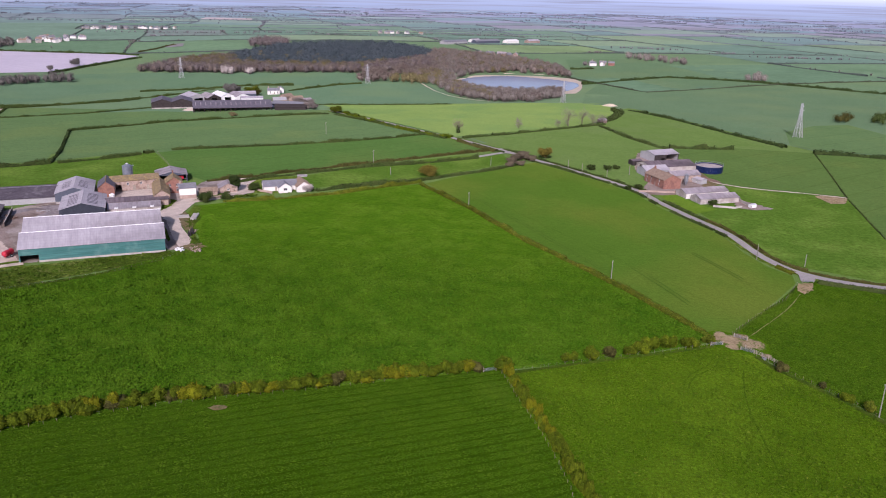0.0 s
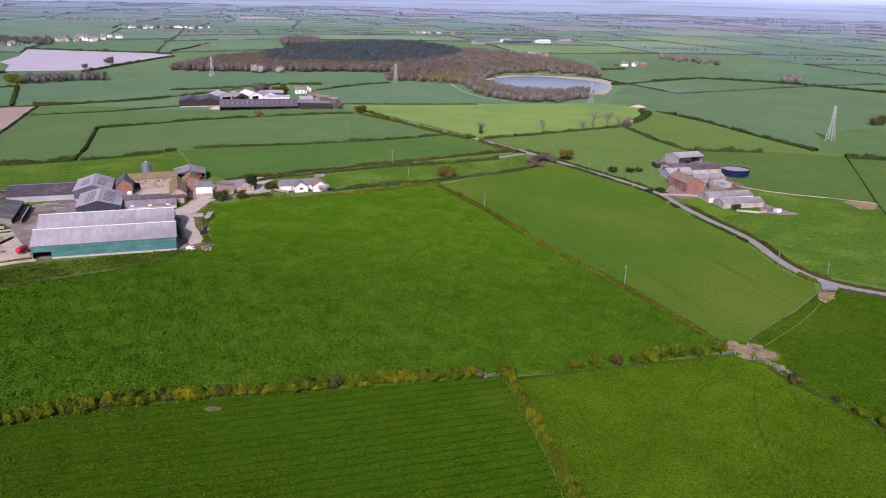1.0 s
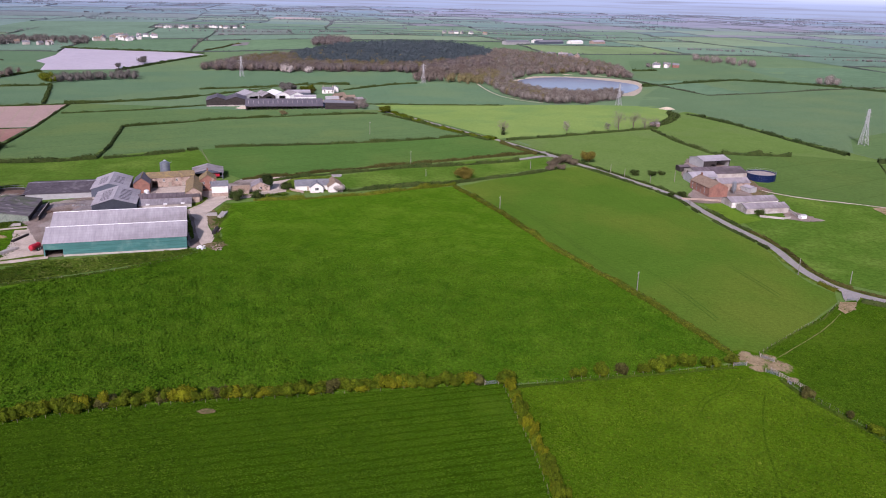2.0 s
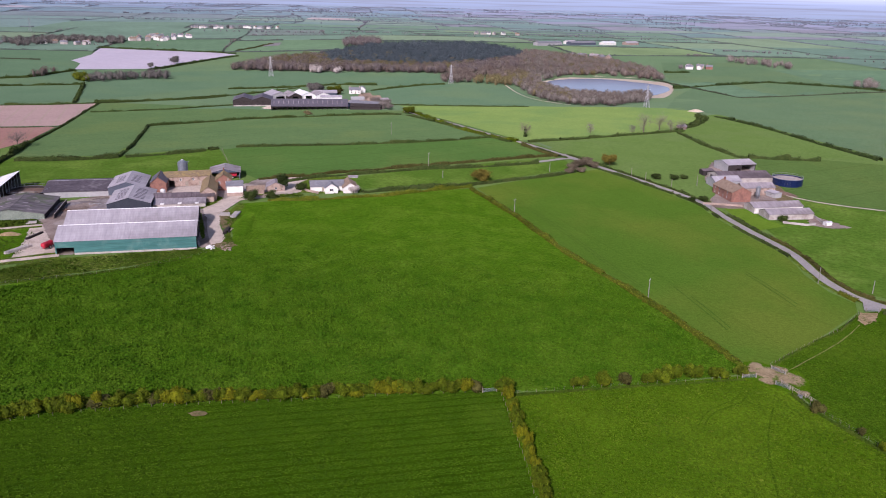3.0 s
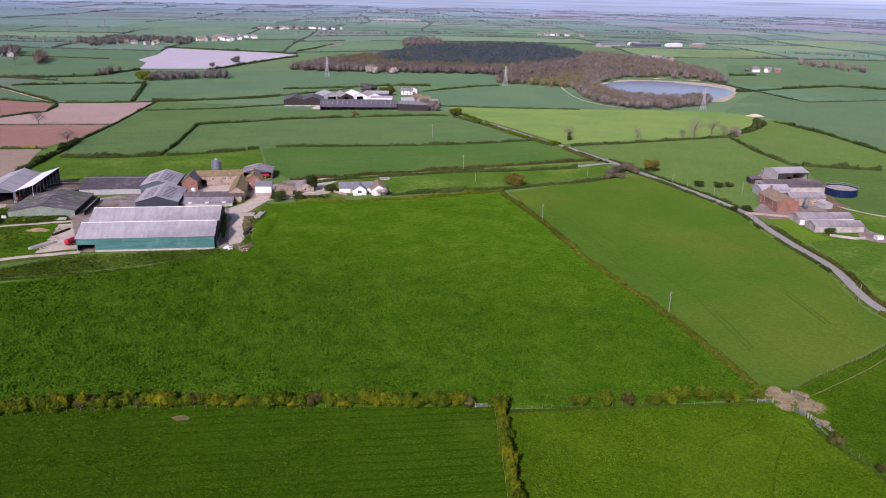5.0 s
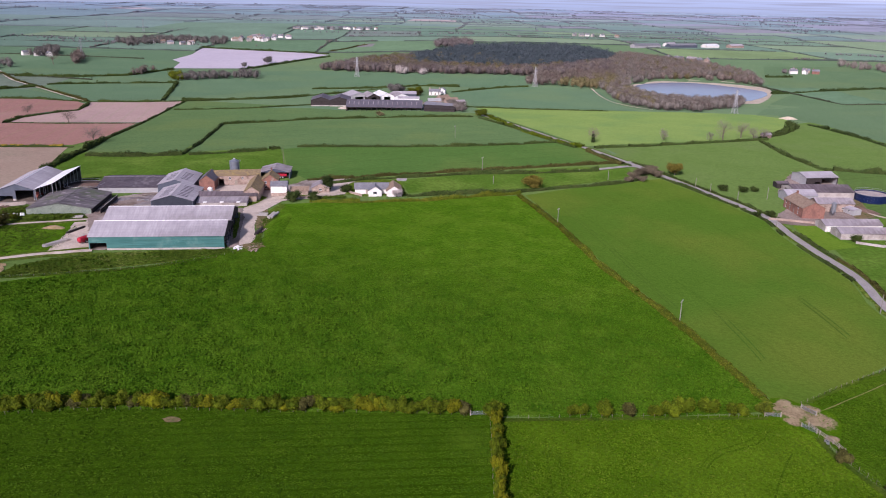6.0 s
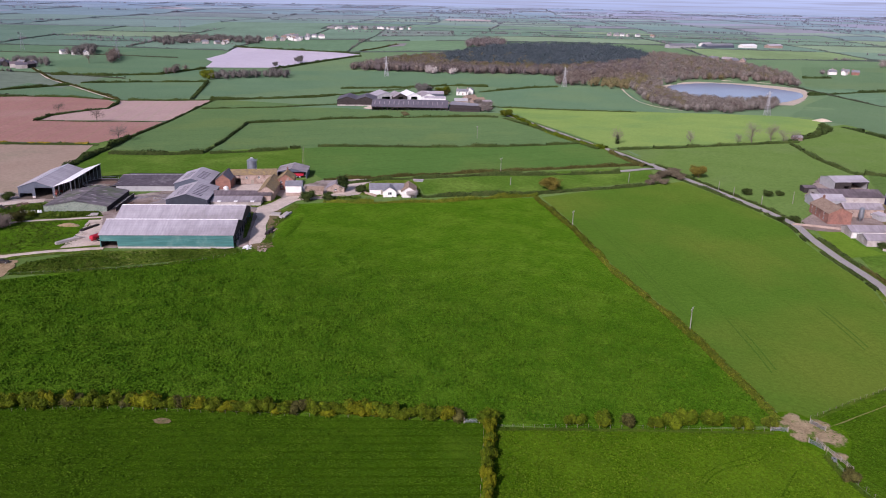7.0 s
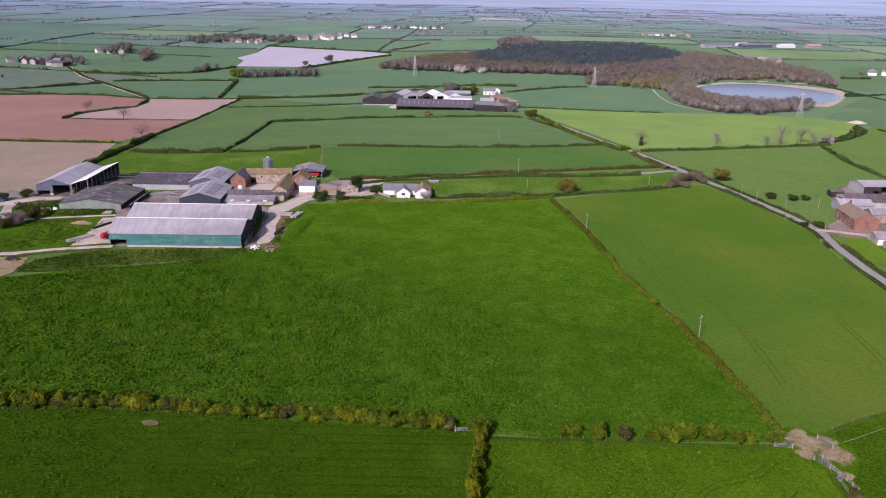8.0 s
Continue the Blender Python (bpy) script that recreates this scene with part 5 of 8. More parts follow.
hedge([(-260.9, 565.8), (-234.7, 588.3), (-208.7, 614.5), (-143.9, 646.2), (-107.4, 658.1), (-89.2, 659.7)], 2.4, 1.7, LEAF_HEDGE, "long dark field hedge below the far farm", 30, dense=10, leaf_size=0.6)
hedge([(-368.6, 418.6), (-334, 430.4), (-294.1, 443.7)], 2.5, 1.6, LEAF_GORSE, "low hedge with yellow gorse in flower", 31, dense=5, gap=0.65)
hedge([(-367.1, 417.2), (-332.6, 429), (-292.8, 442.2)], 2.5, 1.5, LEAF_HEDGE, "low rough hedge beside bare soil", 32, dense=10)
hedge([(-252, 366.0), (-256, 373.2), (-269.9, 409.6), (-278.1, 434.1), (-293.7, 472.3)], 3.2, 2.6, LEAF_HEDGE, "tall overgrown boundary hedge", 33, dense=24, leaf_size=0.7)
hedge([(-294.5, 475.0), (-318.3, 546), (-354.6, 640.6), (-372.7, 691.5)], 1.8, 1.3, LEAF_HEDGE, "low boundary hedge between soil and wheat", 74, dense=14, leaf_size=0.5)
hedge([(-408, 509.6), (-419.2, 536.8), (-418.3, 566.5), (-412.2, 592.9), (-426.1, 621.9), (-438, 639)], 3.0, 1.8, LEAF_HEDGE, "curving hedge between bare fields", 34, dense=8, leaf_size=0.6)
hedge([(-560.8, 588.3), (-526.8, 620), (-490.3, 637.8), (-441.3, 642.9), (-403.1, 665.2), (-371.9, 692), (-336.5, 725.5), (-303.1, 755.7), (-290, 779.6)], 3.0, 1.6, LEAF_HEDGE, "long dark hedge behind bare soil", 35, dense=6, leaf_size=0.7)
hedge([(-411.3, 512.7), (-373.8, 523.8), (-322.5, 548.1)], 1.6, 0.6, LEAF_HEDGE, "thin grassy field edge", 36, dense=5, gap=0.3)
hedge([(-345.6, 630.5), (-294.5, 667.3), (-250.2, 716.7)], 2.5, 1.4, LEAF_HEDGE, "low dark hedge across the fields", 37, dense=6, leaf_size=0.6)
hedge([(-383, 700), (-343.8, 721.7), (-308.1, 759.8), (-272.3, 812.8), (-242.8, 871.4)], 2.5, 1.6, LEAF_HEDGE, "thin dark hedge across the fields", 38, dense=6, leaf_size=0.6)
hedge([(-312.2, 840.5), (-260.1, 868), (-208.6, 908.7), (-164.7, 912.3)], 3.0, 2.0, LEAF_HEDGE, "broken line of field hedge", 39, dense=6, leaf_size=0.8, gap=0.4)
hedge([(-159.9, 859.7), (-136.2, 893.2), (-114.9, 922.2), (-90.5, 936.2)], 3.0, 2.0, LEAF_HEDGE, "field hedge near the wood", 40, dense=6, leaf_size=0.8)
hedge([(-119.6, 738.6), (-90, 731.3), (-38.1, 726.2), (13, 727.5)], 2.0, 1.3, LEAF_HEDGE, "thin dark field hedge", 41, dense=6, leaf_size=0.6)
hedge([(-82.8, 676.3), (-53.2, 616.8), (-28.8, 575.5), (-3.5, 542.3), (11.9, 531.8)], 3.0, 2.0, LEAF_HAW, "wide roadside hedge with yellowish growth", 42, dense=12, leaf_size=0.6)
hedge([(-83.2, 654.5), (-41.4, 596.1), (-9.3, 548.4), (7.9, 528)], 2.4, 1.5, LEAF_HEDGE, "green hedge along the lane", 43, dense=10)
hedge([(15.8, 519.7), (27.8, 500.6), (39.1, 487.2)], 3.0, 1.6, LEAF_BROWN, "brown leafless hedge along the lane", 44, dense=14)
hedge([(19.4, 531.2), (51.2, 550.7), (85.6, 575.1), (113.7, 595.8), (128.5, 607.2)], 3.0, 1.9, LEAF_HEDGE, "dark hedge below the light green field", 45, dense=10)
hedge([(123.3, 597.5), (133.7, 551.3), (147.6, 520.6), (154, 516.5)], 2.8, 2.0, LEAF_HEDGE, "dark hedge between two fields", 46, dense=10)
hedge([(168.8, 702.2), (195.1, 644.9), (218.2, 579.3), (237.5, 535.3)], 3.2, 2.2, LEAF_DARK, "long dark hedge along the slope", 47, dense=10, leaf_size=0.6)
hedge([(248.7, 517.1), (270.1, 515.3), (291.4, 508), (360, 500)], 4.0, 2.6, LEAF_DARK, "bushy dark hedge below the slope", 48, dense=9, leaf_size=0.8, gap=0.4)
hedge([(155, 520.5), (175.6, 520.7), (198, 522.9)], 3.5, 2.6, LEAF_HEDGE, "thick clipped hedge behind the farm", 49, dense=14)
hedge(beside(ROAD[12:], 3.4), 1.7, 1.2, LEAF_BROWN, "brown and green roadside hedge", 50, dense=26, leaf_size=0.42, gap=0.15)
hedge([(138.1, 296.3), (141.5, 288.4)], 1.8, 1.4, LEAF_OLIVE, "yellow-brown hedge at the field corner", 51, dense=28, leaf_size=0.35)
hedge([(147, 279.9), (156, 275.8), (167.5, 270.8), (220, 252)], 2.2, 1.4, LEAF_HEDGE, "gappy green hedge beside the lane", 52, dense=24, leaf_size=0.4, gap=0.2)
hedge(beside(ROAD[10:13], 3.4), 1.8, 1.2, LEAF_HEDGE, "clipped green hedge round a garden", 53, dense=20)
hedge(beside(ROAD[4:15], -3.4), 1.6, 1.1, LEAF_HEDGE, "gappy low roadside hedge", 54, dense=20, gap=0.6, leaf_size=0.4)
hedge(beside(ROAD[5:10], 3.4), 1.8, 1.2, LEAF_HEDGE, "low hedge on the far side of the lane", 55, dense=18, gap=0.35)
hedge([(172.3, 981.5), (230.1, 1028.2), (297.3, 1066.5), (363, 1040.5), (403.2, 1012.5), (451.5, 962.5), (501.2, 906.1)], 4.0, 2.6, LEAF_DARK, "long dark hedge over the slope", 56, dense=5, leaf_size=1.0)
hedge([(180.5, 1131.8), (214.1, 1144)], 4.0, 2.4, LEAF_DARK, "short dark hedge beyond the lake", 57, dense=5, leaf_size=1.0)
hedge([(124.8, 610.6), (141.2, 638.8), (155.4, 673.9), (152.8, 696.9)], 5.0, 3.2, LEAF_HEDGE, "overgrown hedge at a field gate", 58, dense=14, leaf_size=0.7, gap=0.3)
hedge([(-467.6, 967.3), (-455.3, 1045.6), (-438.4, 1118.7), (-425.3, 1153.5)], 4.0, 2.6, LEAF_DARK, "dark hedge beside the fleece", 59, dense=5, leaf_size=1.0)
hedge([(-682.2, 1216.7), (-576.9, 1200), (-492, 1190.6), (-439.8, 1181.5)], 4.0, 2.4, LEAF_DARK, "dark hedge behind the fleece", 60, dense=5, leaf_size=1.0)
hedge([(-560.5, 730.2), (-520.7, 772), (-465, 818.6), (-394.1, 685.9)], 3.5, 2.0, LEAF_HEDGE, "dark hedge between green fields", 61, dense=5, leaf_size=0.9)
hedge([(-590.2, 614.4), (-577.5, 642.1), (-567.5, 674.8), (-556.9, 709.8)], 4.0, 2.6, LEAF_HEDGE, "bushy hedge between green fields", 62, dense=6, leaf_size=0.9, gap=0.3)
hedge([(-636.3, 769.4), (-583.6, 801), (-548.2, 847.5), (-542.8, 929.8)], 4.0, 2.4, LEAF_HEDGE, "patchy hedge between green fields", 63, dense=5, leaf_size=0.9, gap=0.2)
hedge([(-694.9, 803.6), (-607.3, 739.1), (-531.2, 697.6), (-443.5, 645.6)], 2.6, 1.8, LEAF_BROWN, "brown leafless hedge beside a lane", 64, dense=8, leaf_size=0.8, gap=0.3)
strip("track", [(-733.8, 836.3), (-615.1, 742.8), (-534.7, 698.2), (-450.7, 649.4)], 4.0, TRACK, 0.3, "pale lane to a dark-roofed farm", 0.3)
hedge([(250.5, 520.8), (217.1, 403.9)], 0.8, 0.5, LEAF_HEDGE, "thin dark field boundary", 65, dense=6, gap=0.3)
hedge([(216.7, 401.7), (201, 334.8)], 0.8, 0.5, LEAF_HEDGE, "thin dark field boundary", 66, dense=6, gap=0.3)

# wheel marks in the grass
strip("wheel_track", [(90.2, 218.2), (90.2, 214.1), (88, 208.9), (83.2, 206.5), (77.2, 204.4), (74.9, 201.2), (74.7, 195.7)], 0.5, TRACKMARK, 0.14, "curving wheel mark in the grass", 0.05)
strip("wheel_track", [(88.7, 218.8), (88, 213.6), (85.8, 209.9), (81.6, 207.8), (76.5, 205.7), (73.7, 201.5), (73.3, 195.6)], 0.4, TRACKMARK, 0.14, "curving wheel mark in the grass", 0.05)
strip("wheel_track", [(94.2, 208.6), (89.4, 195), (86.6, 181.5), (85.9, 171), (83.6, 157.4), (83.9, 147.8)], 0.5, TRACKMARK, 0.14, "long wheel mark across the grass", 0.05)
strip("wheel_track", [(39.5, 190.5), (41.6, 181.6), (43.7, 172.7)], 0.5, TRACKMARK, 0.14, "short wheel mark in the grass", 0.05)
strip("wheel_track", [(42.2, 191.7), (43.9, 181.8), (45.2, 175.5)], 0.5, TRACKMARK, 0.14, "short wheel mark in the grass", 0.05)
strip("wheel_track", [(84.2, 283.1), (89.0, 270.5), (93.0, 257.8)], 0.5, TRAMLINE, 0.26, "tramline through the young cereal", 0.05)
strip("wheel_track", [(82.8, 281.3), (87.7, 268.5), (91.8, 255.7)], 0.5, TRAMLINE, 0.26, "tramline through the young cereal", 0.05)
strip("wheel_track", [(109.4, 311.5), (115.2, 297.0), (120.1, 282.4)], 0.5, TRAMLINE, 0.26, "tramline through the young cereal", 0.05)
strip("wheel_track", [(108.3, 310.0), (114.0, 295.0), (118.9, 280.1)], 0.5, TRAMLINE, 0.26, "tramline through the young cereal", 0.05)
strip("wheel_track", [(79.0, 291.5), (83.1, 281.5), (86.4, 271.5)], 0.5, TRAMLINE, 0.26, "tramline through the young cereal", 0.05)
strip("wheel_track", [(19.2, 381.9), (31.4, 359), (43.6, 335.5), (56.7, 308), (67.5, 286.5)], 0.5, TRAMLINE, 0.26, "tramline through the young cereal", 0.05)
strip("wheel_track", [(21, 382.8), (33.1, 359.9), (45.2, 336.3), (58.2, 308.6), (68.8, 287)], 0.5, TRAMLINE, 0.26, "tramline through the young cereal", 0.05)


def tufts(name, poly, count, size, material, label, seed, tall=0.05, spread=0.16):
    """Coarse grass in drifts over a sward, low and lying over."""
    g = np.random.default_rng(seed)
    poly = np.asarray(poly, float)
    lo, hi = poly.min(0), poly.max(0)
    p = g.uniform(lo, hi, (count * 5, 2))
    x, y = p[:, 0], p[:, 1]
    drift = np.sin(x / 5.1 + 2.0 * np.sin(y / 7.3)) + np.sin(y / 4.3 + 1.7 * np.sin(x / 9.1)) + np.sin((x + y) / 13.7 + 1.1 * np.sin(y / 19.0))
    p = p[inside(p, poly) & (drift + g.normal(0, 0.8, len(p)) > 0.5)][:count]
    p = np.repeat(p, 5, 0) + g.normal(0, size * 0.8, (len(p) * 5, 2))
    z = heights(p) + 0.1 + g.uniform(0.02, tall, len(p))
    v, q = leaf_soup(np.column_stack([p, z]), size, g, 1.0, np.tile((0.0, 0.0, 1.0), (len(p), 1)), spread)
    return tagged(soup(name, v, q, material), label, "grass", kind="stuff")


def sward(name, poly, spacing, wide, tall, material, label, seed, row=None):
    """Standing grass: upright fans of blades turned every way, taller in drifts; row: degrees and metres of the drill rows that they keep to."""
    g = np.random.default_rng(seed)
    p = scatter(poly, spacing, g)
    if row:
        a, gap = radians(row[0]), row[1]
        across = np.array((math.cos(a), math.sin(a)))
        u = p @ across
        p = p + ((np.round(u / gap) * gap - u) * 0.2)[:, None] * across
    x, y = p[:, 0], p[:, 1]
    n = len(p)
    drift = np.sin(x / 1.3 + 2.0 * np.sin(y / 3.3)) + np.sin(y / 1.7 + 1.7 * np.sin(x / 2.9)) + 0.8 * np.sin((x + y) / 7.7 + 1.3 * np.sin(y / 11.0))
    size = np.clip(1.0 + 0.14 * drift + g.normal(0, 0.25, n), 0.3, 2.0) * np.clip(1.0 - (y - 255.0) / 110.0, 0.35, 1.0)  # shorter further off, so blades don't speckle in the camera's view
    z = heights(p) + 0.06
    a = g.uniform(0, 6.283, n)
    e = np.stack([np.cos(a), np.sin(a)], 1) * (wide * 0.5 * size)[:, None]
    lean = g.normal(0, 0.45, (n, 2)) * (tall * size)[:, None]
    h = tall * size
    v = np.stack([np.column_stack([p - e * 0.7, z]), np.column_stack([p + e * 0.7, z]),
                  np.column_stack([p + e + lean, z + h * g.uniform(0.7, 1.1, n)]), np.column_stack([p - e + lean, z + h * g.uniform(0.7, 1.1, n)])], 1).reshape(-1, 3)
    return tagged(soup(name, v, np.arange(len(v)).reshape(-1, 4), material), label, "grass", kind="stuff")


COWS_FIELD = [(93.0, 228.6), (72, 270.1), (41.6, 317.9), (19, 361.8), (-4.8, 399.0), (-58.1, 370.4), (-103, 349.2), (-86.4, 294.2), (-95.7, 283.8), (-112, 262.1), (-151.7, 230.3), (-200, 205), (-180, 125), (-78.1, 172.3), (-47.2, 183.3), (-13.8, 193.3), (18.2, 203.5), (53, 212.9)]
sward("pasture_grass", COWS_FIELD, 0.50, 0.50, 0.37, SWARD, "standing grass of the cow pasture", 1)
sward("pasture_grass", COWS_FIELD, 3.4, 0.8, 0.24, FLECK, "pale yellowish tufts of seeding grass", 9)
sward("paddock_grass", [(-206.7, 275.5), (-199.8, 280.9), (-184.2, 291), (-171.3, 298.1), (-165.8, 288.9), (-155.8, 267.6), (-161.4, 261.5), (-175.2, 248.6), (-200, 255)], 0.6, 0.5, 0.22, SWARD, "standing grass of the small paddock", 11)
sward("bank_grass", [(-156.1, 236.5), (-156.2, 246), (-149, 256), (-139.4, 265.6), (-96.8, 286), (-93.2, 284.9), (-98.6, 279), (-112.7, 265), (-138.5, 246.3)], 0.7, 0.7, 0.45, WEEDS, "long grass on the rough bank", 12)
sward("ley_grass", [(24.8, 200.6), (52.8, 210.2), (92.7, 225.0), (111.2, 197.8), (120, 179.7), (110, 100), (50, 100), (37, 150)], 0.50, 0.42, 0.24, LEY_BLADE, "standing grass of the mown ley", 2)
sward("ley_grass", [(24.8, 200.6), (52.8, 210.2), (92.7, 225.0), (111.2, 197.8), (120, 179.7), (110, 100), (50, 100), (37, 150)], 2.1, 0.55, 0.24, TUFT, "pale tufts in the mown ley", 6)
sward("drilled_grass", [(23.5, 201.6), (-14.3, 192.4), (-47.5, 182.4), (-78.4, 171.5), (-126, 143), (-115, 95), (46, 95), (36, 150)], 0.44, 0.40, 0.15, DRILL_BLADE, "standing grass along the drill rows", 3, (-68.3, 3.2))
sward("field_grass", [(99.7, 232.3), (119.4, 254.6), (138.7, 277.8), (168.9, 273.1), (215, 200), (150, 150), (121.1, 181.7), (106.9, 206.2)], 0.60, 0.46, 0.22, DRILL_BLADE, "standing grass of the field with the path", 4)
tufts("weeds", [(-156.1, 236.5), (-157.2, 246), (-150, 257), (-140.4, 266.6), (-96.8, 287), (-92.2, 284.9), (-112.7, 264), (-138.5, 245.3)], 1500, 0.5, WEEDS, "docks and nettles on the rough bank", 5, 0.3, 0.4)
tufts("weeds", [(-93.7, 283.5), (-88.6, 292), (-99.4, 316.3), (-105.8, 350.7), (-101.4, 346.5), (-92.5, 307.2), (-84.9, 288.8)], 700, 0.6, WEEDS, "docks and nettles among the scrap", 6, 0.3, 0.4)
tufts("weeds", [(-203, 276), (-199.8, 280.9), (-184.2, 291), (-171.3, 298.1), (-165.8, 288.9), (-155.8, 267.6), (-161.4, 261.5), (-175.2, 248.6), (-198, 257)], 700, 0.45, WEEDS, "docks and thistles scattered over the small paddock", 13, 0.3, 0.4)
tufts("weeds", [(-214.3, 288), (-223.6, 302.5), (-212.8, 311.2), (-178.4, 308.6), (-172.2, 303.4), (-186.7, 294.6)], 1000, 0.7, WEEDS, "docks and nettles beside the low barn", 7, 0.35, 0.4)
tufts("weeds", [(-109.7, 357.5), (-96, 362.1), (-74.4, 371.2), (-56.8, 379.8), (-58.1, 386.9), (-77.3, 377.6), (-97.4, 364.8)], 900, 0.6, WEEDS, "garden shrubs and weeds by the cottages", 8, 0.35, 0.4)

# ---------------------------------------------------------------- the near farm
TURN = 20.9
# end gables of both spans: near-black cladding stands for their shade
building("cattle_shed", -124.4, 287.2, TURN, 49.5, 20.0, 4.9, 8.1, ASBESTOS, CLAD_GREEN, "long teal clad cattle shed with a pale sheet roof", "shed", clad=1.05, holes=[("f", 0.4, 6.4, -0.6, 2.4, "void")] + [("r", 0.8 + 4.7 * i, 4.7 + 4.7 * i, -0.6, 3.4, "void") for i in range(4)], bare="b", 
         plinth=(0.3, BLOCK), cap=ROOF_WHITE, gable=CLAD_DARK, seed=1)
building("cattle_shed", -132.2, 305.9, TURN, 49.5, 20.0, 4.9, 8.1, ASBESTOS_PATCHY, CLAD_GREEN, "second span of the long cattle shed with a patchy roof", "shed", clad=1.05, holes=[("r", 0.8 + 4.7 * i, 4.7 + 4.7 * i, -0.6, 3.4, "void") for i in range(4)], bare="f", cap=ROOF_WHITE, gable=CLAD_DARK, seed=2)
ROOFLIGHTS = [(-9.5 + 2.3 * i, -8.6 + 2.3 * i, 0.35, 0.8) for i in range(8)]
building("barn", -150.8, 338.1, TURN + 90, 24.5, 18.0, 3.7, 6.3, ASBESTOS, CLAD_BLUE, "blue-grey clad barn with rows of slots in its roof", holes=[("l", 1.0, 9.5, -0.6, 1.5, "void"), ("l", 10.5, 17.0, 0.2, 1.4, "void")], clad=1.0, lights=ROOFLIGHTS, seed=3, plinth=(0.9, BLOCK), gable=CLAD_NAVY)
building("barn", -164.6, 361.7, TURN + 90, 24.0, 16.0, 4.5, 7.0, ASBESTOS, CLAD_BLUE, "blue-grey clad barn behind another one", clad=1.0, lights=ROOFLIGHTS[1:7], seed=4, plinth=(0.9, BLOCK))
building("low_shed", -187.3, 358.5, TURN, 29.0, 26.0, 2.6, 4.9, CLAMP_SHEET, CLAD_DARK, "low wide shed with a black patchy roof", "shed", seed=5, cap=ASBESTOS_MID, mats={"f": CLAD_GREY})
building("stable_range", -131, 348.4, TURN, 26.0, 8.0, 2.9, 3.9, ASBESTOS_OLD, STONE, "long low stone range with a dark sheet roof", "stable", seed=6, holes=[("r", 2.5, 5.5, -0.6, 2.3, "void")])


def lean_to(name, x, y, turn, length, width, low, high, roof, wall, label, posts=False, group="", seed=7, pads=0):
    """A single-slope building, low along its front."""
    g = np.random.default_rng(seed)
    e = base(name, x, y, turn, label, "shed", group, 0.2)
    hl, hw = length / 2, width / 2
    roof_slope(-hl - 0.2, hl + 0.2, -hw - 0.25, low, hw, high, 1.05, g).ob("roof_slope", roof, e)
    if posts:
        n = int(length / 4.5) + 1
        for i in range(n):
            c = -hl + 0.2 + (length - 0.4) * i / (n - 1)
            for yy, top in ((-hw + 0.2, low + 0.02), (hw - 0.2, high - 0.1)):
                Shape().box(c - 0.13, c + 0.13, yy - 0.13, yy + 0.13, -0.6, top).ob("post", STEEL, e)
    else:
        Shape().box(-hl, hl, -hw, -hw + 0.2, -0.6, low + 0.02).ob("wall", wall, e)
        Shape().box(-hl, hl, hw - 0.2, hw, -0.6, high - 0.06).ob("wall", wall, e)
        for s in (-1, 1):
            Shape().prism([(-hw + 0.204, -0.6), (hw - 0.204, -0.6), (hw - 0.204, high - 0.09), (-hw + 0.204, low + 0.05)], "x", s * hl, s * (hl - 0.2)).ob("wall", wall, e)
    for i in range(pads):
        c = -hl + length * (i + 0.5) / pads
        Shape().box(c - 0.8, c + 0.8, -hw - 0.5, -hw + 1.1, low + 0.05, low + 0.42).ob("rooflight", WHITE, e, "white roof hatch")
    return e


lean_to("lean_to_shed", -129.6, 340.6, TURN, 22.0, 7.0, 1.7, 2.7, ASBESTOS_MID, BLOCK, "low grey lean-to along the stone range", pads=3)
building("brick_barn", -153, 368.3, TURN + 90, 14.0, 7.2, 4.5, 7.2, ROOF_DARK, BRICK, "red brick barn with a dark roof and mossy ridge", seed=8, sheets=0.6, cap=LICHEN)
building("stone_barn", -144, 379.8, TURN + 6, 22.0, 8.0, 4.7, 6.5, LICHEN, STONE, "long stone barn with an orange lichened roof", seed=9, sheets=0.6,
         holes=[("f", 2.0, 4.6, -0.6, 3.0, "void"), ("f", 7.0, 8.0, 2.6, 3.8, "window"), ("f", 9.6, 11.0, 0.0, 2.2, "door"), ("f", 13.0, 14.0, 2.6, 3.8, "window"), ("f", 16.0, 17.2, 0.0, 2.2, "door"), ("f", 19.0, 20.0, 2.6, 3.8, "window")])
building("stone_range", -125.3, 362.9, TURN + 90, 26.0, 7.0, 3.9, 6.4, LICHEN, STONE, "narrow stone range with a mossy lichened roof", "barn", seed=10, sheets=0.6, holes=[("l", 2.6, 4.4, 0.0, 2.2, "door"), ("b", 4, 5, 1.4, 2.4, "window"), ("b", 9, 10, 1.4, 2.4, "window")])
building("farmhouse", -123.4, 375.4, TURN + 90, 10.0, 7.5, 5.0, 7.6, LICHEN, BRICK, "red brick farmhouse with a mossy roof", "house", seed=11, sheets=0.5, chimneys=(4.2,), thick=0.3,
         holes=[("l", 1.2, 2.3, 0.9, 2.2, "window"), ("l", 4.6, 5.7, 0.9, 2.2, "window"), ("l", 1.2, 2.3, 3.2, 4.4, "window"), ("l", 4.6, 5.7, 3.2, 4.4, "window")])
building("machinery_barn", -132.8, 399.6, TURN + 90, 14.0, 15.0, 3.4, 5.3, ASBESTOS_MID, CLAD_BLUE, "open-fronted machinery barn with a grey roof", seed=12, bare="l", clad=1.0)
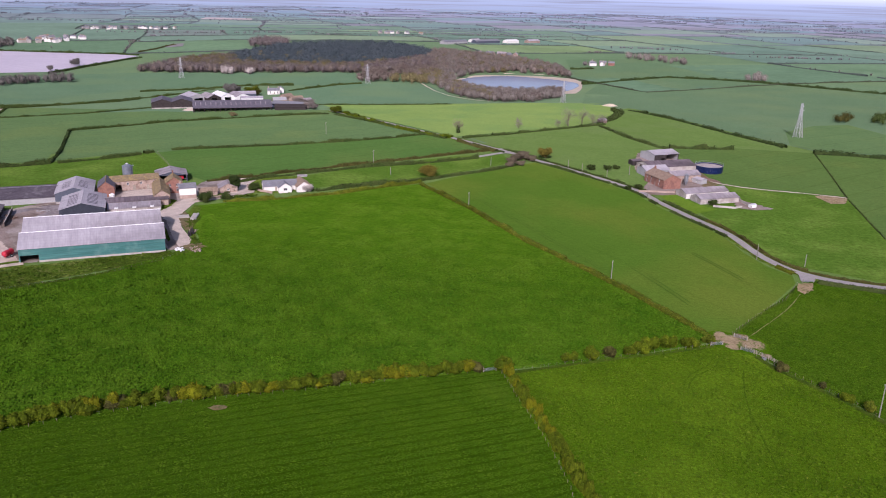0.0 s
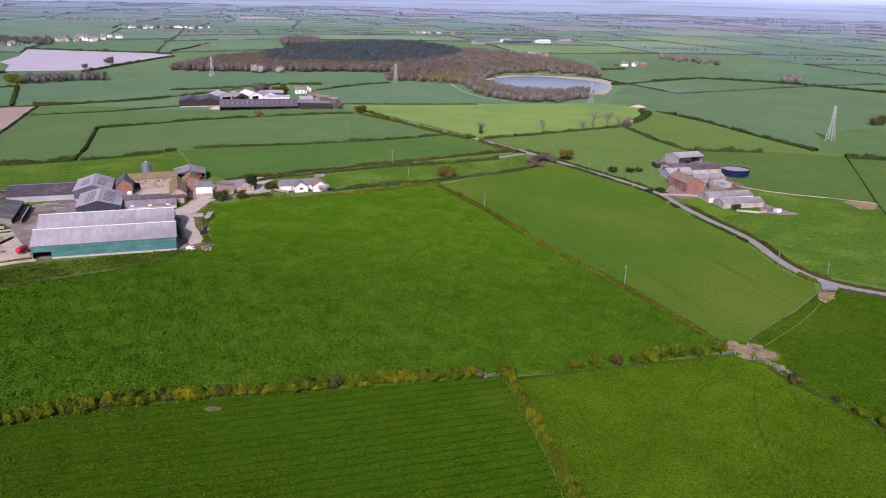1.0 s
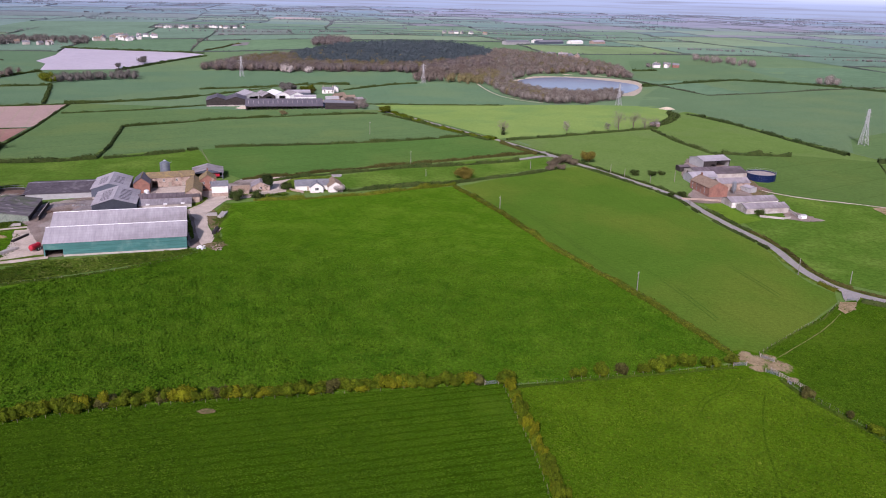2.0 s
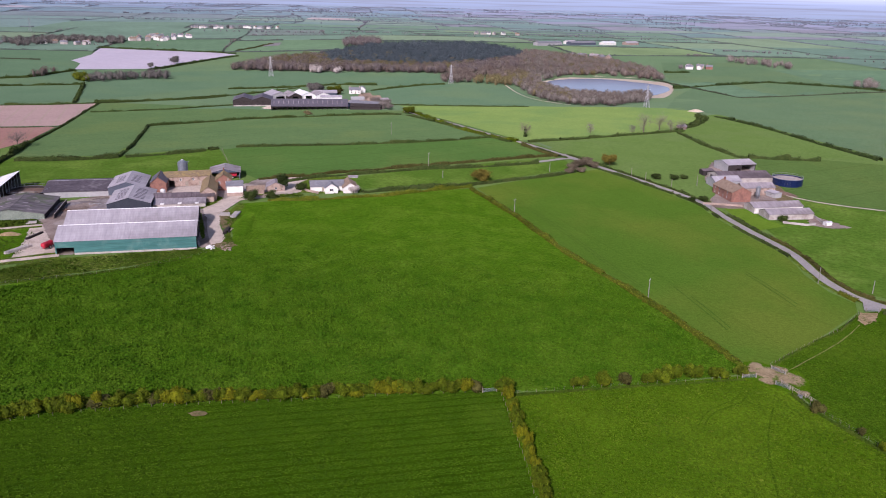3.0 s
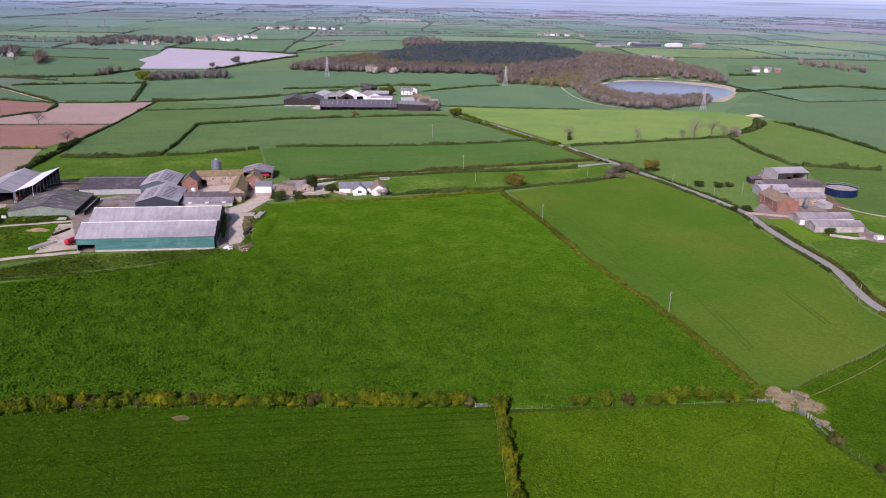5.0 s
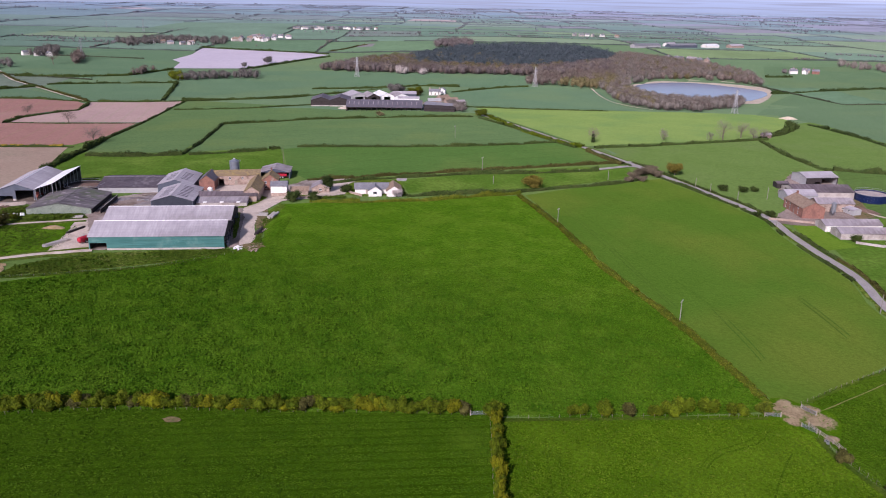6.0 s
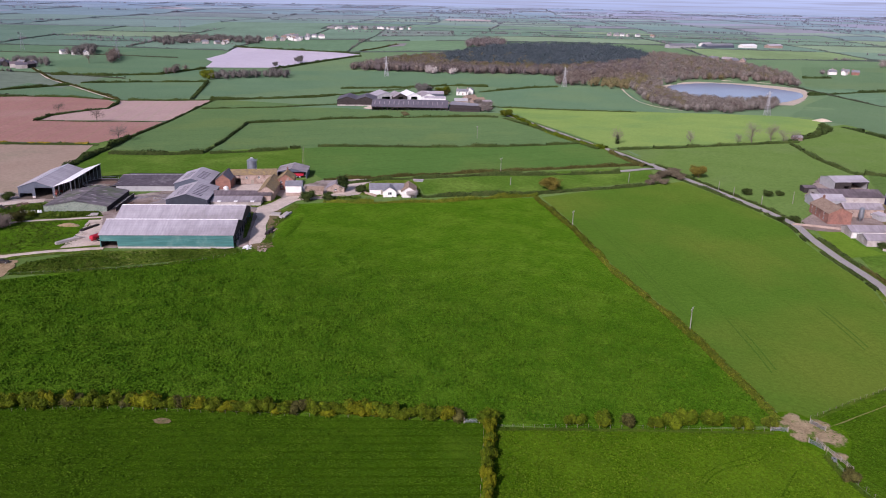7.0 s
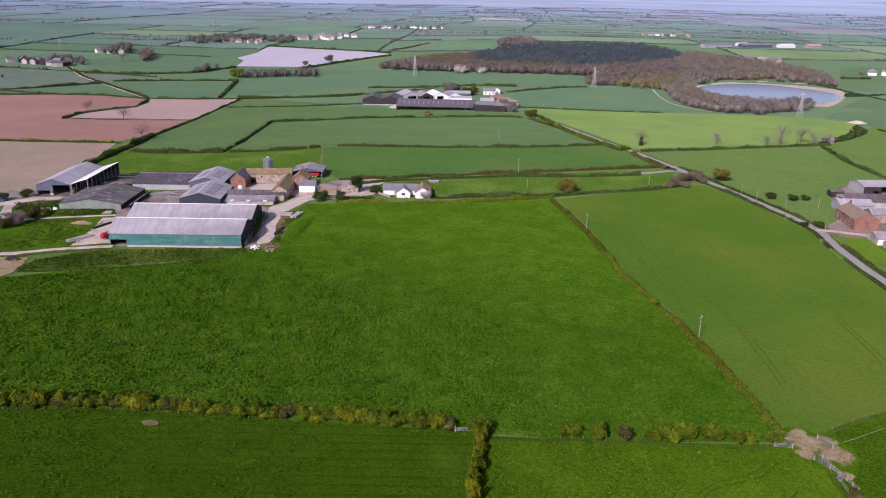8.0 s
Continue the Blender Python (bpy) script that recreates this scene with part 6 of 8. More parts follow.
building("white_house", -113.5, 364.6, TURN, 7.4, 7.0, 4.9, 6.4, SLATE, RENDER_WHITE, "white rendered farmhouse with a slate roof", "house", seed=13, sheets=0.5, thick=0.3, chimneys=(-3.0,), plinth=(1.6, STONE),
         holes=[("r", 2.4, 3.4, 3.0, 4.1, "window"), ("r", 4.6, 5.6, 0.9, 2.1, "window")])
building("outbuilding", -105.1, 369, TURN, 8.0, 5.0, 2.1, 3.3, BROWN_TILE, STONE, "low stone outbuilding with a brown roof", "shed", seed=14, sheets=0.5, holes=[("f", 3.0, 4.2, 0.0, 1.9, "door")])
building("stone_shed", -98.1, 377.5, TURN + 90, 8.0, 8.4, 2.3, 4.3, ASBESTOS_MID, STONE, "small gabled stone shed with a grey roof", "shed", seed=15, sheets=0.6, holes=[("l", 3.6, 4.8, 0.9, 1.9, "window"), ("r", 3.0, 5.0, -0.6, 2.0, "void")])
building("bungalow", -73.8, 382.3, TURN, 16.0, 7.2, 2.5, 4.5, SLATE, RENDER_WHITE, "white rendered bungalow with a slate roof", "house", seed=16, sheets=0.45, thick=0.3, holes=[("f", 5.2, 6.2, 0.0, 2.1, "door")])
building("bungalow_gable", -70.8, 378.9, TURN + 90, 6.5, 6.2, 2.5, 4.6, SLATE, RENDER_WHITE, "white gabled bay of the bungalow with one window", "house", seed=17, sheets=0.45, thick=0.3, holes=[("l", 2.2, 4.0, 0.9, 2.1, "window")])
building("bungalow_wing", -63.1, 383.9, TURN + 90, 12.0, 7.0, 2.5, 4.8, BROWN_TILE, RENDER_WHITE, "white end wing of the bungalow with a brown roof", "house", seed=18, sheets=0.45, thick=0.3, holes=[("b", 2, 3.2, 0.9, 2.0, "window")])
building("open_barn", -227.9, 336, TURN + 90, 38.0, 16.0, 5.2, 7.9, ASBESTOS, CLAD_BLUE, "tall open barn with slate-blue gable cladding", seed=19, clad=1.0, bare="f", holes=[("l", 0.6, 6.2, -0.6, 2.3, "void"), ("l", 7.6, 15.4, -0.6, 4.9, "void")], plinth=(1.0, BLOCK), cap=ROOF_WHITE)
bay = lean_to("white_roofed_bay", -216.6, 340.3, TURN + 90, 38.0, 8.0, 8.0, 5.4, ROOF_WHITE, CLAD_DARK, "open side bay with a white sheet roof", posts=True, seed=20)
Shape().prism([(-3.7, -0.6), (3.7, -0.6), (3.7, 5.3), (-3.7, 7.8)], "x", 18.6, 18.8).ob("end_wall", CLAD_DARK, bay, "dark boarded end wall")
for k in range(4):
    Shape().box(1.6 + 4.3 * k, 5.4 + 4.3 * k, -3.75, -3.6, -0.6, 5.6).ob("side_board", CLAD_DARK, bay, "dark boarding along the bay's outer side")
building("low_barn", -192.8, 318.9, TURN + 90, 29.0, 27.0, 2.3, 4.6, MOSSY_SHEET, CLAD_MOSS, "low wide barn with a dark weathered roof and mossy front", seed=21, clad=1.0, mats={"f": CLAD_DARK}, lights=[(-11.5 + 4.6 * i, -10.4 + 4.6 * i, 0.42 + 0.13 * (i % 3), 0.56 + 0.13 * (i % 3)) for i in range(5)], cap_label="pale")


# a boarded trench along the low barn
def board_wall(line, tall, material, label):
    (x0, y0), (x1, y1) = line
    turn = math.degrees(math.atan2(y1 - y0, x1 - x0))
    e = base("board_wall", (x0 + x1) / 2, (y0 + y1) / 2, turn, label, "wall", lift=0.15)
    half = math.hypot(x1 - x0, y1 - y0) / 2
    n = int(half)
    for i in range(n):
        a, b = -half + 2 * half * i / n, -half + 2 * half * (i + 1) / n - 0.03
        Shape().box(a, b, -0.06 - 0.02 * (i % 2), 0.06, -0.4, tall - 0.06 * (i % 3)).ob("board", material, e)
    Shape().box(-half, half, -0.12, 0.12, tall, tall + 0.1).ob("coping", BLOCK, e)


board_wall(((-171.6, 311.4), (-180.4, 334.5)), 1.9, CLAD_DARK, "dark boarded wall of the trench beside the low barn")


def round_store(name, x, y, radius, tall, wall, fill, label, level, ribs, seed):
    """A round store of curved plates with rim rails and a crusted surface."""
    g = np.random.default_rng(seed)
    e = base(name, x, y, g.uniform(0, 360), label, "tank", lift=0.15)
    n = ribs
    for ring in range(2):
        z0, z1 = -0.5 + ring * (tall + 0.5) / 2, -0.5 + (ring + 1) * (tall + 0.5) / 2 - 0.02
        for i in range(n):
            s = Shape()
            a, b = 6.28318 * i / n, 6.28318 * (i + 1) / n - 0.004
            o, q = radius + 0.02 * (i % 2), radius - 0.12
            s.hexa([(o * math.cos(a), o * math.sin(a), z0), (o * math.cos(b), o * math.sin(b), z0), (q * math.cos(b), q * math.sin(b), z0), (q * math.cos(a), q * math.sin(a), z0),
                    (o * math.cos(a), o * math.sin(a), z1), (o * math.cos(b), o * math.sin(b), z1), (q * math.cos(b), q * math.sin(b), z1), (q * math.cos(a), q * math.sin(a), z1)])
            s.ob("wall_plate", wall, e)
    s = Shape()
    for i in range(n):
        a, b = 6.28318 * i / n, 6.28318 * (i + 1) / n
        s.rod((radius * math.cos(a), radius * math.sin(a), tall + 0.04), (radius * math.cos(b), radius * math.sin(b), tall + 0.04), 0.11, n=5)
    s.ob("rim", STEEL, e)
    s = Shape()
    s.prism([((radius - 0.13) * math.cos(6.28318 * i / n), (radius - 0.13) * math.sin(6.28318 * i / n)) for i in range(n)], "z", -0.4, level)
    s.ob("slurry_crust", fill, e)
    for i in range(0, n, 2):
        a = 6.28318 * i / n
        c, d = (radius + 0.02) * math.cos(a), (radius + 0.02) * math.sin(a)
        Shape().rod((c, d, tall), (c, d, tall + 1.0), 0.05, n=5).ob("rail_post", STEEL, e)
    s = Shape()
    for i in range(n):
        a, b = 6.28318 * i / n, 6.28318 * (i + 1) / n
        s.rod((radius * math.cos(a), radius * math.sin(a), tall + 1.0), (radius * math.cos(b), radius * math.sin(b), tall + 1.0), 0.045, n=5)
    s.ob("guard_rail", STEEL, e)
    return e


round_store("slurry_pit", -204.8, 343.4, 9.2, 3.0, CLAD_DARK, SLURRY_BROWN, "round dark slurry pit with a brown crust", 1.9, 28, 3)


def plank_heap(x, y, n, long, material, label, seed, z):
    """Old boards thrown down on one another."""
    g = np.random.default_rng(seed)
    e = base("plank_heap", x, y, 0, label, "heap", lift=z)
    for i in range(n):
        k = long * g.uniform(0.6, 1.2)
        o = Shape().box(-k / 2, k / 2, -0.14, 0.14, 0.0, 0.07).ob("plank", material, e)
        o.matrix_basis = pose(g.normal(0, 1.7), g.normal(0, 2.2), 0.03 + 0.05 * i, 0, g.normal(0, 2), 25 + g.normal(0, 14))
    return e


plank_heap(-204.2, 341.2, 16, 7.0, TIMBER, "brown and grey boards lying on the pit's crust", 5, 2.05)
plank_heap(-173.0, 341.6, 8, 5.0, TIMBER, "loose boards on the concrete pad", 6, 0.3)


def grain_silo(x, y):
    """Ribbed steel rings under a cone."""
    e = base("grain_silo", x, y, 0, "galvanised round grain silo with a conical roof", "silo", lift=0.15)
    n = 24
    for k in range(6):
        s = Shape()
        r0 = 2.45
        s.prism([(r0 * math.cos(6.28318 * i / n), r0 * math.sin(6.28318 * i / n)) for i in range(n)], "z", -0.3 + k * 1.55, 1.2 + k * 1.55)
        s.prism([(r0 * 1.02 * math.cos(6.28318 * i / n), r0 * 1.02 * math.sin(6.28318 * i / n)) for i in range(n)], "z", 1.2 + k * 1.55, 1.25 + k * 1.55)
        s.ob("shell_ring", STEEL_DULL, e)
    Shape().rod((0, 0, 9.0), (0, 0, 10.0), 2.55, 0.8, n).ob("roof", STEEL_DULL, e)
    Shape().rod((0, 0, 9.95), (0, 0, 10.4), 0.75, 0.5, 14).ob("cap", STEEL_PALE, e)
    s = Shape()
    for dx in (-0.2, 0.2):
        s.rod((2.55, dx, 0), (2.55, dx, 9.4), 0.04, n=4)
    for k in range(22):
        s.rod((2.55, -0.2, 0.4 + 0.4 * k), (2.55, 0.2, 0.4 + 0.4 * k), 0.025, n=4)
    s.ob("ladder", STEEL_DULL, e)
    Shape().box(2.4, 3.3, -0.7, 0.7, 9.1, 9.2).rod((3.2, -0.6, 9.2), (3.2, -0.6, 10.1), 0.03, n=4).rod((3.2, 0.6, 9.2), (3.2, 0.6, 10.1), 0.03, n=4).rod((3.2, -0.6, 10.1), (3.2, 0.6, 10.1), 0.03, n=4).ob("platform", STEEL_DULL, e)


grain_silo(-150.7, 389)


def water_tank(x, y):
    e = base("water_tank", x, y, 0, "white plastic water tank beside the brick barn", "tank", lift=0.2)
    Shape().rod((0, 0, -0.1), (0, 0, 2.3), 1.25, 1.25, 18).rod((0, 0, 2.3), (0, 0, 2.8), 1.25, 0.45, 18).ob("body", WHITE, e)
    Shape().rod((0, 0, 2.8), (0, 0, 2.95), 0.4, 0.4, 12).ob("lid", CLAD_GREY, e)


water_tank(-146.2, 357.5)


def wheel(e, x, y, r, w):
    t = Shape()
    n = 16
    t.prism([(x + r * math.cos(6.28318 * i / n), r + r * math.sin(6.28318 * i / n)) for i in range(n)], "y", y - w / 2, y + w / 2)
    o = t.ob("wheel", RUBBER, e)
    Shape().prism([(x + r * 0.5 * math.cos(6.28318 * i / 10), r + r * 0.5 * math.sin(6.28318 * i / 10)) for i in range(10)], "y", y - w / 2 - 0.02, y + w / 2 + 0.02).ob("rim", WHITE, o)


def slurry_tanker(x, y, turn):
    e = base("slurry_tanker", x, y, turn, "red slurry tanker on two wheels beside the shed", "trailer", lift=0.28)
    n = 18
    s = Shape()
    rings = ((-2.6, 0.35), (-2.4, 0.85), (-2.1, 1.02), (2.1, 1.02), (2.4, 0.85), (2.6, 0.35))
    vs = [(rx, r * math.cos(6.28318 * i / n), 1.75 + r * math.sin(6.28318 * i / n)) for rx, r in rings for i in range(n)]
    fs = [(k * n + i, (k + 1) * n + i, (k + 1) * n + (i + 1) % n, k * n + (i + 1) % n) for k in range(5) for i in range(n)]
    fs += [tuple(range(n)), tuple(range(6 * n - 1, 5 * n - 1, -1))]
    s.add(vs, fs).ob("tank", RED_PAINT, e)
    Shape().box(-2.2, 2.2, -0.4, 0.4, 0.55, 0.8).box(2.2, 3.9, -0.1, 0.1, 0.55, 0.75).ob("chassis", RED_PAINT, e)
    Shape().rod((0.3, 0, 2.7), (0.3, 0, 2.95), 0.3, 0.3, 10).ob("hatch", STEEL, e)
    wheel(e, 0.1, -1.15, 0.62, 0.5)
    wheel(e, 0.1, 1.15, 0.62, 0.5)
    Shape().rod((-2.6, 0, 1.2), (-3.1, 0, 0.8), 0.15, 0.12, 8).ob("outlet", STEEL, e)


slurry_tanker(-151.1, 275.1, 84)


def loader(x, y, turn):
    e = base("telehandler", x, y, turn, "red farm loader parked in the open barn", "tractor", lift=0.25)
    Shape().prism([(-1.9, 0.6), (1.6, 0.6), (1.8, 1.0), (1.6, 1.5), (-1.7, 1.6), (-1.95, 1.2)], "y", -0.8, 0.8).ob("body", DULL_RED, e)
    c = Shape().prism([(-0.5, 1.5), (0.9, 1.5), (0.7, 2.7), (-0.4, 2.7)], "y", -0.65, 0.65).ob("cab", DULL_RED, e)
    Shape().prism([(-0.35, 1.7), (0.75, 1.7), (0.6, 2.55), (-0.3, 2.55)], "y", -0.67, 0.67).ob("window", GLASS, c)
    Shape().box(1.6, 3.6, -0.15, 0.15, 1.0, 1.3).box(3.6, 3.9, -1.0, 1.0, 0.4, 1.4).ob("boom", DULL_RED, e)
    for dx in (-1.2, 1.2):
        for dy in (-1.0, 1.0):
            wheel(e, dx, dy, 0.6, 0.4)


loader(-216.3, 325.6, 110)


def grain_trailer(x, y, turn):
    e = base("grain_trailer", x, y, turn, "red grain trailer parked in the machinery barn", "trailer", lift=0.2)
    Shape().prism([(-2.2, 1.0), (2.2, 1.0), (2.35, 2.5), (-2.35, 2.5)], "y", -1.2, 1.2).ob("body", RED_PAINT, e)
    Shape().box(-2.1, 3.6, -0.4, 0.4, 0.7, 0.99).ob("chassis", STEEL, e)
    for dx in (-1.1, 0.3):
        for dy in (-1.0, 1.0):
            wheel(e, dx, dy, 0.55, 0.45)


grain_trailer(-128, 396.7, 24)


def car(x, y, turn, paint, label):
    e = base("car", x, y, turn, label, "car", lift=0.3)
    Shape().prism([(-2.1, 0.35), (2.1, 0.35), (2.15, 0.75), (1.3, 0.92), (-1.9, 0.98), (-2.15, 0.7)], "y", -0.85, 0.85).ob("body", paint, e)
    c = Shape().prism([(-1.7, 0.95), (1.1, 0.9), (0.5, 1.45), (-1.2, 1.48)], "y", -0.72, 0.72).ob("cabin", paint, e)
    Shape().prism([(-1.5, 1.0), (0.9, 0.98), (0.42, 1.38), (-1.12, 1.4)], "y", -0.74, 0.74).ob("window", GLASS, c)
    for dx in (-1.3, 1.3):
        for dy in (-0.8, 0.8):
            wheel(e, dx, dy, 0.33, 0.22)
    for dy in (-0.6, 0.6):
        Shape().box(2.12, 2.18, dy - 0.2, dy + 0.2, 0.6, 0.75).ob("headlight", WHITE, e)


BLUE_PAINT = surface("blue_car_paint", (0.03, 0.07, 0.30), (0.04, 0.09, 0.34), big=1.0, fine=4.0, depth=0.1, rough=0.3, bump=0, spec=0.5)
car(-234.9, 301.1, 10, BLUE_PAINT, "blue car parked at the barn track")
car(-213.7, 282.6, 80, WHITE, "white car parked on the rutted track")
car(-164.1, 243.1, 30, CLAD_DARK, "dark car on the bare earth beside the bank")


# yard clutter
def slab_stack(x, y, turn, n, length, width, material, label, seed, deep=0.28):
    g = np.random.default_rng(seed)
    e = base("slab_stack", x, y, turn, label, "stack", lift=0.2)
    for i in range(n):
        o = Shape().box(-length / 2, length / 2, -width / 2, width / 2, 0, deep).ob("slab", material, e)
        o.matrix_basis = pose(g.normal(0, 0.5), (i % 3 - 1) * (width + 0.15) + g.normal(0, 0.15), (deep + 0.02) * (i // 3), 0, 0, g.normal(0, 5 if length < 6 else 1.5))
    return e


def heap(name, x, y, rx, ry, n, size, material, label, seed):
    """Broken lumps thrown together, higher in the middle."""
    g = np.random.default_rng(seed)
    e = base(name, x, y, g.uniform(0, 360), label, "heap", lift=0.2)
    for i in range(n):
        r, a = math.sqrt(g.uniform(0, 1)), g.uniform(0, 6.283)
        w = size * g.uniform(0.6, 1.4)
        v, q = blob(g, w, w * g.uniform(0.5, 0.9), w * g.uniform(0.3, 0.5), 0, 6, 3, 0.2)
        o = Shape().add(v, q).ob("lump", material, e)
        o.matrix_basis = pose(rx * r * math.cos(a), ry * r * math.sin(a), size * (0.2 + 0.7 * (1 - r)), g.normal(0, 18), g.normal(0, 18), g.uniform(0, 360))
    return e


slab_stack(-100.1, 331.5, 97, 3, 8.5, 0.7, BLOCK, "three long pale concrete beams lying in the grass", 1, 0.7)
slab_stack(-104.6, 331.0, 20, 6, 4.0, 1.1, BLOCK, "heap of grey concrete slabs", 2)
slab_stack(-95.2, 308.9, 108, 5, 6.0, 0.6, CLAD_DARK, "stack of dark timber sleepers", 3, 0.5)
heap("rubble_heap", -93.7, 311.4, 4.0, 2.2, 22, 0.45, STONE, "heap of broken concrete and stone in weeds", 4)
heap("rubble_heap", -87.7, 290.3, 5.0, 1.8, 26, 0.45, STONE, "low heap of pinkish rubble at the track", 14)
heap("earth_heap", -219, 304.3, 6.0, 2.4, 24, 0.7, SLURRY_BROWN, "heap of dark earth and rotten straw", 15)
heap("bag_heap", -93.3, 288.5, 2.6, 1.6, 18, 0.62, WHITE, "heap of white plastic sheet and bags", 5)
slab_stack(-160.8, 271, 75, 2, 10.0, 0.9, BLOCK, "long concrete feed trough sections", 6, 0.9)
slab_stack(-164.9, 287.7, 87, 2, 9.0, 0.4, CLAD_DARK, "long dark barrier rails stacked on the ground", 7, 0.8)
slab_stack(-176.7, 303.4, 20, 6, 3.0, 1.0, BLOCK, "scattered grey concrete blocks on weeds", 8)
heap("scrap_heap", -180.5, 326.4, 4.5, 2.0, 20, 0.6, SLURRY_BROWN, "rusty scrap iron heaped in the yard", 9)
heap("tyre_heap", -220.9, 299.4, 5.0, 1.6, 26, 0.6, RUBBER, "long heap of black sheeting", 10)
heap("sheet_heap", -167.2, 335.4, 4.0, 1.2, 14, 0.45, CLAD_GREY, "torn pale plastic sheet on the concrete pad", 16)
heap("scrap_heap", -175.4, 324.1, 3.0, 2.0, 14, 0.6, SLURRY_BROWN, "rusty scrap iron beside the low barn", 17)
BAG_ROW = [(-207, 294.9), (-200.1, 298.7)]
for i in range(7):
    k = i / 6
    bx, by = BAG_ROW[0][0] + (BAG_ROW[1][0] - BAG_ROW[0][0]) * k, BAG_ROW[0][1] + (BAG_ROW[1][1] - BAG_ROW[0][1]) * k + 0.5 * (i % 2)
    o = Shape().rod((0, 0, -0.05), (0, 0, 1.0), 0.5, 0.42, 12).rod((0, 0, 1.0), (0, 0, 1.2), 0.42, 0.15, 12).ob("bulk_bag", WHITE)
    o.matrix_basis = pose(bx, by, height(bx, by) + 0.25, 0, 0, 40 * i)
    tagged(o, "white bulk bag standing in a row", "bag", "row of bulk bags")


def mound(name, x, y, rx, ry, tall, material, label, seed, turn=0):
    g = np.random.default_rng(seed)
    nu, nv = 22, 7
    verts, quads = [(0, 0, tall)], []
    for j in range(1, nv + 1):
        for i in range(nu):
            a = 6.28318 * i / nu
            r = j / nv
            k = 1 + 0.12 * math.sin(3 * a + seed) + g.normal(0, 0.03)
            verts.append((rx * r * k * math.cos(a), ry * r * k * math.sin(a), tall * (1 - r * r) ** 1.2 + g.normal(0, 0.05) - 0.3 * r))
    faces = [(0, 1 + i, 1 + (i + 1) % nu) for i in range(nu)]
    for j in range(nv - 1):
        a, b = 1 + j * nu, 1 + (j + 1) * nu
        faces += [(a + i, b + i, b + (i + 1) % nu, a + (i + 1) % nu) for i in range(nu)]
    o = Shape().add(verts, faces).ob(name, material)
    o.data.polygons.foreach_set("use_smooth", [True] * len(faces))
    o.matrix_basis = pose(x, y, height(x, y) + 0.2, 0, 0, turn)
    return tagged(o, label, "heap")


mound("earth_heap", -175.2, 287.7, 5.5, 2.6, 1.1, SOIL, "low heap of pinkish earth in the paddock", 3, 15)
mound("earth_heap", 157.8, 736.3, 8.0, 4.0, 2.0, SAND, "heap of pale stone at the field gate", 4, 15)
mound("muck_heap", 153.6, 441.2, 11.0, 3.0, 1.3, SLURRY_BROWN, "long brown muck heap beside the blue tank", 5, -40)
mound("grass_bank", -92.3, 321.1, 19.0, 4.6, 1.7, PASTURE, "long grassed earth bank at the pasture corner", 6, -77)

# ---------------------------------------------------------------- the farm across the lane
T2 = 18.0
building("cow_shed", 145.4, 396.2, 17.0, 22.5, 9.0, 2.6, 4.0, ASBESTOS_MID, BLOCK, "low block cow shed with a grey sheet roof", "shed", seed=31, clad=0)
building("cow_shed", 142.2, 406.8, 19.5, 26.0, 9.0, 2.7, 4.3, ASBESTOS_MID, BLOCK, "low pale cow shed with a grey sheet roof", "shed", seed=32, clad=0, mats={"f": RENDER_WHITE})
building("farmhouse", 126.2, 426.2, T2 + 90, 19.0, 10.5, 4.6, 7.2, BROWN_TILE, BRICK, "red brick farmhouse with a brown tiled roof", "house", seed=33, sheets=0.5, thick=0.3, chimneys=(8.0,),
         holes=[("b", 2, 3, 0.9, 2.1, "window"), ("b", 6, 7, 0.9, 2.1, "window"), ("b", 10, 11, 0.0, 2.1, "door"), ("b", 14, 15, 0.9, 2.1, "window"), ("b", 2, 3, 3.0, 4.1, "window"), ("b", 6, 7, 3.0, 4.1, "window"), ("b", 14, 15, 3.0, 4.1, "window")])
building("stone_outbuilding", 140.0, 436.5, T2, 18.0, 8.0, 3.8, 5.6, ASBESTOS_MID, STONE, "stone outbuilding with a grey sheet roof", "barn", seed=34, sheets=0.6, holes=[("f", 3, 4, 1.0, 2.0, "window"), ("f", 7, 9, -0.6, 2.4, "door"), ("f", 12, 13, 1.0, 2.0, "window")])
building("grey_barn", 126.5, 448.5, T2, 15.0, 10.0, 3.2, 5.0, ASBESTOS, CLAD_GREY, "barn with a pale blue-grey sheet roof", seed=35)
building("cattle_shed", 137.5, 462.0, T2, 30.0, 16.0, 3.0, 5.0, ASBESTOS_OLD, BLOCK, "wide cattle shed with a dark brown-grey roof", "shed", seed=36, holes=[("l", 3, 8, -0.6, 2.6, "void")])
# front wall coloured dark to stand for the shaded open side
building("hay_barn", 139.5, 486.0, T2 + 6, 18.0, 14.0, 4.2, 5.8, ASBESTOS, CLAD_GREY, "tall hay barn with a pale roof and open side", seed=37, holes=[("f", 8.8, 17.6, -0.6, 3.9, "void"), ("f", 5.0, 8.0, -0.6, 2.0, "void")], clad=1.0, mats={"f": CLAD_DARK})
round_store("slurry_store", 162.3, 460.5, 7.9, 3.5, BLUE_TANK, SLURRY, "large round dark blue slurry store with a pale crust", 2.9, 36, 8)
building("mobile_home", 148.0, 433.5, -58, 8.5, 4.6, 2.4, 3.1, ASBESTOS, CLAD_GREY, "pale grey site cabin with a shallow roof", "cabin", seed=38, holes=[("f", 1, 2, 1.0, 1.8, "window"), ("f", 5, 6, 1.0, 1.8, "window")])


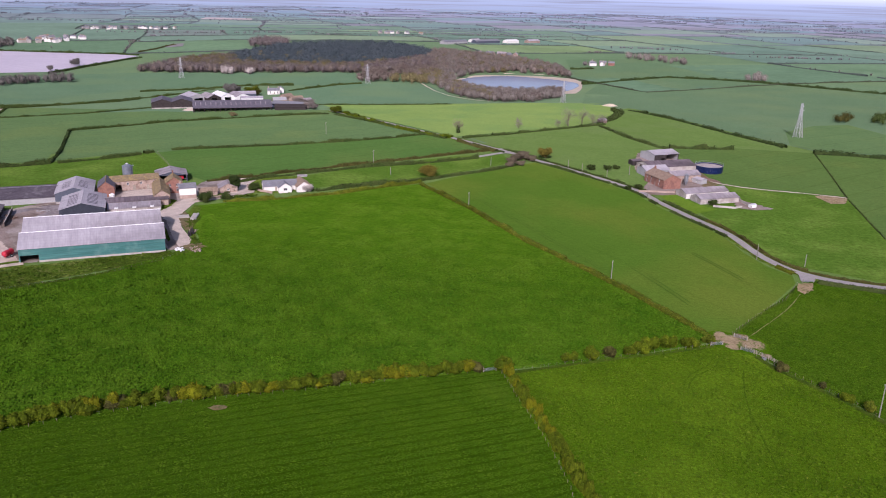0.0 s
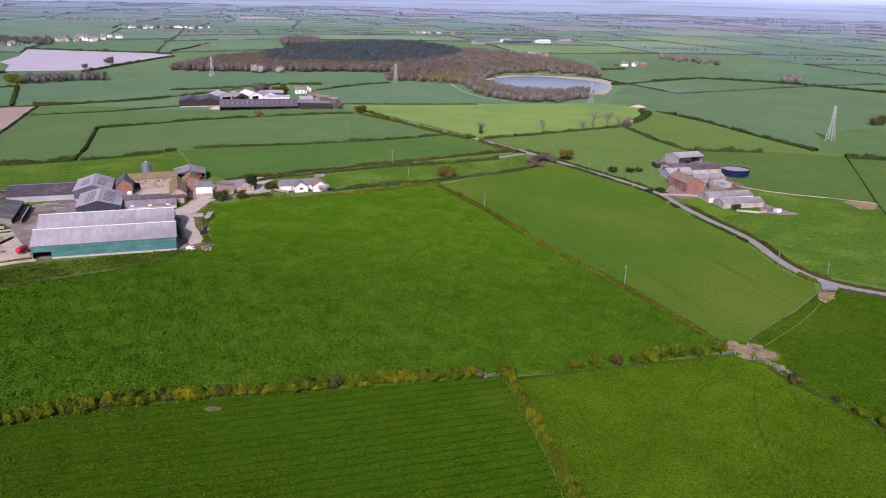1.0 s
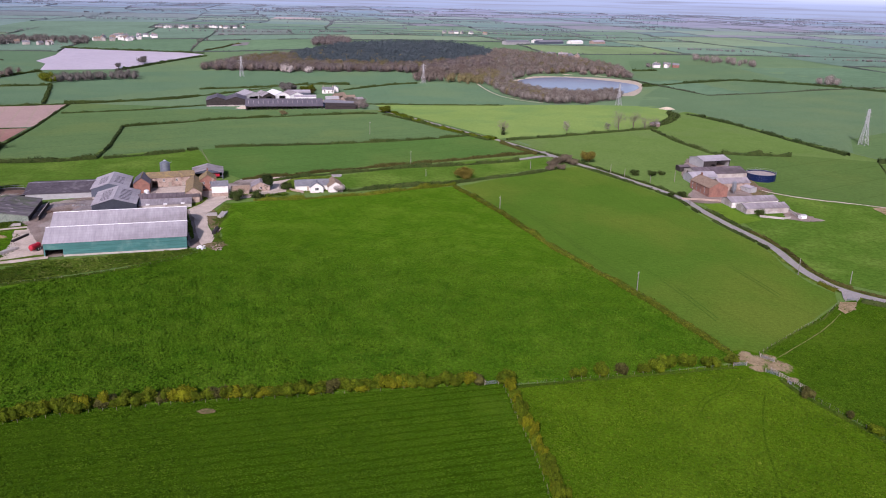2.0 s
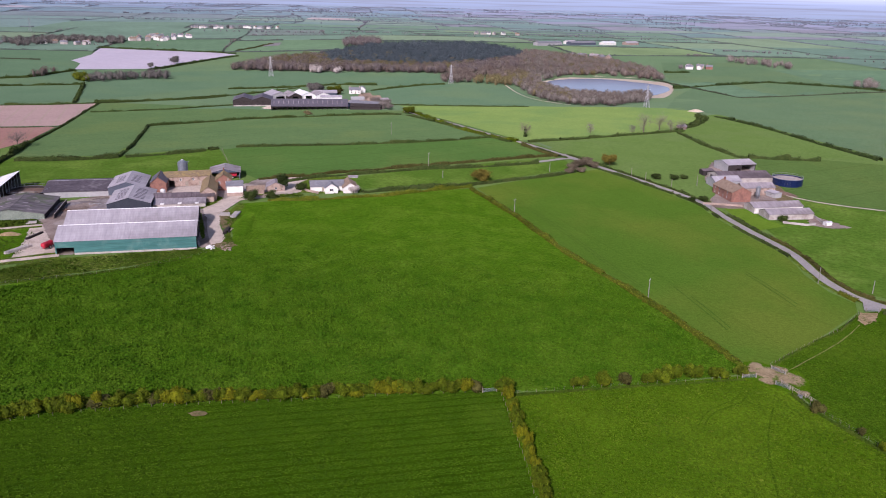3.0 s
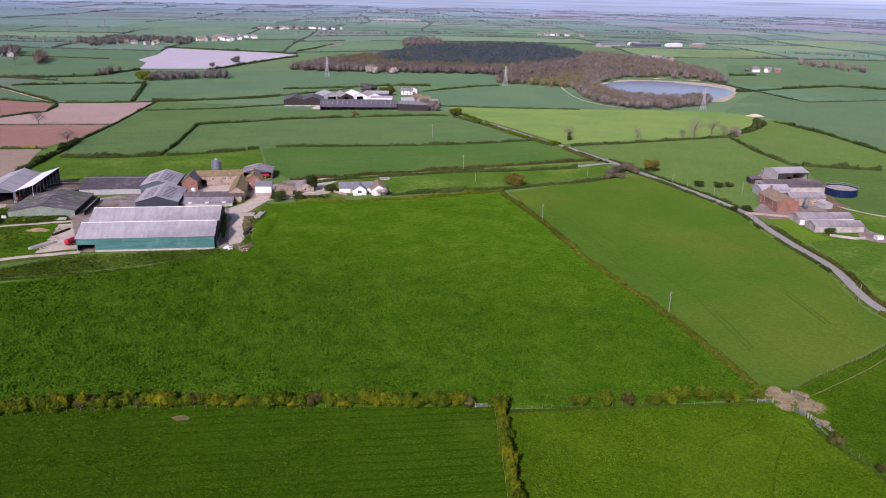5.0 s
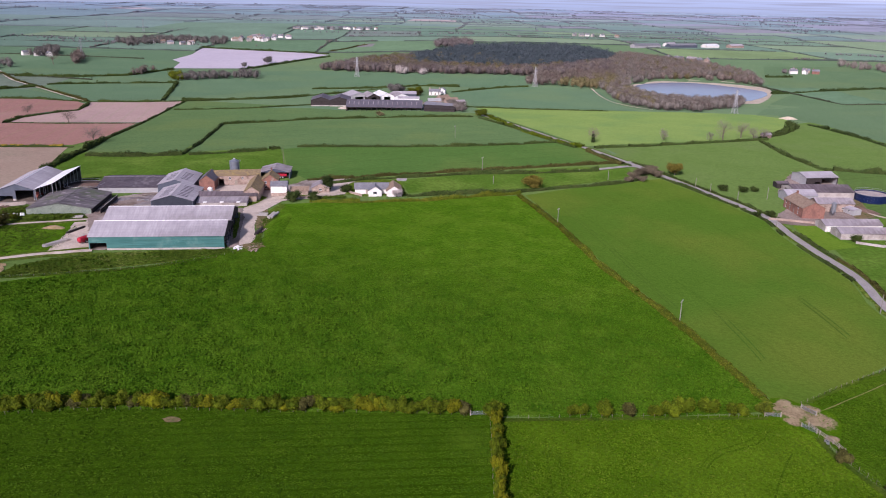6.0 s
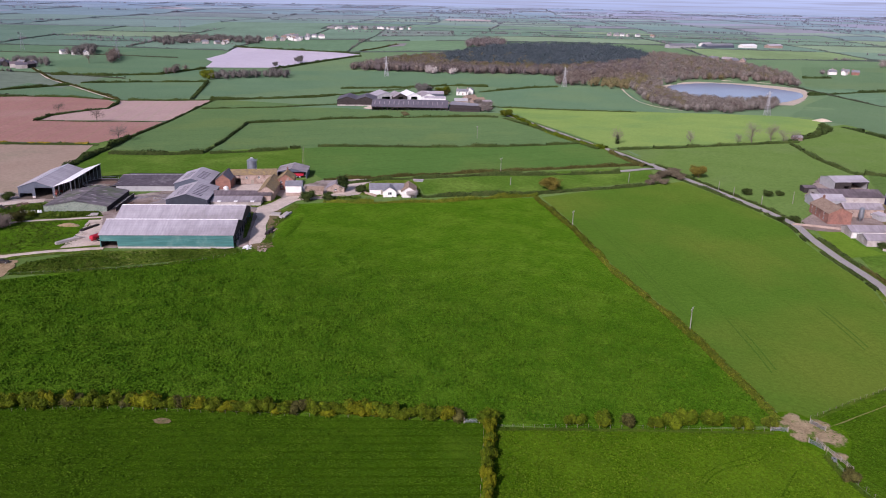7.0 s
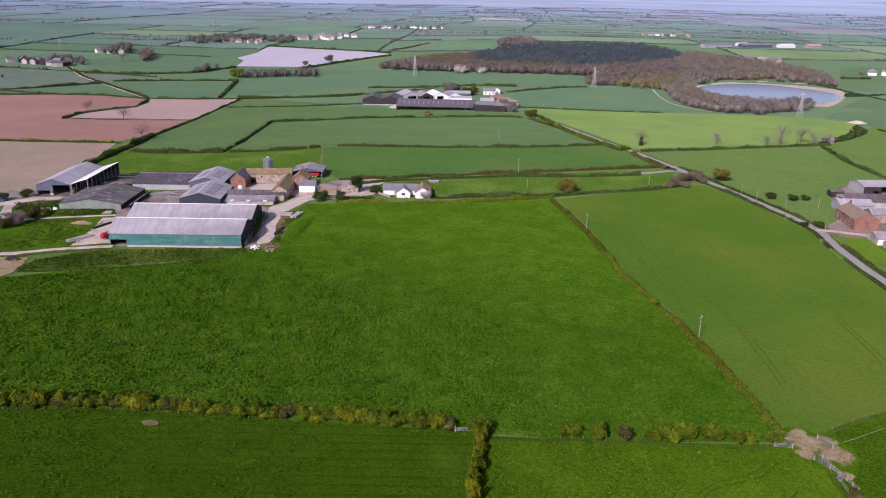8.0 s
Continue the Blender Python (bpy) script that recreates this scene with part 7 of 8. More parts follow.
def feed_silo(x, y):
    """A narrow steel hopper on four legs."""
    e = base("feed_silo", x, y, 20, "narrow galvanised feed silo on four legs", "silo", lift=0.2)
    Shape().rod((0, 0, 2.4), (0, 0, 6.2), 1.1, 1.1, 16).ob("drum", STEEL, e)
    Shape().rod((0, 0, 0.9), (0, 0, 2.4), 0.2, 1.1, 16).ob("hopper", STEEL, e)
    Shape().rod((0, 0, 6.2), (0, 0, 6.9), 1.15, 0.25, 16).ob("lid", STEEL, e)
    for a in range(4):
        c, d = math.cos(0.785 + 1.5708 * a), math.sin(0.785 + 1.5708 * a)
        Shape().rod((c * 1.15, d * 1.15, -0.4), (c * 1.08, d * 1.08, 3.4), 0.08, n=6).ob("leg", STEEL, e)


feed_silo(138.8, 425.0)
building("lean_shed", 121.0, 470.0, T2, 6.0, 5.0, 2.4, 3.0, ASBESTOS_OLD, CLAD_DARK, "small dark shed beside the cattle shed", "shed", seed=40)


def low_wall(line, tall, thick, material, label, name="garden_wall"):
    s = Shape()
    for (x0, y0), (x1, y1) in zip(line[:-1], line[1:]):
        d = Vector((x1 - x0, y1 - y0)).normalized()
        n = Vector((-d.y, d.x)) * thick / 2
        z0, z1 = height(x0, y0), height(x1, y1)
        s.hexa([(x0 - n.x, y0 - n.y, z0 - 0.4), (x1 - n.x, y1 - n.y, z1 - 0.4), (x1 + n.x, y1 + n.y, z1 - 0.4), (x0 + n.x, y0 + n.y, z0 - 0.4),
                (x0 - n.x, y0 - n.y, z0 + tall), (x1 - n.x, y1 - n.y, z1 + tall), (x1 + n.x, y1 + n.y, z1 + tall), (x0 + n.x, y0 + n.y, z0 + tall)])
    return tagged(s.ob(name, material), label, "wall")


low_wall([(109, 407.1), (115.3, 408.4), (128.8, 408.8), (129.7, 403.5)], 1.2, 0.4, STONE, "pale stone garden wall by the lane")
low_wall([(141.3, 385), (151.3, 383), (155.8, 385.5)], 1.1, 0.3, BLOCK, "concrete yard wall")
low_wall([(158.1, 402.8), (159.4, 390), (160, 383.8)], 1.5, 0.3, BLOCK, "concrete pen wall")
low_wall([(-90.7, 387.2), (-82.2, 376.7), (-75.7, 373.9)], 1.2, 0.4, STONE, "stone garden wall by the bungalow")
low_wall([(-107.6, 361.7), (-99.4, 362.9), (-97.9, 365.7)], 1.0, 0.4, STONE, "low stone wall beside the track")
building("trailer_box", 161.1, 386, T2, 3.4, 1.9, 1.5, 1.7, STEEL_PALE, WHITE, "white livestock trailer at the pens", "trailer", seed=41, over=0.05)
building("field_shelter", 128.1, 616.2, 20, 6.0, 4.0, 2.2, 3.2, ASBESTOS_MID, STONE, "small stone field shelter among bushes", "shed", seed=42)
building("hut", -67.4, 409.3, 15, 4.6, 1.4, 0.7, 0.9, ASBESTOS_MID, CLAD_GREY, "long low grey shelter beside the lane", "shed", seed=43)

# ---------------------------------------------------------------- the far farm
FAR_FARM = (
    (-242.5, 705.8, 109, 26, 18.5, 5.6, 8.6, ROOF_DARK, CLAD_DARK, "dark gabled barn at the far farm", "l"), (-226.6, 710.7, 109, 26, 18.5, 5.6, 8.6, ROOF_DARK, CLAD_DARK, "second dark span of the far barn", "l"),
    (-228.3, 765.2, 128, 24, 21, 3.8, 7.2, ASBESTOS, CLAD_GREY, "grey roofed barn at the far farm", "l"), (-213.3, 765.7, 128, 22, 13, 3.6, 6.8, ASBESTOS_MID, CLAD_DARK, "mid grey barn at the far farm", "l"),
    (-203, 775.6, 128, 26, 16, 3.4, 6.8, ROOF_WHITE, WHITE, "white roofed barn at the far farm", "l"), (-189.8, 780.7, 128, 22, 14, 3.4, 6.2, ASBESTOS_MID, WHITE, "grey roofed barn between white ones at the far farm", "l"),
    (-175, 756.5, 19, 20, 8, 4.2, 5.4, ASBESTOS, WHITE, "long white walled barn at the far farm", "f"), (-175.7, 688.9, 17, 66, 24, 3.2, 8.0, ROOF_DARK, CLAD_DARK, "very long dark cattle shed at the far farm", "f"),
    (-127.5, 694.5, 4, 27, 9, 2.6, 4.4, CLAD_DARK, CLAD_DARK, "low black shed at the far farm", "f"), (-147.7, 751, 20, 12, 8, 3.0, 5.0, CLAD_GREY, STONE, "small grey shed at the far farm", "f"),
    (-143.9, 775.5, 60, 13, 7, 3.6, 6.0, BROWN_TILE, STONE, "stone barn with a brown roof at the far farm", "f"), (-131.5, 755.1, 40, 12, 7, 3.6, 5.8, BROWN_TILE, STONE, "stone outbuilding at the far farm", "f"))
for i, (fx, fy, ft, fl, fw, fe, fr, froof, fwall, flabel, side) in enumerate(FAR_FARM):
    rl = fl > 60
    building("barn", fx, fy, ft, fl, fw, fe, fr, froof, fwall, flabel, "barn", "far farm buildings", seed=60 + i, sheets=2.0, front=side, lights=[(-fl / 2 + 2 + 4.2 * j, -fl / 2 + 2.6 + 4.2 * j, 0.35, 0.75) for j in range(15)] if rl else (), cap_label="pale",
             holes=[("f", 1.0 + 4.3 * j, 4.8 + 4.3 * j, -0.6, 2.6, "void") for j in range(15)] if rl else [("l", fw * 0.3, fw * 0.7, -0.6, 3.2, "void")] if side == "l" and i > 1 else (), plinth=(1.2, BLOCK) if i < 2 else None)
building("low_barn", -196.0, 810.8, 20, 22, 12, 3.0, 5.0, ASBESTOS, CLAD_BLUE, "low blue-grey barn behind the far farm", "barn", "far farm buildings", seed=76, sheets=2.0)
building("clad_shed", -133.4, 721.6, -12, 30, 12, 2.6, 4.6, SLATE, CLAD_BLUE, "low blue-grey shed at the far farm", "shed", "far farm buildings", seed=77, sheets=2.0, plinth=(0.8, RENDER_WHITE))
mound("silage_heap", -213.1, 696.5, 9.0, 6.0, 2.0, TRACK, "pale clamp of silage beside the long shed", 7, 20)
heap("scrap_heap", -147.5, 719.2, 9.0, 5.0, 26, 1.1, BLUE_SHEET, "blue sheeting and crates in the far farmyard", 21)
heap("rubble_heap", -153.4, 752.5, 10.0, 6.0, 26, 1.2, STONE, "stone rubble and pallets in the far farmyard", 22)
heap("bag_heap", -125.0, 752.6, 6.0, 4.0, 12, 1.3, WHITE, "white wrapped bales at the far farm", 23)
tree(-216.1, 837.8, 9.0, 7.0, COPSE, "dark leafless tree behind the far farm", 86, "leafy", low=0.15)
tree(-213.0, 844.0, 8.0, 6.0, COPSE, "dark leafless tree behind the far farm", 87, "leafy", low=0.15)
tree(-196.7, 837.4, 6.0, 6.0, LEAF_OLIVE, "yellowish bush behind the far farm", 88, "leafy", low=0.1)
tree(-186.0, 823.9, 5.0, 5.0, LEAF_BROWN, "brown bush behind the far farm", 89, "leafy", low=0.1)
tree(-131.3, 751.5, 5.0, 5.0, TWIG_GREY, "grey leafless trees beside the far farm", 90, "leafy", low=0.1)
tree(-116.8, 724.2, 5.5, 6.0, TWIG_GREY, "grey leafless trees beside the far farm", 91, "leafy", low=0.1)
building("farmhouse", -171.1, 832.8, 15, 12, 7, 3.9, 6.0, SLATE, RENDER_WHITE, "white farmhouse behind the far farm", "house", seed=80, sheets=0.8, chimneys=(-5, 5), holes=[("f", 2, 3.2, 2.6, 3.6, "window"), ("f", 9.6, 10.8, 2.6, 3.6, "window"), ("f", 2, 3.2, 0.8, 2.1, "window"), ("f", 9.6, 10.8, 0.8, 2.1, "window"), ("f", 6, 7.2, 0, 2.1, "door")])
building("farmhouse", -166.5, 845.5, 100, 9, 7, 3.9, 6.2, SLATE, RENDER_WHITE, "white gabled wing behind the far farm", "house", seed=81, sheets=0.8)
building("cottage", -121.5, 744.4, 40, 8, 6, 3.2, 5.2, ASBESTOS_MID, RENDER_WHITE, "small white cottage at the far farm", "house", seed=82, sheets=0.8)

# ---------------------------------------------------------------- poles, pylons, fences, gates
def pole(x, y, tall, label="wooden electricity pole with a crossbar", cross=True, turn=0):
    e = base("electricity_pole", x, y, turn, label, "pole", "electricity poles")
    Shape().rod((0, 0, -0.6), (0, 0, tall), 0.17, 0.12, 8).ob("post", POLE_WOOD, e)
    if cross:
        Shape().box(-1.1, 1.1, -0.07, 0.07, tall - 0.45, tall - 0.3).ob("crossbar", POLE_WOOD, e)
        for k in (-1, 0, 1):
            Shape().rod((k, 0, tall - 0.3 if k else tall), (k, 0, tall - 0.02 if k else tall + 0.28), 0.06, 0.04, 6).ob("insulator", STEEL_PALE, e)
    return e


for px_, py_, ph_, pc_ in ((18.8, 361.4, 7.2, True), (69.2, 276.5, 7.4, True), (-33.0, 443.3, 8.0, True), (119.8, 182.8, 9.3, True), (-74.6, 545.0, 8.2, True), (133.4, 305.1, 6.6, False), (149.8, 298.0, 5.0, False),
                           (33.6, 448.1, 5.0, False), (77.6, 446.8, 6.0, False), (84.6, 441.2, 5.5, False), (97.2, 433.2, 5.0, False), (111.9, 443.5, 6.0, False), (111.2, 396.8, 6.5, False), (-21.7, 418.8, 4.0, False)):
    if ph_ > 1:
        pole(px_, py_, ph_, "wooden electricity pole with a crossbar" if pc_ else "plain wooden pole beside the lane", pc_, 70)


def pylon_mesh():
    """A lattice tower, 25 m high."""
    legs, braces, arms = [Shape() for _ in range(4)], Shape(), []
    def half(z):
        return 2.6 - 1.9 * min(z, 16) / 16 - 0.2 * max(0, z - 16) / 9
    levels = [0, 4, 7.5, 10.5, 13, 15, 17, 19, 21, 23, 25]
    for a, b in zip(levels[:-1], levels[1:]):
        p, q = half(a), half(b)
        c0 = [(-p, -p), (p, -p), (p, p), (-p, p)]
        c1 = [(-q, -q), (q, -q), (q, q), (-q, q)]
        for i in range(4):
            j = (i + 1) % 4
            legs[i].rod((*c0[i], a - (0.5 if a == 0 else 0)), (*c1[i], b), 0.13, n=4)
            braces.rod((*c0[i], a), (*c1[j], b), 0.07, n=4).rod((*c0[j], a), (*c1[i], b), 0.07, n=4).rod((*c1[i], b), (*c1[j], b), 0.07, n=4)
    for z, w in ((16.5, 3.6), (19.5, 4.4), (22.5, 3.3)):
        arm = Shape()
        for y0, z0 in ((-0.6, z), (0.6, z), (0.0, z + 1.2)):
            arm.rod((-w, 0, z + 0.2), (-0.6, y0, z0), 0.09, n=4).rod((-0.6, y0, z0), (0.6, y0, z0), 0.09, n=4).rod((0.6, y0, z0), (w, 0, z + 0.2), 0.09, n=4)
        arms.append(arm)
    return legs, braces, arms


def pylon(x, y, tall, turn, material=None):
    e = base("pylon", x, y, turn, "pale steel lattice electricity pylon", "pylon", "line of pylons")
    k = tall / 25.0
    legs, braces, arms = pylon_mesh()
    for s, nm in [(a, "leg") for a in legs] + [(braces, "lattice")] + [(a, "crossarm") for a in arms]:
        s.v = [(a * k, b * k, c * k) for a, b, c in s.v]
        s.ob(nm, material or STEEL_PALE, e)


for px_, py_, ph_ in ((-308.5, 965.0, 24.0), (-84.0, 941.0, 22.0), (117.5, 755.0, 20.0), (265.6, 582.5, 25.0), (-905.2, 1001.4, 25.0), (-692.3, 948.8, 28.0), (-1026.1, 1438.4, 26.0), (-1002, 1523.6, 26.0)):
    pylon(px_, py_, ph_, 40, STEEL_GREY if px_ < -600 else None)


def fence(line, gap, tall, label, rails=2, material=None, seed=1):
    """Posts with wires or rails between."""
    g = np.random.default_rng(seed)
    p = along(line, gap)
    e = new("fence")
    x0, y0 = p[0]
    e.matrix_basis = Matrix.Translation((x0, y0, height(x0, y0)))
    tagged(e, label, "fence")
    me = None
    for x, y in p:
        if me is None:
            o = Shape().box(-0.04, 0.04, -0.04, 0.04, -0.4, tall).prism([(-0.04, tall), (0.04, tall), (0, tall + 0.04)], "y", -0.04, 0.04).ob("post", OLD_POST, e)
            me = o.data
        else:
            o = new("post", me)
            o.parent = e
        o.matrix_basis = pose(x - x0 + g.normal(0, 0.05), y - y0 + g.normal(0, 0.05), height(x, y) - height(x0, y0), g.normal(0, 2.5), g.normal(0, 2.5), g.uniform(0, 90))
    for k in range(rails):
        z = tall * (0.92 - 0.38 * k)
        s = Shape()
        for a, b in zip(p[:-1], p[1:]):
            s.rod((a[0] - x0, a[1] - y0, height(*a) + z - height(x0, y0)), (b[0] - x0, b[1] - y0, height(*b) + z - height(x0, y0)), 0.004, n=3)
        s.ob("wire", STEEL, e)
    return e


fence([(25.7, 201.5), (42.7, 207.9), (60.2, 214.1), (78.5, 220), (90.3, 224)], 2.6, 1.15, "post and wire fence along the pasture", seed=1)
fence([(99.3, 233.1), (109.4, 244.2), (119.6, 255.1), (128, 262.6), (138.3, 277.7)], 2.4, 1.2, "post and wire fence beside the crop", seed=2)
fence([(101, 217.4), (103.9, 211), (108.9, 203.3), (115.9, 191.4), (120.6, 180.8), (150, 160)], 2.6, 1.2, "post and wire fence with a grassy foot", seed=3)
fence([(24.1, 200.7), (27.8, 185.4), (31.8, 169.3), (34.1, 157.5), (35.4, 147.7), (36, 128)], 2.6, 1.15, "post and wire fence beside the hedge", seed=4)
fence([(-150, 133), (-93.5, 161), (-77.7, 169.3), (-59.9, 176.5), (-47, 180.7), (-25.2, 187.2), (-13.8, 191.3), (1, 196.2), (17.3, 200.8)], 3.0, 0.9, "post and wire fence in front of the hedge", rails=1, seed=5)
fence([(-153.5, 235.2), (-137.3, 244), (-119.8, 254.7), (-106.5, 265.5), (-95.7, 277.3), (-92.1, 282.9)], 4.0, 1.1, "post and wire fence along the rough bank", seed=6)
fence([(-165.9, 474.2), (-142.8, 428.3)], 3.0, 1.2, "fence line beside a cattle path", seed=7)
hedge([(101.1, 216.9), (103.4, 209.7), (108.3, 202.1), (115.4, 190.3), (120.1, 179.8)], 1.3, 0.5, WEEDS, "long uncut grass under the fence", 70, dense=30, leaf_size=0.3, step=1.5)
hedge([(26.8, 201.2), (42.6, 207.1), (60, 213.2), (78.2, 219.1), (90, 223.1)], 1.0, 0.45, WEEDS, "long uncut grass under the fence", 71, dense=30, leaf_size=0.3, step=1.5)
hedge([(100.1, 233.6), (109.2, 243.7), (119.3, 254.7), (127.8, 262.1), (136.9, 275.5)], 0.9, 0.4, WEEDS, "long uncut grass under the fence", 72, dense=24, leaf_size=0.3, step=1.5, gap=0.2)
hedge([(-153.8, 235.6), (-137.6, 244.4), (-120.1, 255.1), (-106.8, 265.9), (-95.9, 277.8)], 1.6, 0.5, WEEDS, "long weeds on the rough bank", 73, dense=26, leaf_size=0.35, step=1.5, gap=0.3)


def gate(x, y, turn, width, label):
    e = base("field_gate", x, y, turn, label, "gate", lift=0.1)
    h = width / 2
    for s in (-h, h):
        Shape().box(s - 0.1, s + 0.1, -0.1, 0.1, -0.4, 1.4).ob("gate_post", TIMBER, e)
    for k in range(5):
        Shape().rod((-h + 0.12, 0, 0.25 + 0.22 * k), (h - 0.12, 0, 0.25 + 0.22 * k), 0.035, n=6).ob("bar", STEEL, e)
    for s in (-h + 0.14, 0, h - 0.14):
        Shape().rod((s, 0, 0.2), (s, 0, 1.16), 0.035, n=6).ob("upright", STEEL, e)
    Shape().rod((-h + 0.14, 0, 0.25), (0, 0, 1.13), 0.03, n=6).ob("brace", STEEL, e)


gate(20.8, 201.8, 20, 3.8, "grey steel field gate between hedge and bush")
gate(91.5, 224.4, 12, 4.0, "grey steel field gate at the trodden corner")
gate(143.6, 280.3, 3, 4.2, "pale roadside field gate")
gate(99.4, 220.3, -38, 4.0, "timber and steel gate at the trodden corner")
gate(100.6, 229.6, -42, 4.2, "grey steel field gate standing open on bare earth")


def rail_fence(line, gap, label):
    """Stout posts with three sawn rails."""
    p = along(line, gap)
    e = new("rail_fence")
    x0, y0 = p[0]
    z0 = height(x0, y0)
    e.matrix_basis = Matrix.Translation((x0, y0, z0))
    tagged(e, label, "fence")
    for x, y in p:
        Shape().box(-0.09, 0.09, -0.09, 0.09, -0.4, 1.35).prism([(-0.09, 1.35), (0.09, 1.35), (0, 1.43)], "y", -0.09, 0.09).ob("post", TIMBER, e).matrix_basis = pose(x - x0, y - y0, height(x, y) - z0, 0, 0, 20)
    for a, b in zip(p[:-1], p[1:]):
        for k in (0.45, 0.82, 1.18):
            Shape().rod((a[0] - x0, a[1] - y0, height(*a) - z0 + k), (b[0] - x0, b[1] - y0, height(*b) - z0 + k), 0.06, n=4).ob("rail", TIMBER, e)


rail_fence([(99.6, 222.4), (101.6, 219.0), (104.0, 215.6), (106.0, 212.2)], 2.0, "weathered timber post and rail fence at the gateway")


def oval_trough(x, y, turn):
    e = base("water_trough", x, y, turn, "white oval drinking trough with dark water", "trough", lift=0.2)
    n = 20
    for r, w, nm, m in ((0.7, 0.4, "tub", STEEL),):
        out = [(r * math.cos(6.28318 * i / n), w * math.sin(6.28318 * i / n)) for i in range(n)]
        inn = [(a * 0.86, b * 0.8) for a, b in out]
        v = [(a, b, -0.1) for a, b in out] + [(a, b, 0.6) for a, b in out] + [(a, b, 0.6) for a, b in inn] + [(a, b, 0.4) for a, b in inn]
        f = [(k * n + i, k * n + (i + 1) % n, (k + 1) * n + (i + 1) % n, (k + 1) * n + i) for k in range(3) for i in range(n)]
        Shape().add(v, f).ob(nm, m, e)
    Shape().prism([(0.60 * math.cos(6.28318 * i / n), 0.32 * math.sin(6.28318 * i / n)) for i in range(n)], "z", 0.2, 0.45).ob("water", GLASS, e)


oval_trough(102.6, 215.4, -50)

# ---------------------------------------------------------------- trees and woods
tree(16.2, 552.6, 9.0, 3.6, LEAF_DARK, "ivy-clad bare roadside tree", 1, "ivy")
tree(67.4, 472.2, 6.5, 4.0, LEAF_OAK, "roadside oak with golden young leaf", 2, "leafy", low=0.2)
tree(-1.5, 417.3, 5.5, 5.0, LEAF_OAK, "rounded golden-brown tree in the paddock hedge", 3, "leafy", low=0.15)
tree(-83.6, 665.1, 5.5, 5.0, LEAF_OLIVE, "rounded olive green tree at the hedge end", 4, "leafy", low=0.12)
tree(-94.6, 377.2, 7.5, 2.3, LEAF_DARK, "dark evergreen tree beside the stone shed", 5, "leafy", low=0.12)
tree(-102.7, 357.2, 4.5, 3.6, LEAF_HEDGE, "dense green bush by the track", 6, "leafy", "bush", low=0.05)
tree(-94.6, 361.7, 3.2, 2.6, LEAF_HEDGE, "small green garden bush", 7, "leafy", "bush", low=0.05)
tree(142.0, 388.0, 3.0, 2.4, LEAF_HEDGE, "round green bush before the cow shed", 17, "leafy", "bush", low=0.05)
tree(-85.5, 378.7, 3.6, 2.8, LEAF_HEDGE, "dark green shrub by the bungalow", 8, "leafy", "bush", low=0.05)
tree(-59.3, 377.7, 3.6, 2.4, BLOSSOM, "small tree in white blossom by the bungalow", 9, "leafy", low=0.2)
tree(-290.3, 458.3, 10.0, 5.5, TWIG_GREY, "tall bare grey tree in the boundary hedge", 10, "bare")
tree(-368.5, 529.3, 8.5, 5.0, TWIG_BROWN, "bare brown tree standing in bare soil", 11, "bare")
tree(-428.1, 555.6, 7.0, 4.0, TWIG_BROWN, "bare brown tree at the soil edge", 12, "bare")
for i, (tx, ty, th) in enumerate(((98.6, 593.2, 13.0), (111.2, 606.3, 11.0), (60.5, 576.7, 7.0), (90.2, 588.9, 5.0), (118.8, 603.7, 8.0), (126.1, 607.7, 9.0))):
    tree(tx, ty, th, th * 0.42, TWIG_GREY, "bare grey hedgerow tree", 20 + i, "bare", low=0.1)
for i, (tx, ty, th) in enumerate(((-198.6, 285.1, 4.5), (-198.4, 276.4, 5.0), (-199, 270.1, 4.0), (-230.8, 311.7, 3.6), (-235.7, 303.0, 3.2), (-200.6, 293.6, 2.5))):
    tree(tx, ty, th, th * 0.8, (LEAF_BROWN, TWIG_BROWN, LEAF_BROWN, LEAF_HEDGE, LEAF_HEDGE, LEAF_OLIVE)[i], "scrubby bush beside the farm track", 30 + i, "leafy", "bush", low=0.05)
for i, (tx, ty, th) in enumerate(((53.1, 470.2, 4.4), (49.4, 463.3, 4.0), (57.7, 464.9, 3.6), (45.8, 456.5, 3.6), (55.0, 475.0, 3.4), (50.8, 452.0, 3.0), (44.0, 448.0, 2.8))):
    tree(tx, ty, th, th * 0.9, THICKET, "brown leafless roadside thicket", 40 + i, "leafy", "bush", low=0.05)
for i, (tx, ty, th) in enumerate(((104.4, 410.5, 2.4), (110.4, 413, 3.0), (91, 449.5, 3.0), (101.1, 451.8, 3.0), (106.8, 455.6, 2.6))):
    tree(tx, ty, th, th * 0.8, LEAF_HEDGE, "green shrub near the brick farm", 51 + i, "leafy", "bush", low=0.05)
tree(-470.4, 1044.1, 9.0, 5.5, COPSE, "round brown tree beside the fleece", 61, "leafy", low=0.3)
tree(-477.8, 993.5, 6.0, 3.5, COPSE, "small brown hedgerow tree beside the fleece", 62, "leafy", low=0.3)
tree(-689.9, 891.7, 15.0, 10.0, TWIG_BROWN, "broad bare field tree", 63, "bare")
tree(-166.2, 652.2, 3.4, 3.4, OAK_FAR, "reddish brown bush in the field hedge", 65, "leafy", "bush", low=0.1)

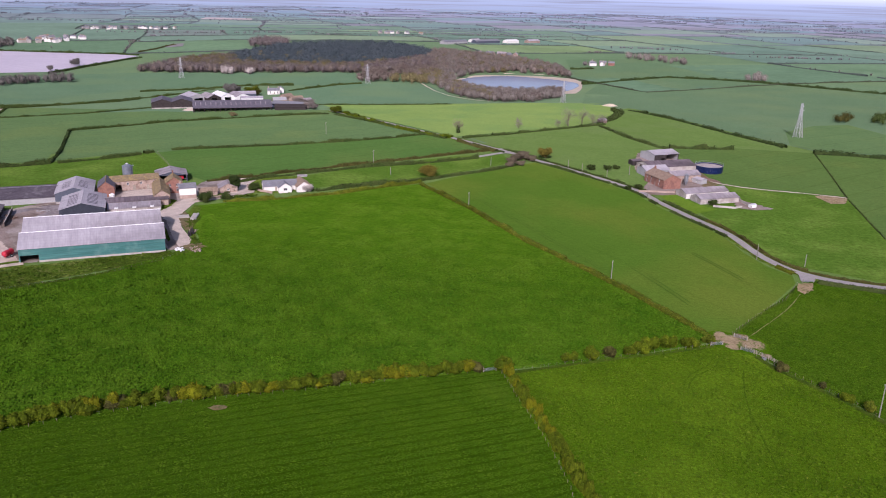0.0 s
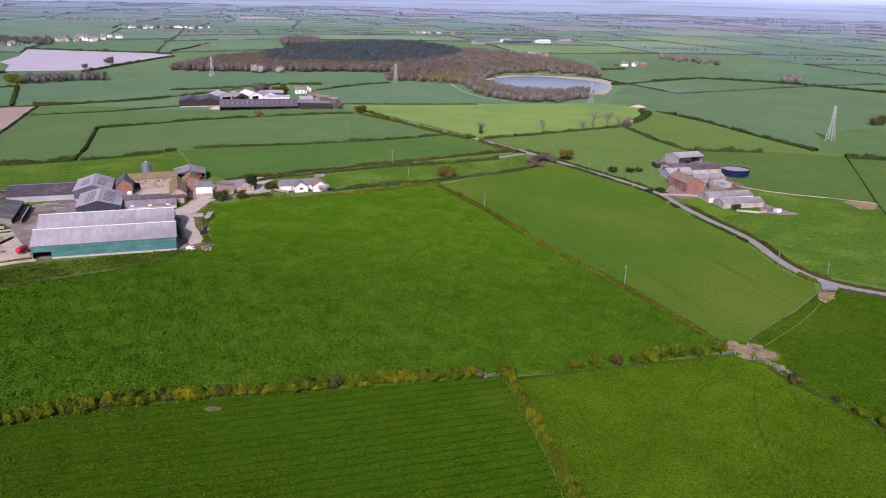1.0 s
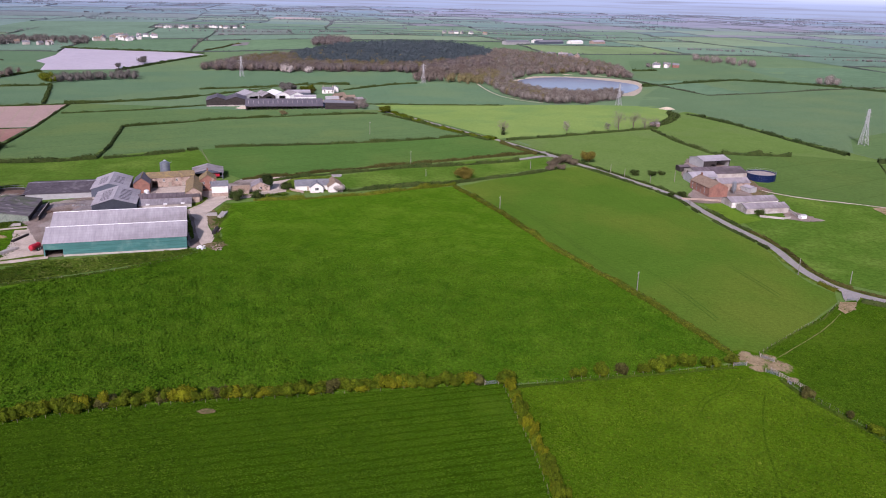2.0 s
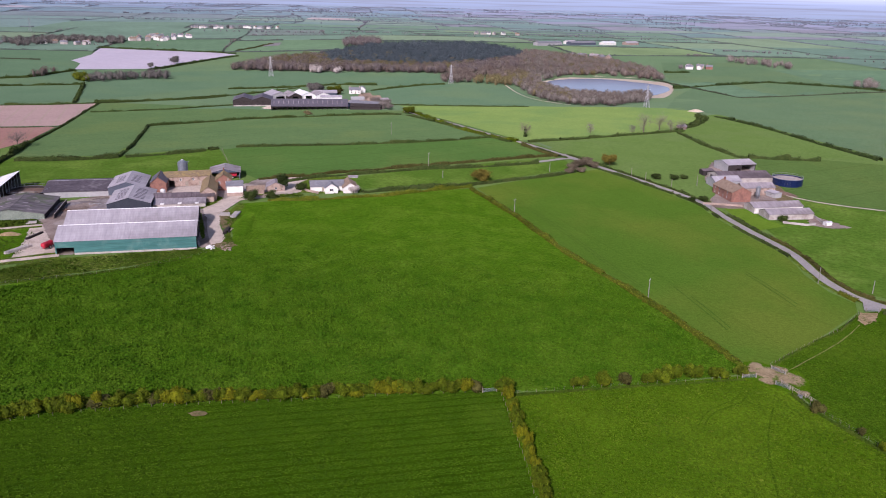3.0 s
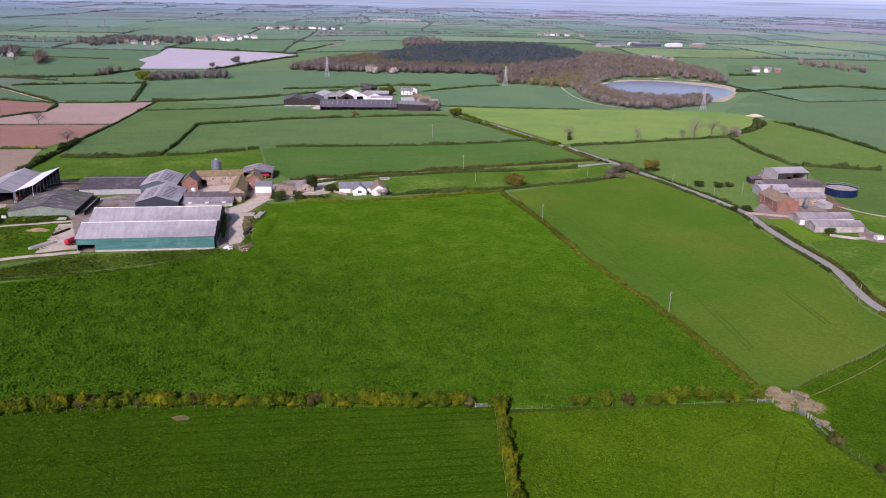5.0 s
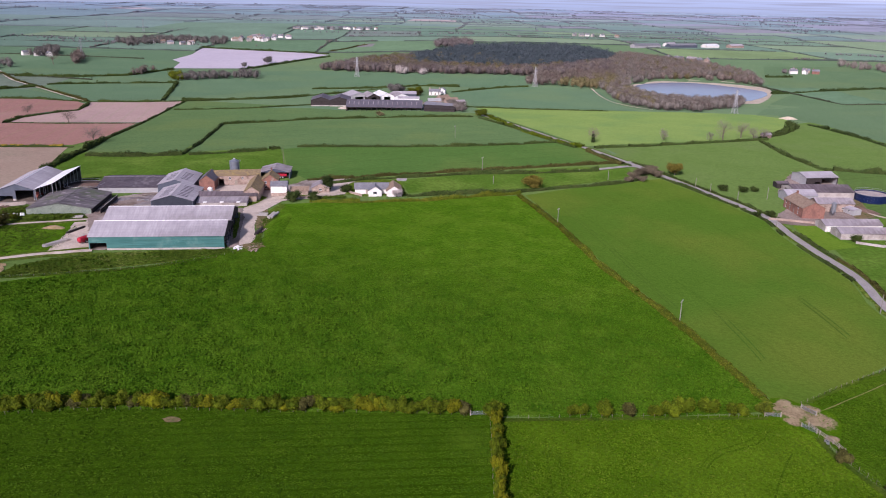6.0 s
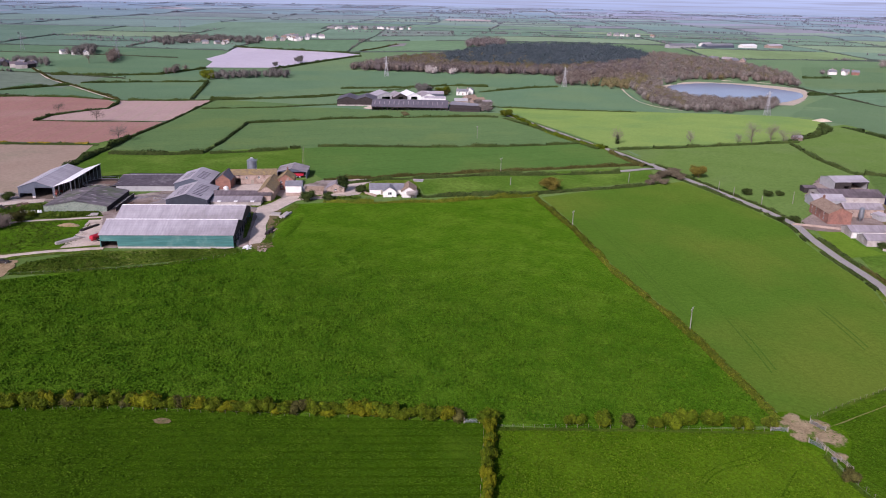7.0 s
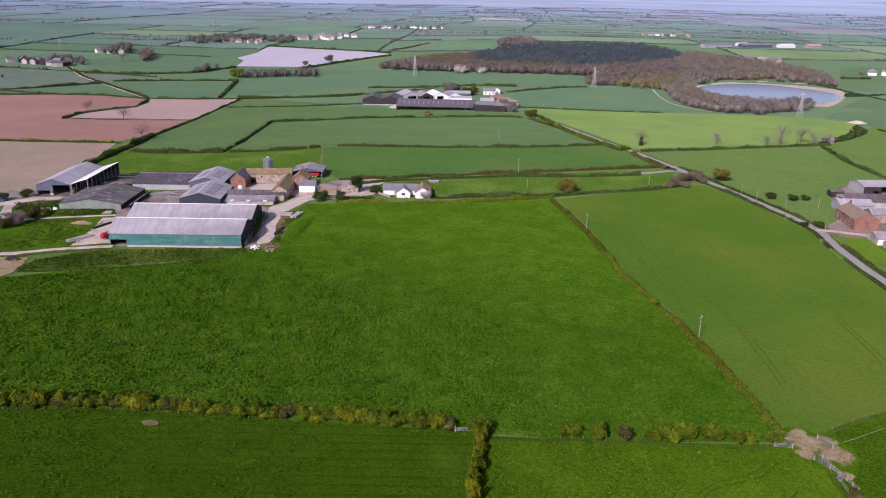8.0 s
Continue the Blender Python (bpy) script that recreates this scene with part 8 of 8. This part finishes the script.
for i, (tx, ty, th, tm, tl) in enumerate(((-220.1, 849.5, 5.0, COPSE, "brown tree behind the far farm"), (-214.3, 855, 6.0, LEAF_HEDGE, "dull green tree behind the far farm"), (-194.2, 851.1, 6.0, LEAF_OLIVE, "yellowish bush behind the far farm"),
                                          (-113.5, 702.2, 6.0, TWIG_GREY, "grey leafless trees beside the far farm"), (-107.3, 697.2, 5.0, TWIG_GREY, "grey leafless trees beside the far farm"), (-124.8, 735.4, 5.0, TWIG_GREY, "grey leafless trees beside the far farm"))):
    tree(tx, ty, th, th * 0.7, tm, tl, 80 + i, "leafy", low=0.1)
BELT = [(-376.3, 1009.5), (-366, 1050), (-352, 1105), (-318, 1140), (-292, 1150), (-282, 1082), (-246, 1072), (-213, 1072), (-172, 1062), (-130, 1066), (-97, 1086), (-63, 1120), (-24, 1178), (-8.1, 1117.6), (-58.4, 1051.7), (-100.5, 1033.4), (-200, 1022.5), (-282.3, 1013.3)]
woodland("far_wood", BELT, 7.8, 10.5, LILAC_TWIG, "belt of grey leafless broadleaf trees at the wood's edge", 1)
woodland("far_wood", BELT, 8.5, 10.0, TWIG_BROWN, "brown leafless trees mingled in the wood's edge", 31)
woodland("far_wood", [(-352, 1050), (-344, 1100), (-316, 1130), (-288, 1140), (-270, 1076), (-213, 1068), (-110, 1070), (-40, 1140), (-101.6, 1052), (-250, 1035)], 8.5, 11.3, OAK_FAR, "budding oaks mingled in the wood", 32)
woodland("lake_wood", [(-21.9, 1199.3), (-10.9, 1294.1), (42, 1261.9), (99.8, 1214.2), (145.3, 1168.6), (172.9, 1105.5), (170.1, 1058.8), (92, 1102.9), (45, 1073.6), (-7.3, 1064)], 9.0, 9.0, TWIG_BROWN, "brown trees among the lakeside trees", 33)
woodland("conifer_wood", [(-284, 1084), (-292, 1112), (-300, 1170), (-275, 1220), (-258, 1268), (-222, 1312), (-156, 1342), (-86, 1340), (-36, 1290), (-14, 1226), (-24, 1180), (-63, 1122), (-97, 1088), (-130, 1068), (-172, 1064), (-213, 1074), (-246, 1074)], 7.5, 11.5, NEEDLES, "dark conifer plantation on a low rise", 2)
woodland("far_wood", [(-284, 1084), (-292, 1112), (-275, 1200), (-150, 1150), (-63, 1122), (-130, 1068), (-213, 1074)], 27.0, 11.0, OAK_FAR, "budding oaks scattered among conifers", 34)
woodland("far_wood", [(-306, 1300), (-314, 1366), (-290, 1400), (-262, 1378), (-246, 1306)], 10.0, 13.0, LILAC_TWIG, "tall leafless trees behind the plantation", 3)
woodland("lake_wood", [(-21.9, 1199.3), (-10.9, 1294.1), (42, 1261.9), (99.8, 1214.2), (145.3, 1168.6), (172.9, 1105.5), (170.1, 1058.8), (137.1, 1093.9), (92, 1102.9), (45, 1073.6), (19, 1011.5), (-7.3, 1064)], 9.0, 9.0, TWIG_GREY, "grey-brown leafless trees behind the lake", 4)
woodland("lake_wood", [(-7.3, 1064), (18.9, 1004.7), (14.4, 946.2), (51.4, 886.5), (93.8, 874.4), (137, 898.7), (133.7, 852.5), (92.4, 750.1), (55.1, 745.3), (24.6, 792), (1.6, 885.8), (-16, 970.1)], 8.0, 8.0, TWIG_GREY, "grey leafless trees in front of the lake", 5)
woodland("lake_wood", [(-7.1, 1055.4), (18.8, 991.3), (14.4, 946.2), (51.4, 886.5), (93.8, 874.4), (137, 898.7), (132, 862), (93.7, 762), (55.8, 756.7), (24.9, 805), (4.7, 898.1), (-9.3, 971.8)], 8.0, 7.5, TWIG_BROWN, "brown leafless trees in front of the lake", 51)
woodland("lake_wood", [(-7.3, 1064), (14.8, 1024.4), (14.4, 946.2), (44.9, 879.9), (58.1, 794.6), (55.8, 756.7), (24.9, 805), (1.6, 885.8), (-16, 970.1)], 11.0, 8.0, OAK_FAR, "budding oaks in front of the lake", 52)
woodland("lake_wood", [(-17.8, 1200.4), (41.8, 1254), (99.3, 1207.2), (144.6, 1162.3), (167.6, 1094.9), (91.4, 1095.6), (45.3, 1083), (-3.7, 1074.8)], 16.0, 9.0, OAK_FAR, "budding oaks among the lakeside trees", 53)
woodland("far_wood", [(-62, 985), (-22, 995), (8, 1035), (0, 1095), (-58, 1056), (-98, 1040), (-80, 1000)], 8.5, 9.5, TWIG_BROWN, "brown leafless trees at the wood's corner", 35)
woodland("oak_clump", [(-65.6, 953.9), (-40.8, 991.3), (-7.3, 1064), (4.1, 1021.2), (-5.6, 954), (-25.1, 938.5)], 8.0, 9.0, OAK_FAR, "yellowish brown budding oaks at the wood's corner", 6)
woodland("oak_clump", [(-104.3, 953.4), (-94.4, 1007.9), (-71.3, 1027.9), (-59.8, 965.9), (-78.8, 951.7)], 8.5, 9.0, TWIG_BROWN, "small clump of brown trees by a pylon", 7)
woodland("blossom_trees", [(-272, 1003), (-271.4, 1012), (-256.7, 1013), (-254.9, 1004)], 4.5, 10.0, BLOSSOM, "white blossoming trees at the wood's edge", 8)
woodland("blossom_trees", [(-239.4, 1006.4), (-240.4, 1015), (-232.1, 1013.9), (-230.7, 1006.7)], 4.5, 8.5, BLOSSOM, "white blossoming trees at the wood's edge", 9)
woodland("tree_belt", [(-470.4, 831.9), (-443.4, 879.3), (-407.2, 903.1), (-426.4, 930.5), (-489.3, 865.6)], 7.5, 9.0, COPSE, "narrow dark belt of trees across the fields", 10)
woodland("bush_clump", [(-505.9, 866.7), (-501.9, 884.3), (-469.9, 839.1), (-479.8, 831.3)], 6.0, 8.0, LEAF_OLIVE, "pale olive trees at the end of the belt", 11)
woodland("tree_clump", [(-548.7, 853.2), (-552.7, 903.8), (-541.3, 882.2), (-535.9, 841.7)], 8.0, 9.0, TWIG_BROWN, "clump of leafless bushes", 12)
woodland("tree_clump", [(-685.2, 914.9), (-745.9, 1006), (-709.3, 977.4), (-657.5, 900.5)], 9.0, 12.0, TWIG_BROWN, "clump of leafless trees", 13)
woodland("tree_clump", [(-788.4, 960.2), (-837.6, 1055.1), (-809.8, 1047.9), (-760.2, 982.7)], 9.0, 11.0, COPSE, "trees round a white farm", 14)
woodland("tree_clump", [(-882.4, 1262.2), (-860.1, 1395.5), (-733.1, 1392.9), (-674.3, 1284.5), (-789.3, 1309.8), (-793.3, 1184.3)], 12.0, 10.0, COPSE, "trees round a hamlet", 15)
woodland("lane_trees", [(-776.9, 839.5), (-773.8, 892.9), (-735.5, 873), (-687.7, 821.2), (-727.7, 841.2)], 9.0, 8.0, COPSE, "leafless trees beside a dark-roofed farm", 16)
woodland("tree_clump", [(304.3, 1342.8), (381.4, 1255.5), (364.1, 1209.8), (288.1, 1288.1)], 12.0, 9.0, TWIG_GREY, "line of leafless trees on the plain", 17)
woodland("tree_clump", [(394.4, 1046.7), (426.3, 1073.5), (411.2, 1023.7), (385.3, 1011.3)], 9.0, 9.0, TWIG_GREY, "clump of leafless trees", 18)
woodland("tree_clump", [(330.9, 675.8), (366.6, 715.1), (362.4, 696.2), (335.6, 660.6)], 8.0, 6.0, LEAF_BROWN, "scrub on the slope", 19)
woodland("tree_clump", [(366.5, 679.9), (372.8, 661.8), (400.1, 713.3), (380.7, 703.1)], 8.0, 7.0, LEAF_HEDGE, "green scrub on the slope", 20)


# ---------------------------------------------------------------- farmland out to the horizon
def split(x0, x1, y0, y1, g, out, depth=0):
    w, h = x1 - x0, y1 - y0
    lim = 80 + 0.026 * (y0 + y1) / 2
    if max(w, h) < lim * g.uniform(1.0, 1.8) or depth > 9:
        out.append((x0, x1, y0, y1))
        return
    k = g.uniform(0.35, 0.65)
    if w > h:
        m = x0 + w * k
        split(x0, m, y0, y1, g, out, depth + 1)
        split(m, x1, y0, y1, g, out, depth + 1)
    else:
        m = y0 + h * k
        split(x0, x1, y0, m, g, out, depth + 1)
        split(x0, x1, m, y1, g, out, depth + 1)


def bend(p):
    """Lets straight boundaries wander."""
    p = np.asarray(p, float)
    x, y = p[:, 0], p[:, 1]
    a = 0.30
    u, v = x * math.cos(a) - y * math.sin(a), x * math.sin(a) + y * math.cos(a)
    return np.column_stack([u + 26 * np.sin(v / 330) + 9 * np.sin(v / 121 + 1) + 850, v + 24 * np.sin(u / 290 + 2) + 8 * np.sin(u / 97)])


CORE = [(-615.9, 637), (-585.2, 700.1), (-647.6, 789.8), (-797, 1117.2), (-694.5, 1244.7), (-586.3, 1235.6), (-446.2, 1199.9), (-434.6, 1168.4), (-360.3, 1438.5), (-25.7, 1559.5), (196.1, 1300.5), (317.1, 1317.3), (378.2, 1063.8), (519.2, 939.9), (900, 900), (900, -800), (-1400, -800), (-1400, 560)]
def farmland():
    g = np.random.default_rng(77)
    cells = []
    split(-3600, 5200, -1200, 6200, g, cells)
    parts = {(b, k): [] for b in range(6) for k in range(6)}
    rows, trees = [], []
    for x0, x1, y0, y1 in cells:
        c = bend([((x0 + x1) / 2, (y0 + y1) / 2)])[0]
        r = math.hypot(c[0] - 40, c[1] - 20)
        if r > 4850 or c[1] < 150 or abs(c[0]) > 0.95 * c[1] + 500 or inside([c], CORE)[0]:
            continue
        n = 7
        u, v = np.meshgrid(np.linspace(x0, x1, n), np.linspace(y0, y1, n))
        q = bend(np.stack([u.ravel(), v.ravel()], 1))
        moss = r > 2300 and c[0] > -0.16 * c[1]
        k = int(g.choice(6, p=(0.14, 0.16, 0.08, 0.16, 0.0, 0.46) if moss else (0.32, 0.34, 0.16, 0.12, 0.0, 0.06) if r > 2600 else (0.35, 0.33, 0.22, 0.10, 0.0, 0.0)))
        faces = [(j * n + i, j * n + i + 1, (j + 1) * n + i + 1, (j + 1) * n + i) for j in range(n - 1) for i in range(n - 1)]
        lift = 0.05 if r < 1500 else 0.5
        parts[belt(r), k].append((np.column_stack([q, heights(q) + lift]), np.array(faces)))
        for a, b in (((x0, y0), (x1, y0)), ((x0, y0), (x0, y1))):
            if g.uniform() < (0.92 if r < 2400 else 0.7):
                line = bend(along([a, b], 40.0))
                rows.append((line, r))
                if g.uniform() < 0.4:
                    m, w = int(g.integers(3, 26)), g.uniform(10, 90)
                    mid = g.uniform(0, 1)
                    t = np.clip(mid + g.normal(0, w, m) / max(60.0, np.hypot(*(line[-1] - line[0]))), 0, 1)
                    trees.append(line[0] + (line[-1] - line[0]) * t[:, None] + g.normal(0, 2.5, (m, 2)))
        if g.uniform() < (0.30 if r < 2300 else 0.42):
            m, s = int(g.integers(12, 60)), g.uniform(10, 30)
            trees.append(c + g.normal(0, 1, (m, 2)) * (s * 3.2, s * 0.4))
    # each belt's colours carry its share of painted haze
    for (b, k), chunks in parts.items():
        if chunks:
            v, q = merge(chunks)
            tagged(soup("distant_fields", v, q, HAZED_BELTS[b][k], smooth=True), ("distant green grass fields", "distant wheat fields", "distant pale green leys", "distant rough grazing", "distant stubble fields", "distant brown heath and moss")[k], "field", kind="stuff")
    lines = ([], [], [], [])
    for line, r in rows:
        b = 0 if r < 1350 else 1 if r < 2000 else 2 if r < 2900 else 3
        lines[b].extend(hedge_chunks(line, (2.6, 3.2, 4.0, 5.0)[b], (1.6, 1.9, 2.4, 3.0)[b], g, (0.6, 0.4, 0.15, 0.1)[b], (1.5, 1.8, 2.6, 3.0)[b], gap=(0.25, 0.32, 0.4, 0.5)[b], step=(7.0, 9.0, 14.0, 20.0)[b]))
    for chunks, m, lab in zip(lines, (MID_HEDGE, FAR_HEDGE, HAZED_HEDGE, DEEP_HAZE_HEDGE), ("network of hedgerows between distant fields", "thin hedgerows on the plain", "low hedgerows on the far plain", "far hedges tinted pale for haze")):
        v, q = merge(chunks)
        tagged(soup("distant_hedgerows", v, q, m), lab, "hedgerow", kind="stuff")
    p = np.concatenate(trees)
    d = np.hypot(p[:, 0] - 40, p[:, 1] - 20)
    p, d = p[(d < 4800) & ~inside(p, CORE)], d[(d < 4800) & ~inside(p, CORE)]
    for lo, hi, tall, m, lab in ((0, 1500, 4.6, COPSE, "scattered leafless hedgerow trees"), (1500, 2200, 4.8, FAR_TREE, "trees and copses on the plain"), (2200, 3100, 5.8, HAZED_TREE, "trees and copses on the far plain"), (3100, 4800, 8.0, DEEP_HAZE_TREE, "far woods tinted pale for haze")):
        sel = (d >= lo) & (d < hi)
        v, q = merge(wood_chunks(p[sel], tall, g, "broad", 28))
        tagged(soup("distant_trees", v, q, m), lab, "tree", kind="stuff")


# farther hedges and copses: haze is painted into paler, bluer leaf colours
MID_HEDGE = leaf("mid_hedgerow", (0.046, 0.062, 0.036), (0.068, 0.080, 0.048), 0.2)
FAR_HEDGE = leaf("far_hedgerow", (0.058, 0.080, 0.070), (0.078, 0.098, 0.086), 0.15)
HAZED_HEDGE = leaf("hazed_hedgerow", (0.104, 0.130, 0.145), (0.122, 0.148, 0.162), 0.1)
DEEP_HAZE_HEDGE = leaf("deep_haze_hedgerow", (0.150, 0.174, 0.220), (0.166, 0.190, 0.236), 0.1)
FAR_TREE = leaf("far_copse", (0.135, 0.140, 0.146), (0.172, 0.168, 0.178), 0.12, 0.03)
HAZED_TREE = leaf("hazed_copse", (0.168, 0.180, 0.222), (0.196, 0.204, 0.250), 0.10, 0.03)
DEEP_HAZE_TREE = leaf("deep_haze_wood", (0.190, 0.206, 0.264), (0.212, 0.226, 0.286), 0.08, 0.03)
farmland()
# single far fields, coloured from the haze-tinted belts
STUBBLE_FAR = HAZED_BELTS[2][4]
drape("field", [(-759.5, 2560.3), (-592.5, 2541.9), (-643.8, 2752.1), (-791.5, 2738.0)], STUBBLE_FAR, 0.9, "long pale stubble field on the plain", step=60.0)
drape("field", [(-2127.6, 2867.1), (-1923.9, 2926.6), (-2139.1, 3159.3), (-2260.0, 3105.0)], HAZED_BELTS[4][4], 0.9, "strip of bare red soil on the plain", step=60.0)
drape("bare_earth", [(-436.7, 1287.4), (-450.2, 1353.0), (-431.0, 1367.6), (-416.0, 1311.1)], HAZED_BELTS[0][5], 0.6, "bare brown earth beside a field lane", step=12.0, ragged=2.0)
hedge([(-452.7, 1219.1), (-443.2, 1266.6), (-441.5, 1318.6), (-437.1, 1342.2)], 3.0, 1.8, LEAF_BROWN, "brown leafless hedge along a field lane", 67, dense=5, leaf_size=1.0)
strip("track", [(-21.0, 948.5), (-14.2, 916.7), (-1.6, 862.8), (9.2, 819.9), (24.0, 787.2), (40.0, 763.0), (50.1, 755.3)], 1.5, SAND, 0.35, "pale path along the lakeside wood", 0.3)


# villages and far farmsteads
def hamlet(spots, seed, label, walls, size=1.0, roofs=None):
    roofs = roofs or (SLATE, SLATE, ASBESTOS_MID, BROWN_TILE)
    g = np.random.default_rng(seed)
    for i, (x, y) in enumerate(spots):
        w = walls[int(g.integers(len(walls)))]
        building("house", x, y, float(g.uniform(0, 180)), float(g.uniform(9, 15)) * size, 7.5 * size, 4.8 * size, 7.6 * size, roofs[int(g.integers(4))], w, label, "house", label.split(" ")[-1] + " houses", seed=200 + i, sheets=3.0, chimneys=(3.0,), lift=0.5)


def cluster(cx, cy, sx, sy, n, seed):
    g = np.random.default_rng(seed)
    out = []
    for _ in range(40 * n):
        if len(out) == n:
            break
        p = (cx + g.uniform(-sx, sx), cy + g.uniform(-sy, sy))
        if all(math.hypot(p[0] - q[0], p[1] - q[1]) > 11.5 for q in out):
            out.append(p)
    return out


hamlet(cluster(-690, 1445, 48, 60, 26, 1), 1, "white rendered house in a distant village", (RENDER_WHITE, RENDER_WHITE, BLOCK), 0.8)
hamlet([(-768 + 168 * k + 9 * math.sin(57 * k), 1760 + 62 * k + 22 * math.sin(91 * k)) for k in np.linspace(0, 1, 20) ** 1.2], 2, "white house in a distant row along the road", (RENDER_WHITE, RENDER_WHITE, BLOCK), 0.7)
woodland("tree_clump", [(-790, 1775), (-690, 1800), (-590, 1850), (-595, 1835), (-690, 1780), (-780, 1762)], 15.0, 8.0, FAR_TREE, "trees among the houses of a distant village", 41)
hamlet(cluster(-765, 1275, 48, 16, 9, 3), 3, "stone house in a distant hamlet", (BLOCK, BLOCK, RENDER_WHITE), 0.8)
hamlet(cluster(-748, 812, 46, 12, 13, 4), 4, "dark barn of a distant farm", (CLAD_DARK, BLOCK, CLAD_DARK), 0.85, (ROOF_DARK, SLATE, ROOF_DARK, ASBESTOS_OLD))
hamlet(cluster(-785, 975, 22, 8, 4, 5), 5, "white house of a distant farm", (RENDER_WHITE,), 0.8)
hamlet(cluster(233, 1186, 15, 9, 6, 6), 6, "small house or barn of a distant farm", (RENDER_WHITE, RENDER_WHITE, BRICK, STONE), 0.7)
woodland("tree_clump", [(200, 1176), (206, 1192), (216, 1188), (212, 1174)], 7.0, 6.0, COPSE, "trees beside a distant farm", 42)
hamlet(cluster(85, 1245, 28, 8, 5, 7), 7, "dark shed of a distant farm", (CLAD_DARK, STONE))
for i, (fx, fy, fl, fm) in enumerate(((20, 1475, 55, CLAD_GREY), (80, 1530, 60, CLAD_BLUE), (130, 1570, 30, RENDER_WHITE), (175, 1610, 30, STONE), (60, 1545, 20, RENDER_WHITE))):
    building("far_barn", fx, fy, 41, fl, 14, 4.0, 6.5, (SLATE, SLATE, ROOF_WHITE, ASBESTOS, ASBESTOS)[i], fm, "long low barn of a distant farm", "barn", "distant farm barns", seed=300 + i, sheets=4.0, lift=0.5)
hamlet(cluster(-95, 1840, 60, 14, 6, 8), 8, "stone house of a far hamlet", (BLOCK, BLOCK, RENDER_WHITE), 0.8)


def far_haze():
    """The hazy distance beyond the plain: a plain glowing ring round the horizon."""
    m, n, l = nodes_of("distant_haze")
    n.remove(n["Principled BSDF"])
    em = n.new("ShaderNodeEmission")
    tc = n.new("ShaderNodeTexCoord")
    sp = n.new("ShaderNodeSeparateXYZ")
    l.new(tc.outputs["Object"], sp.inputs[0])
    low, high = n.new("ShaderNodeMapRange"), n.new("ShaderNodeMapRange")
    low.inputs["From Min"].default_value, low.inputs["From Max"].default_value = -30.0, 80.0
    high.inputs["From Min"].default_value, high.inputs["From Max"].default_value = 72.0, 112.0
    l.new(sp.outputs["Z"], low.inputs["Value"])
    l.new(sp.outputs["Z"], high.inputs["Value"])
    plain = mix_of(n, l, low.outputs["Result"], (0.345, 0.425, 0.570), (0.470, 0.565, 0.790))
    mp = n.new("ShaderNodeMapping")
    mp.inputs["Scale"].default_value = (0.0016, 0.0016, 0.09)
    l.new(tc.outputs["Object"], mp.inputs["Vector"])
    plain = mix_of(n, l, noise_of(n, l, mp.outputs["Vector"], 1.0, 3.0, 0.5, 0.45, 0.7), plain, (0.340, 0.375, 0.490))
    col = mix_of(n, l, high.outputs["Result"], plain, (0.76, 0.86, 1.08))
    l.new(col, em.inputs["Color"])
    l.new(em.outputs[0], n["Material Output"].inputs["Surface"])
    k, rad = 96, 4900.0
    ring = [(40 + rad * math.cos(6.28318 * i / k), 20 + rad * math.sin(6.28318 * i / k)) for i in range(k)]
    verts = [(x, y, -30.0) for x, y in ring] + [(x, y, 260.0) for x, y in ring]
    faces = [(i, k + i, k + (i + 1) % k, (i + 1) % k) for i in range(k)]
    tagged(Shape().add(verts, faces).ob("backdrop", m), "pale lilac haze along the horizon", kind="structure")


far_haze()
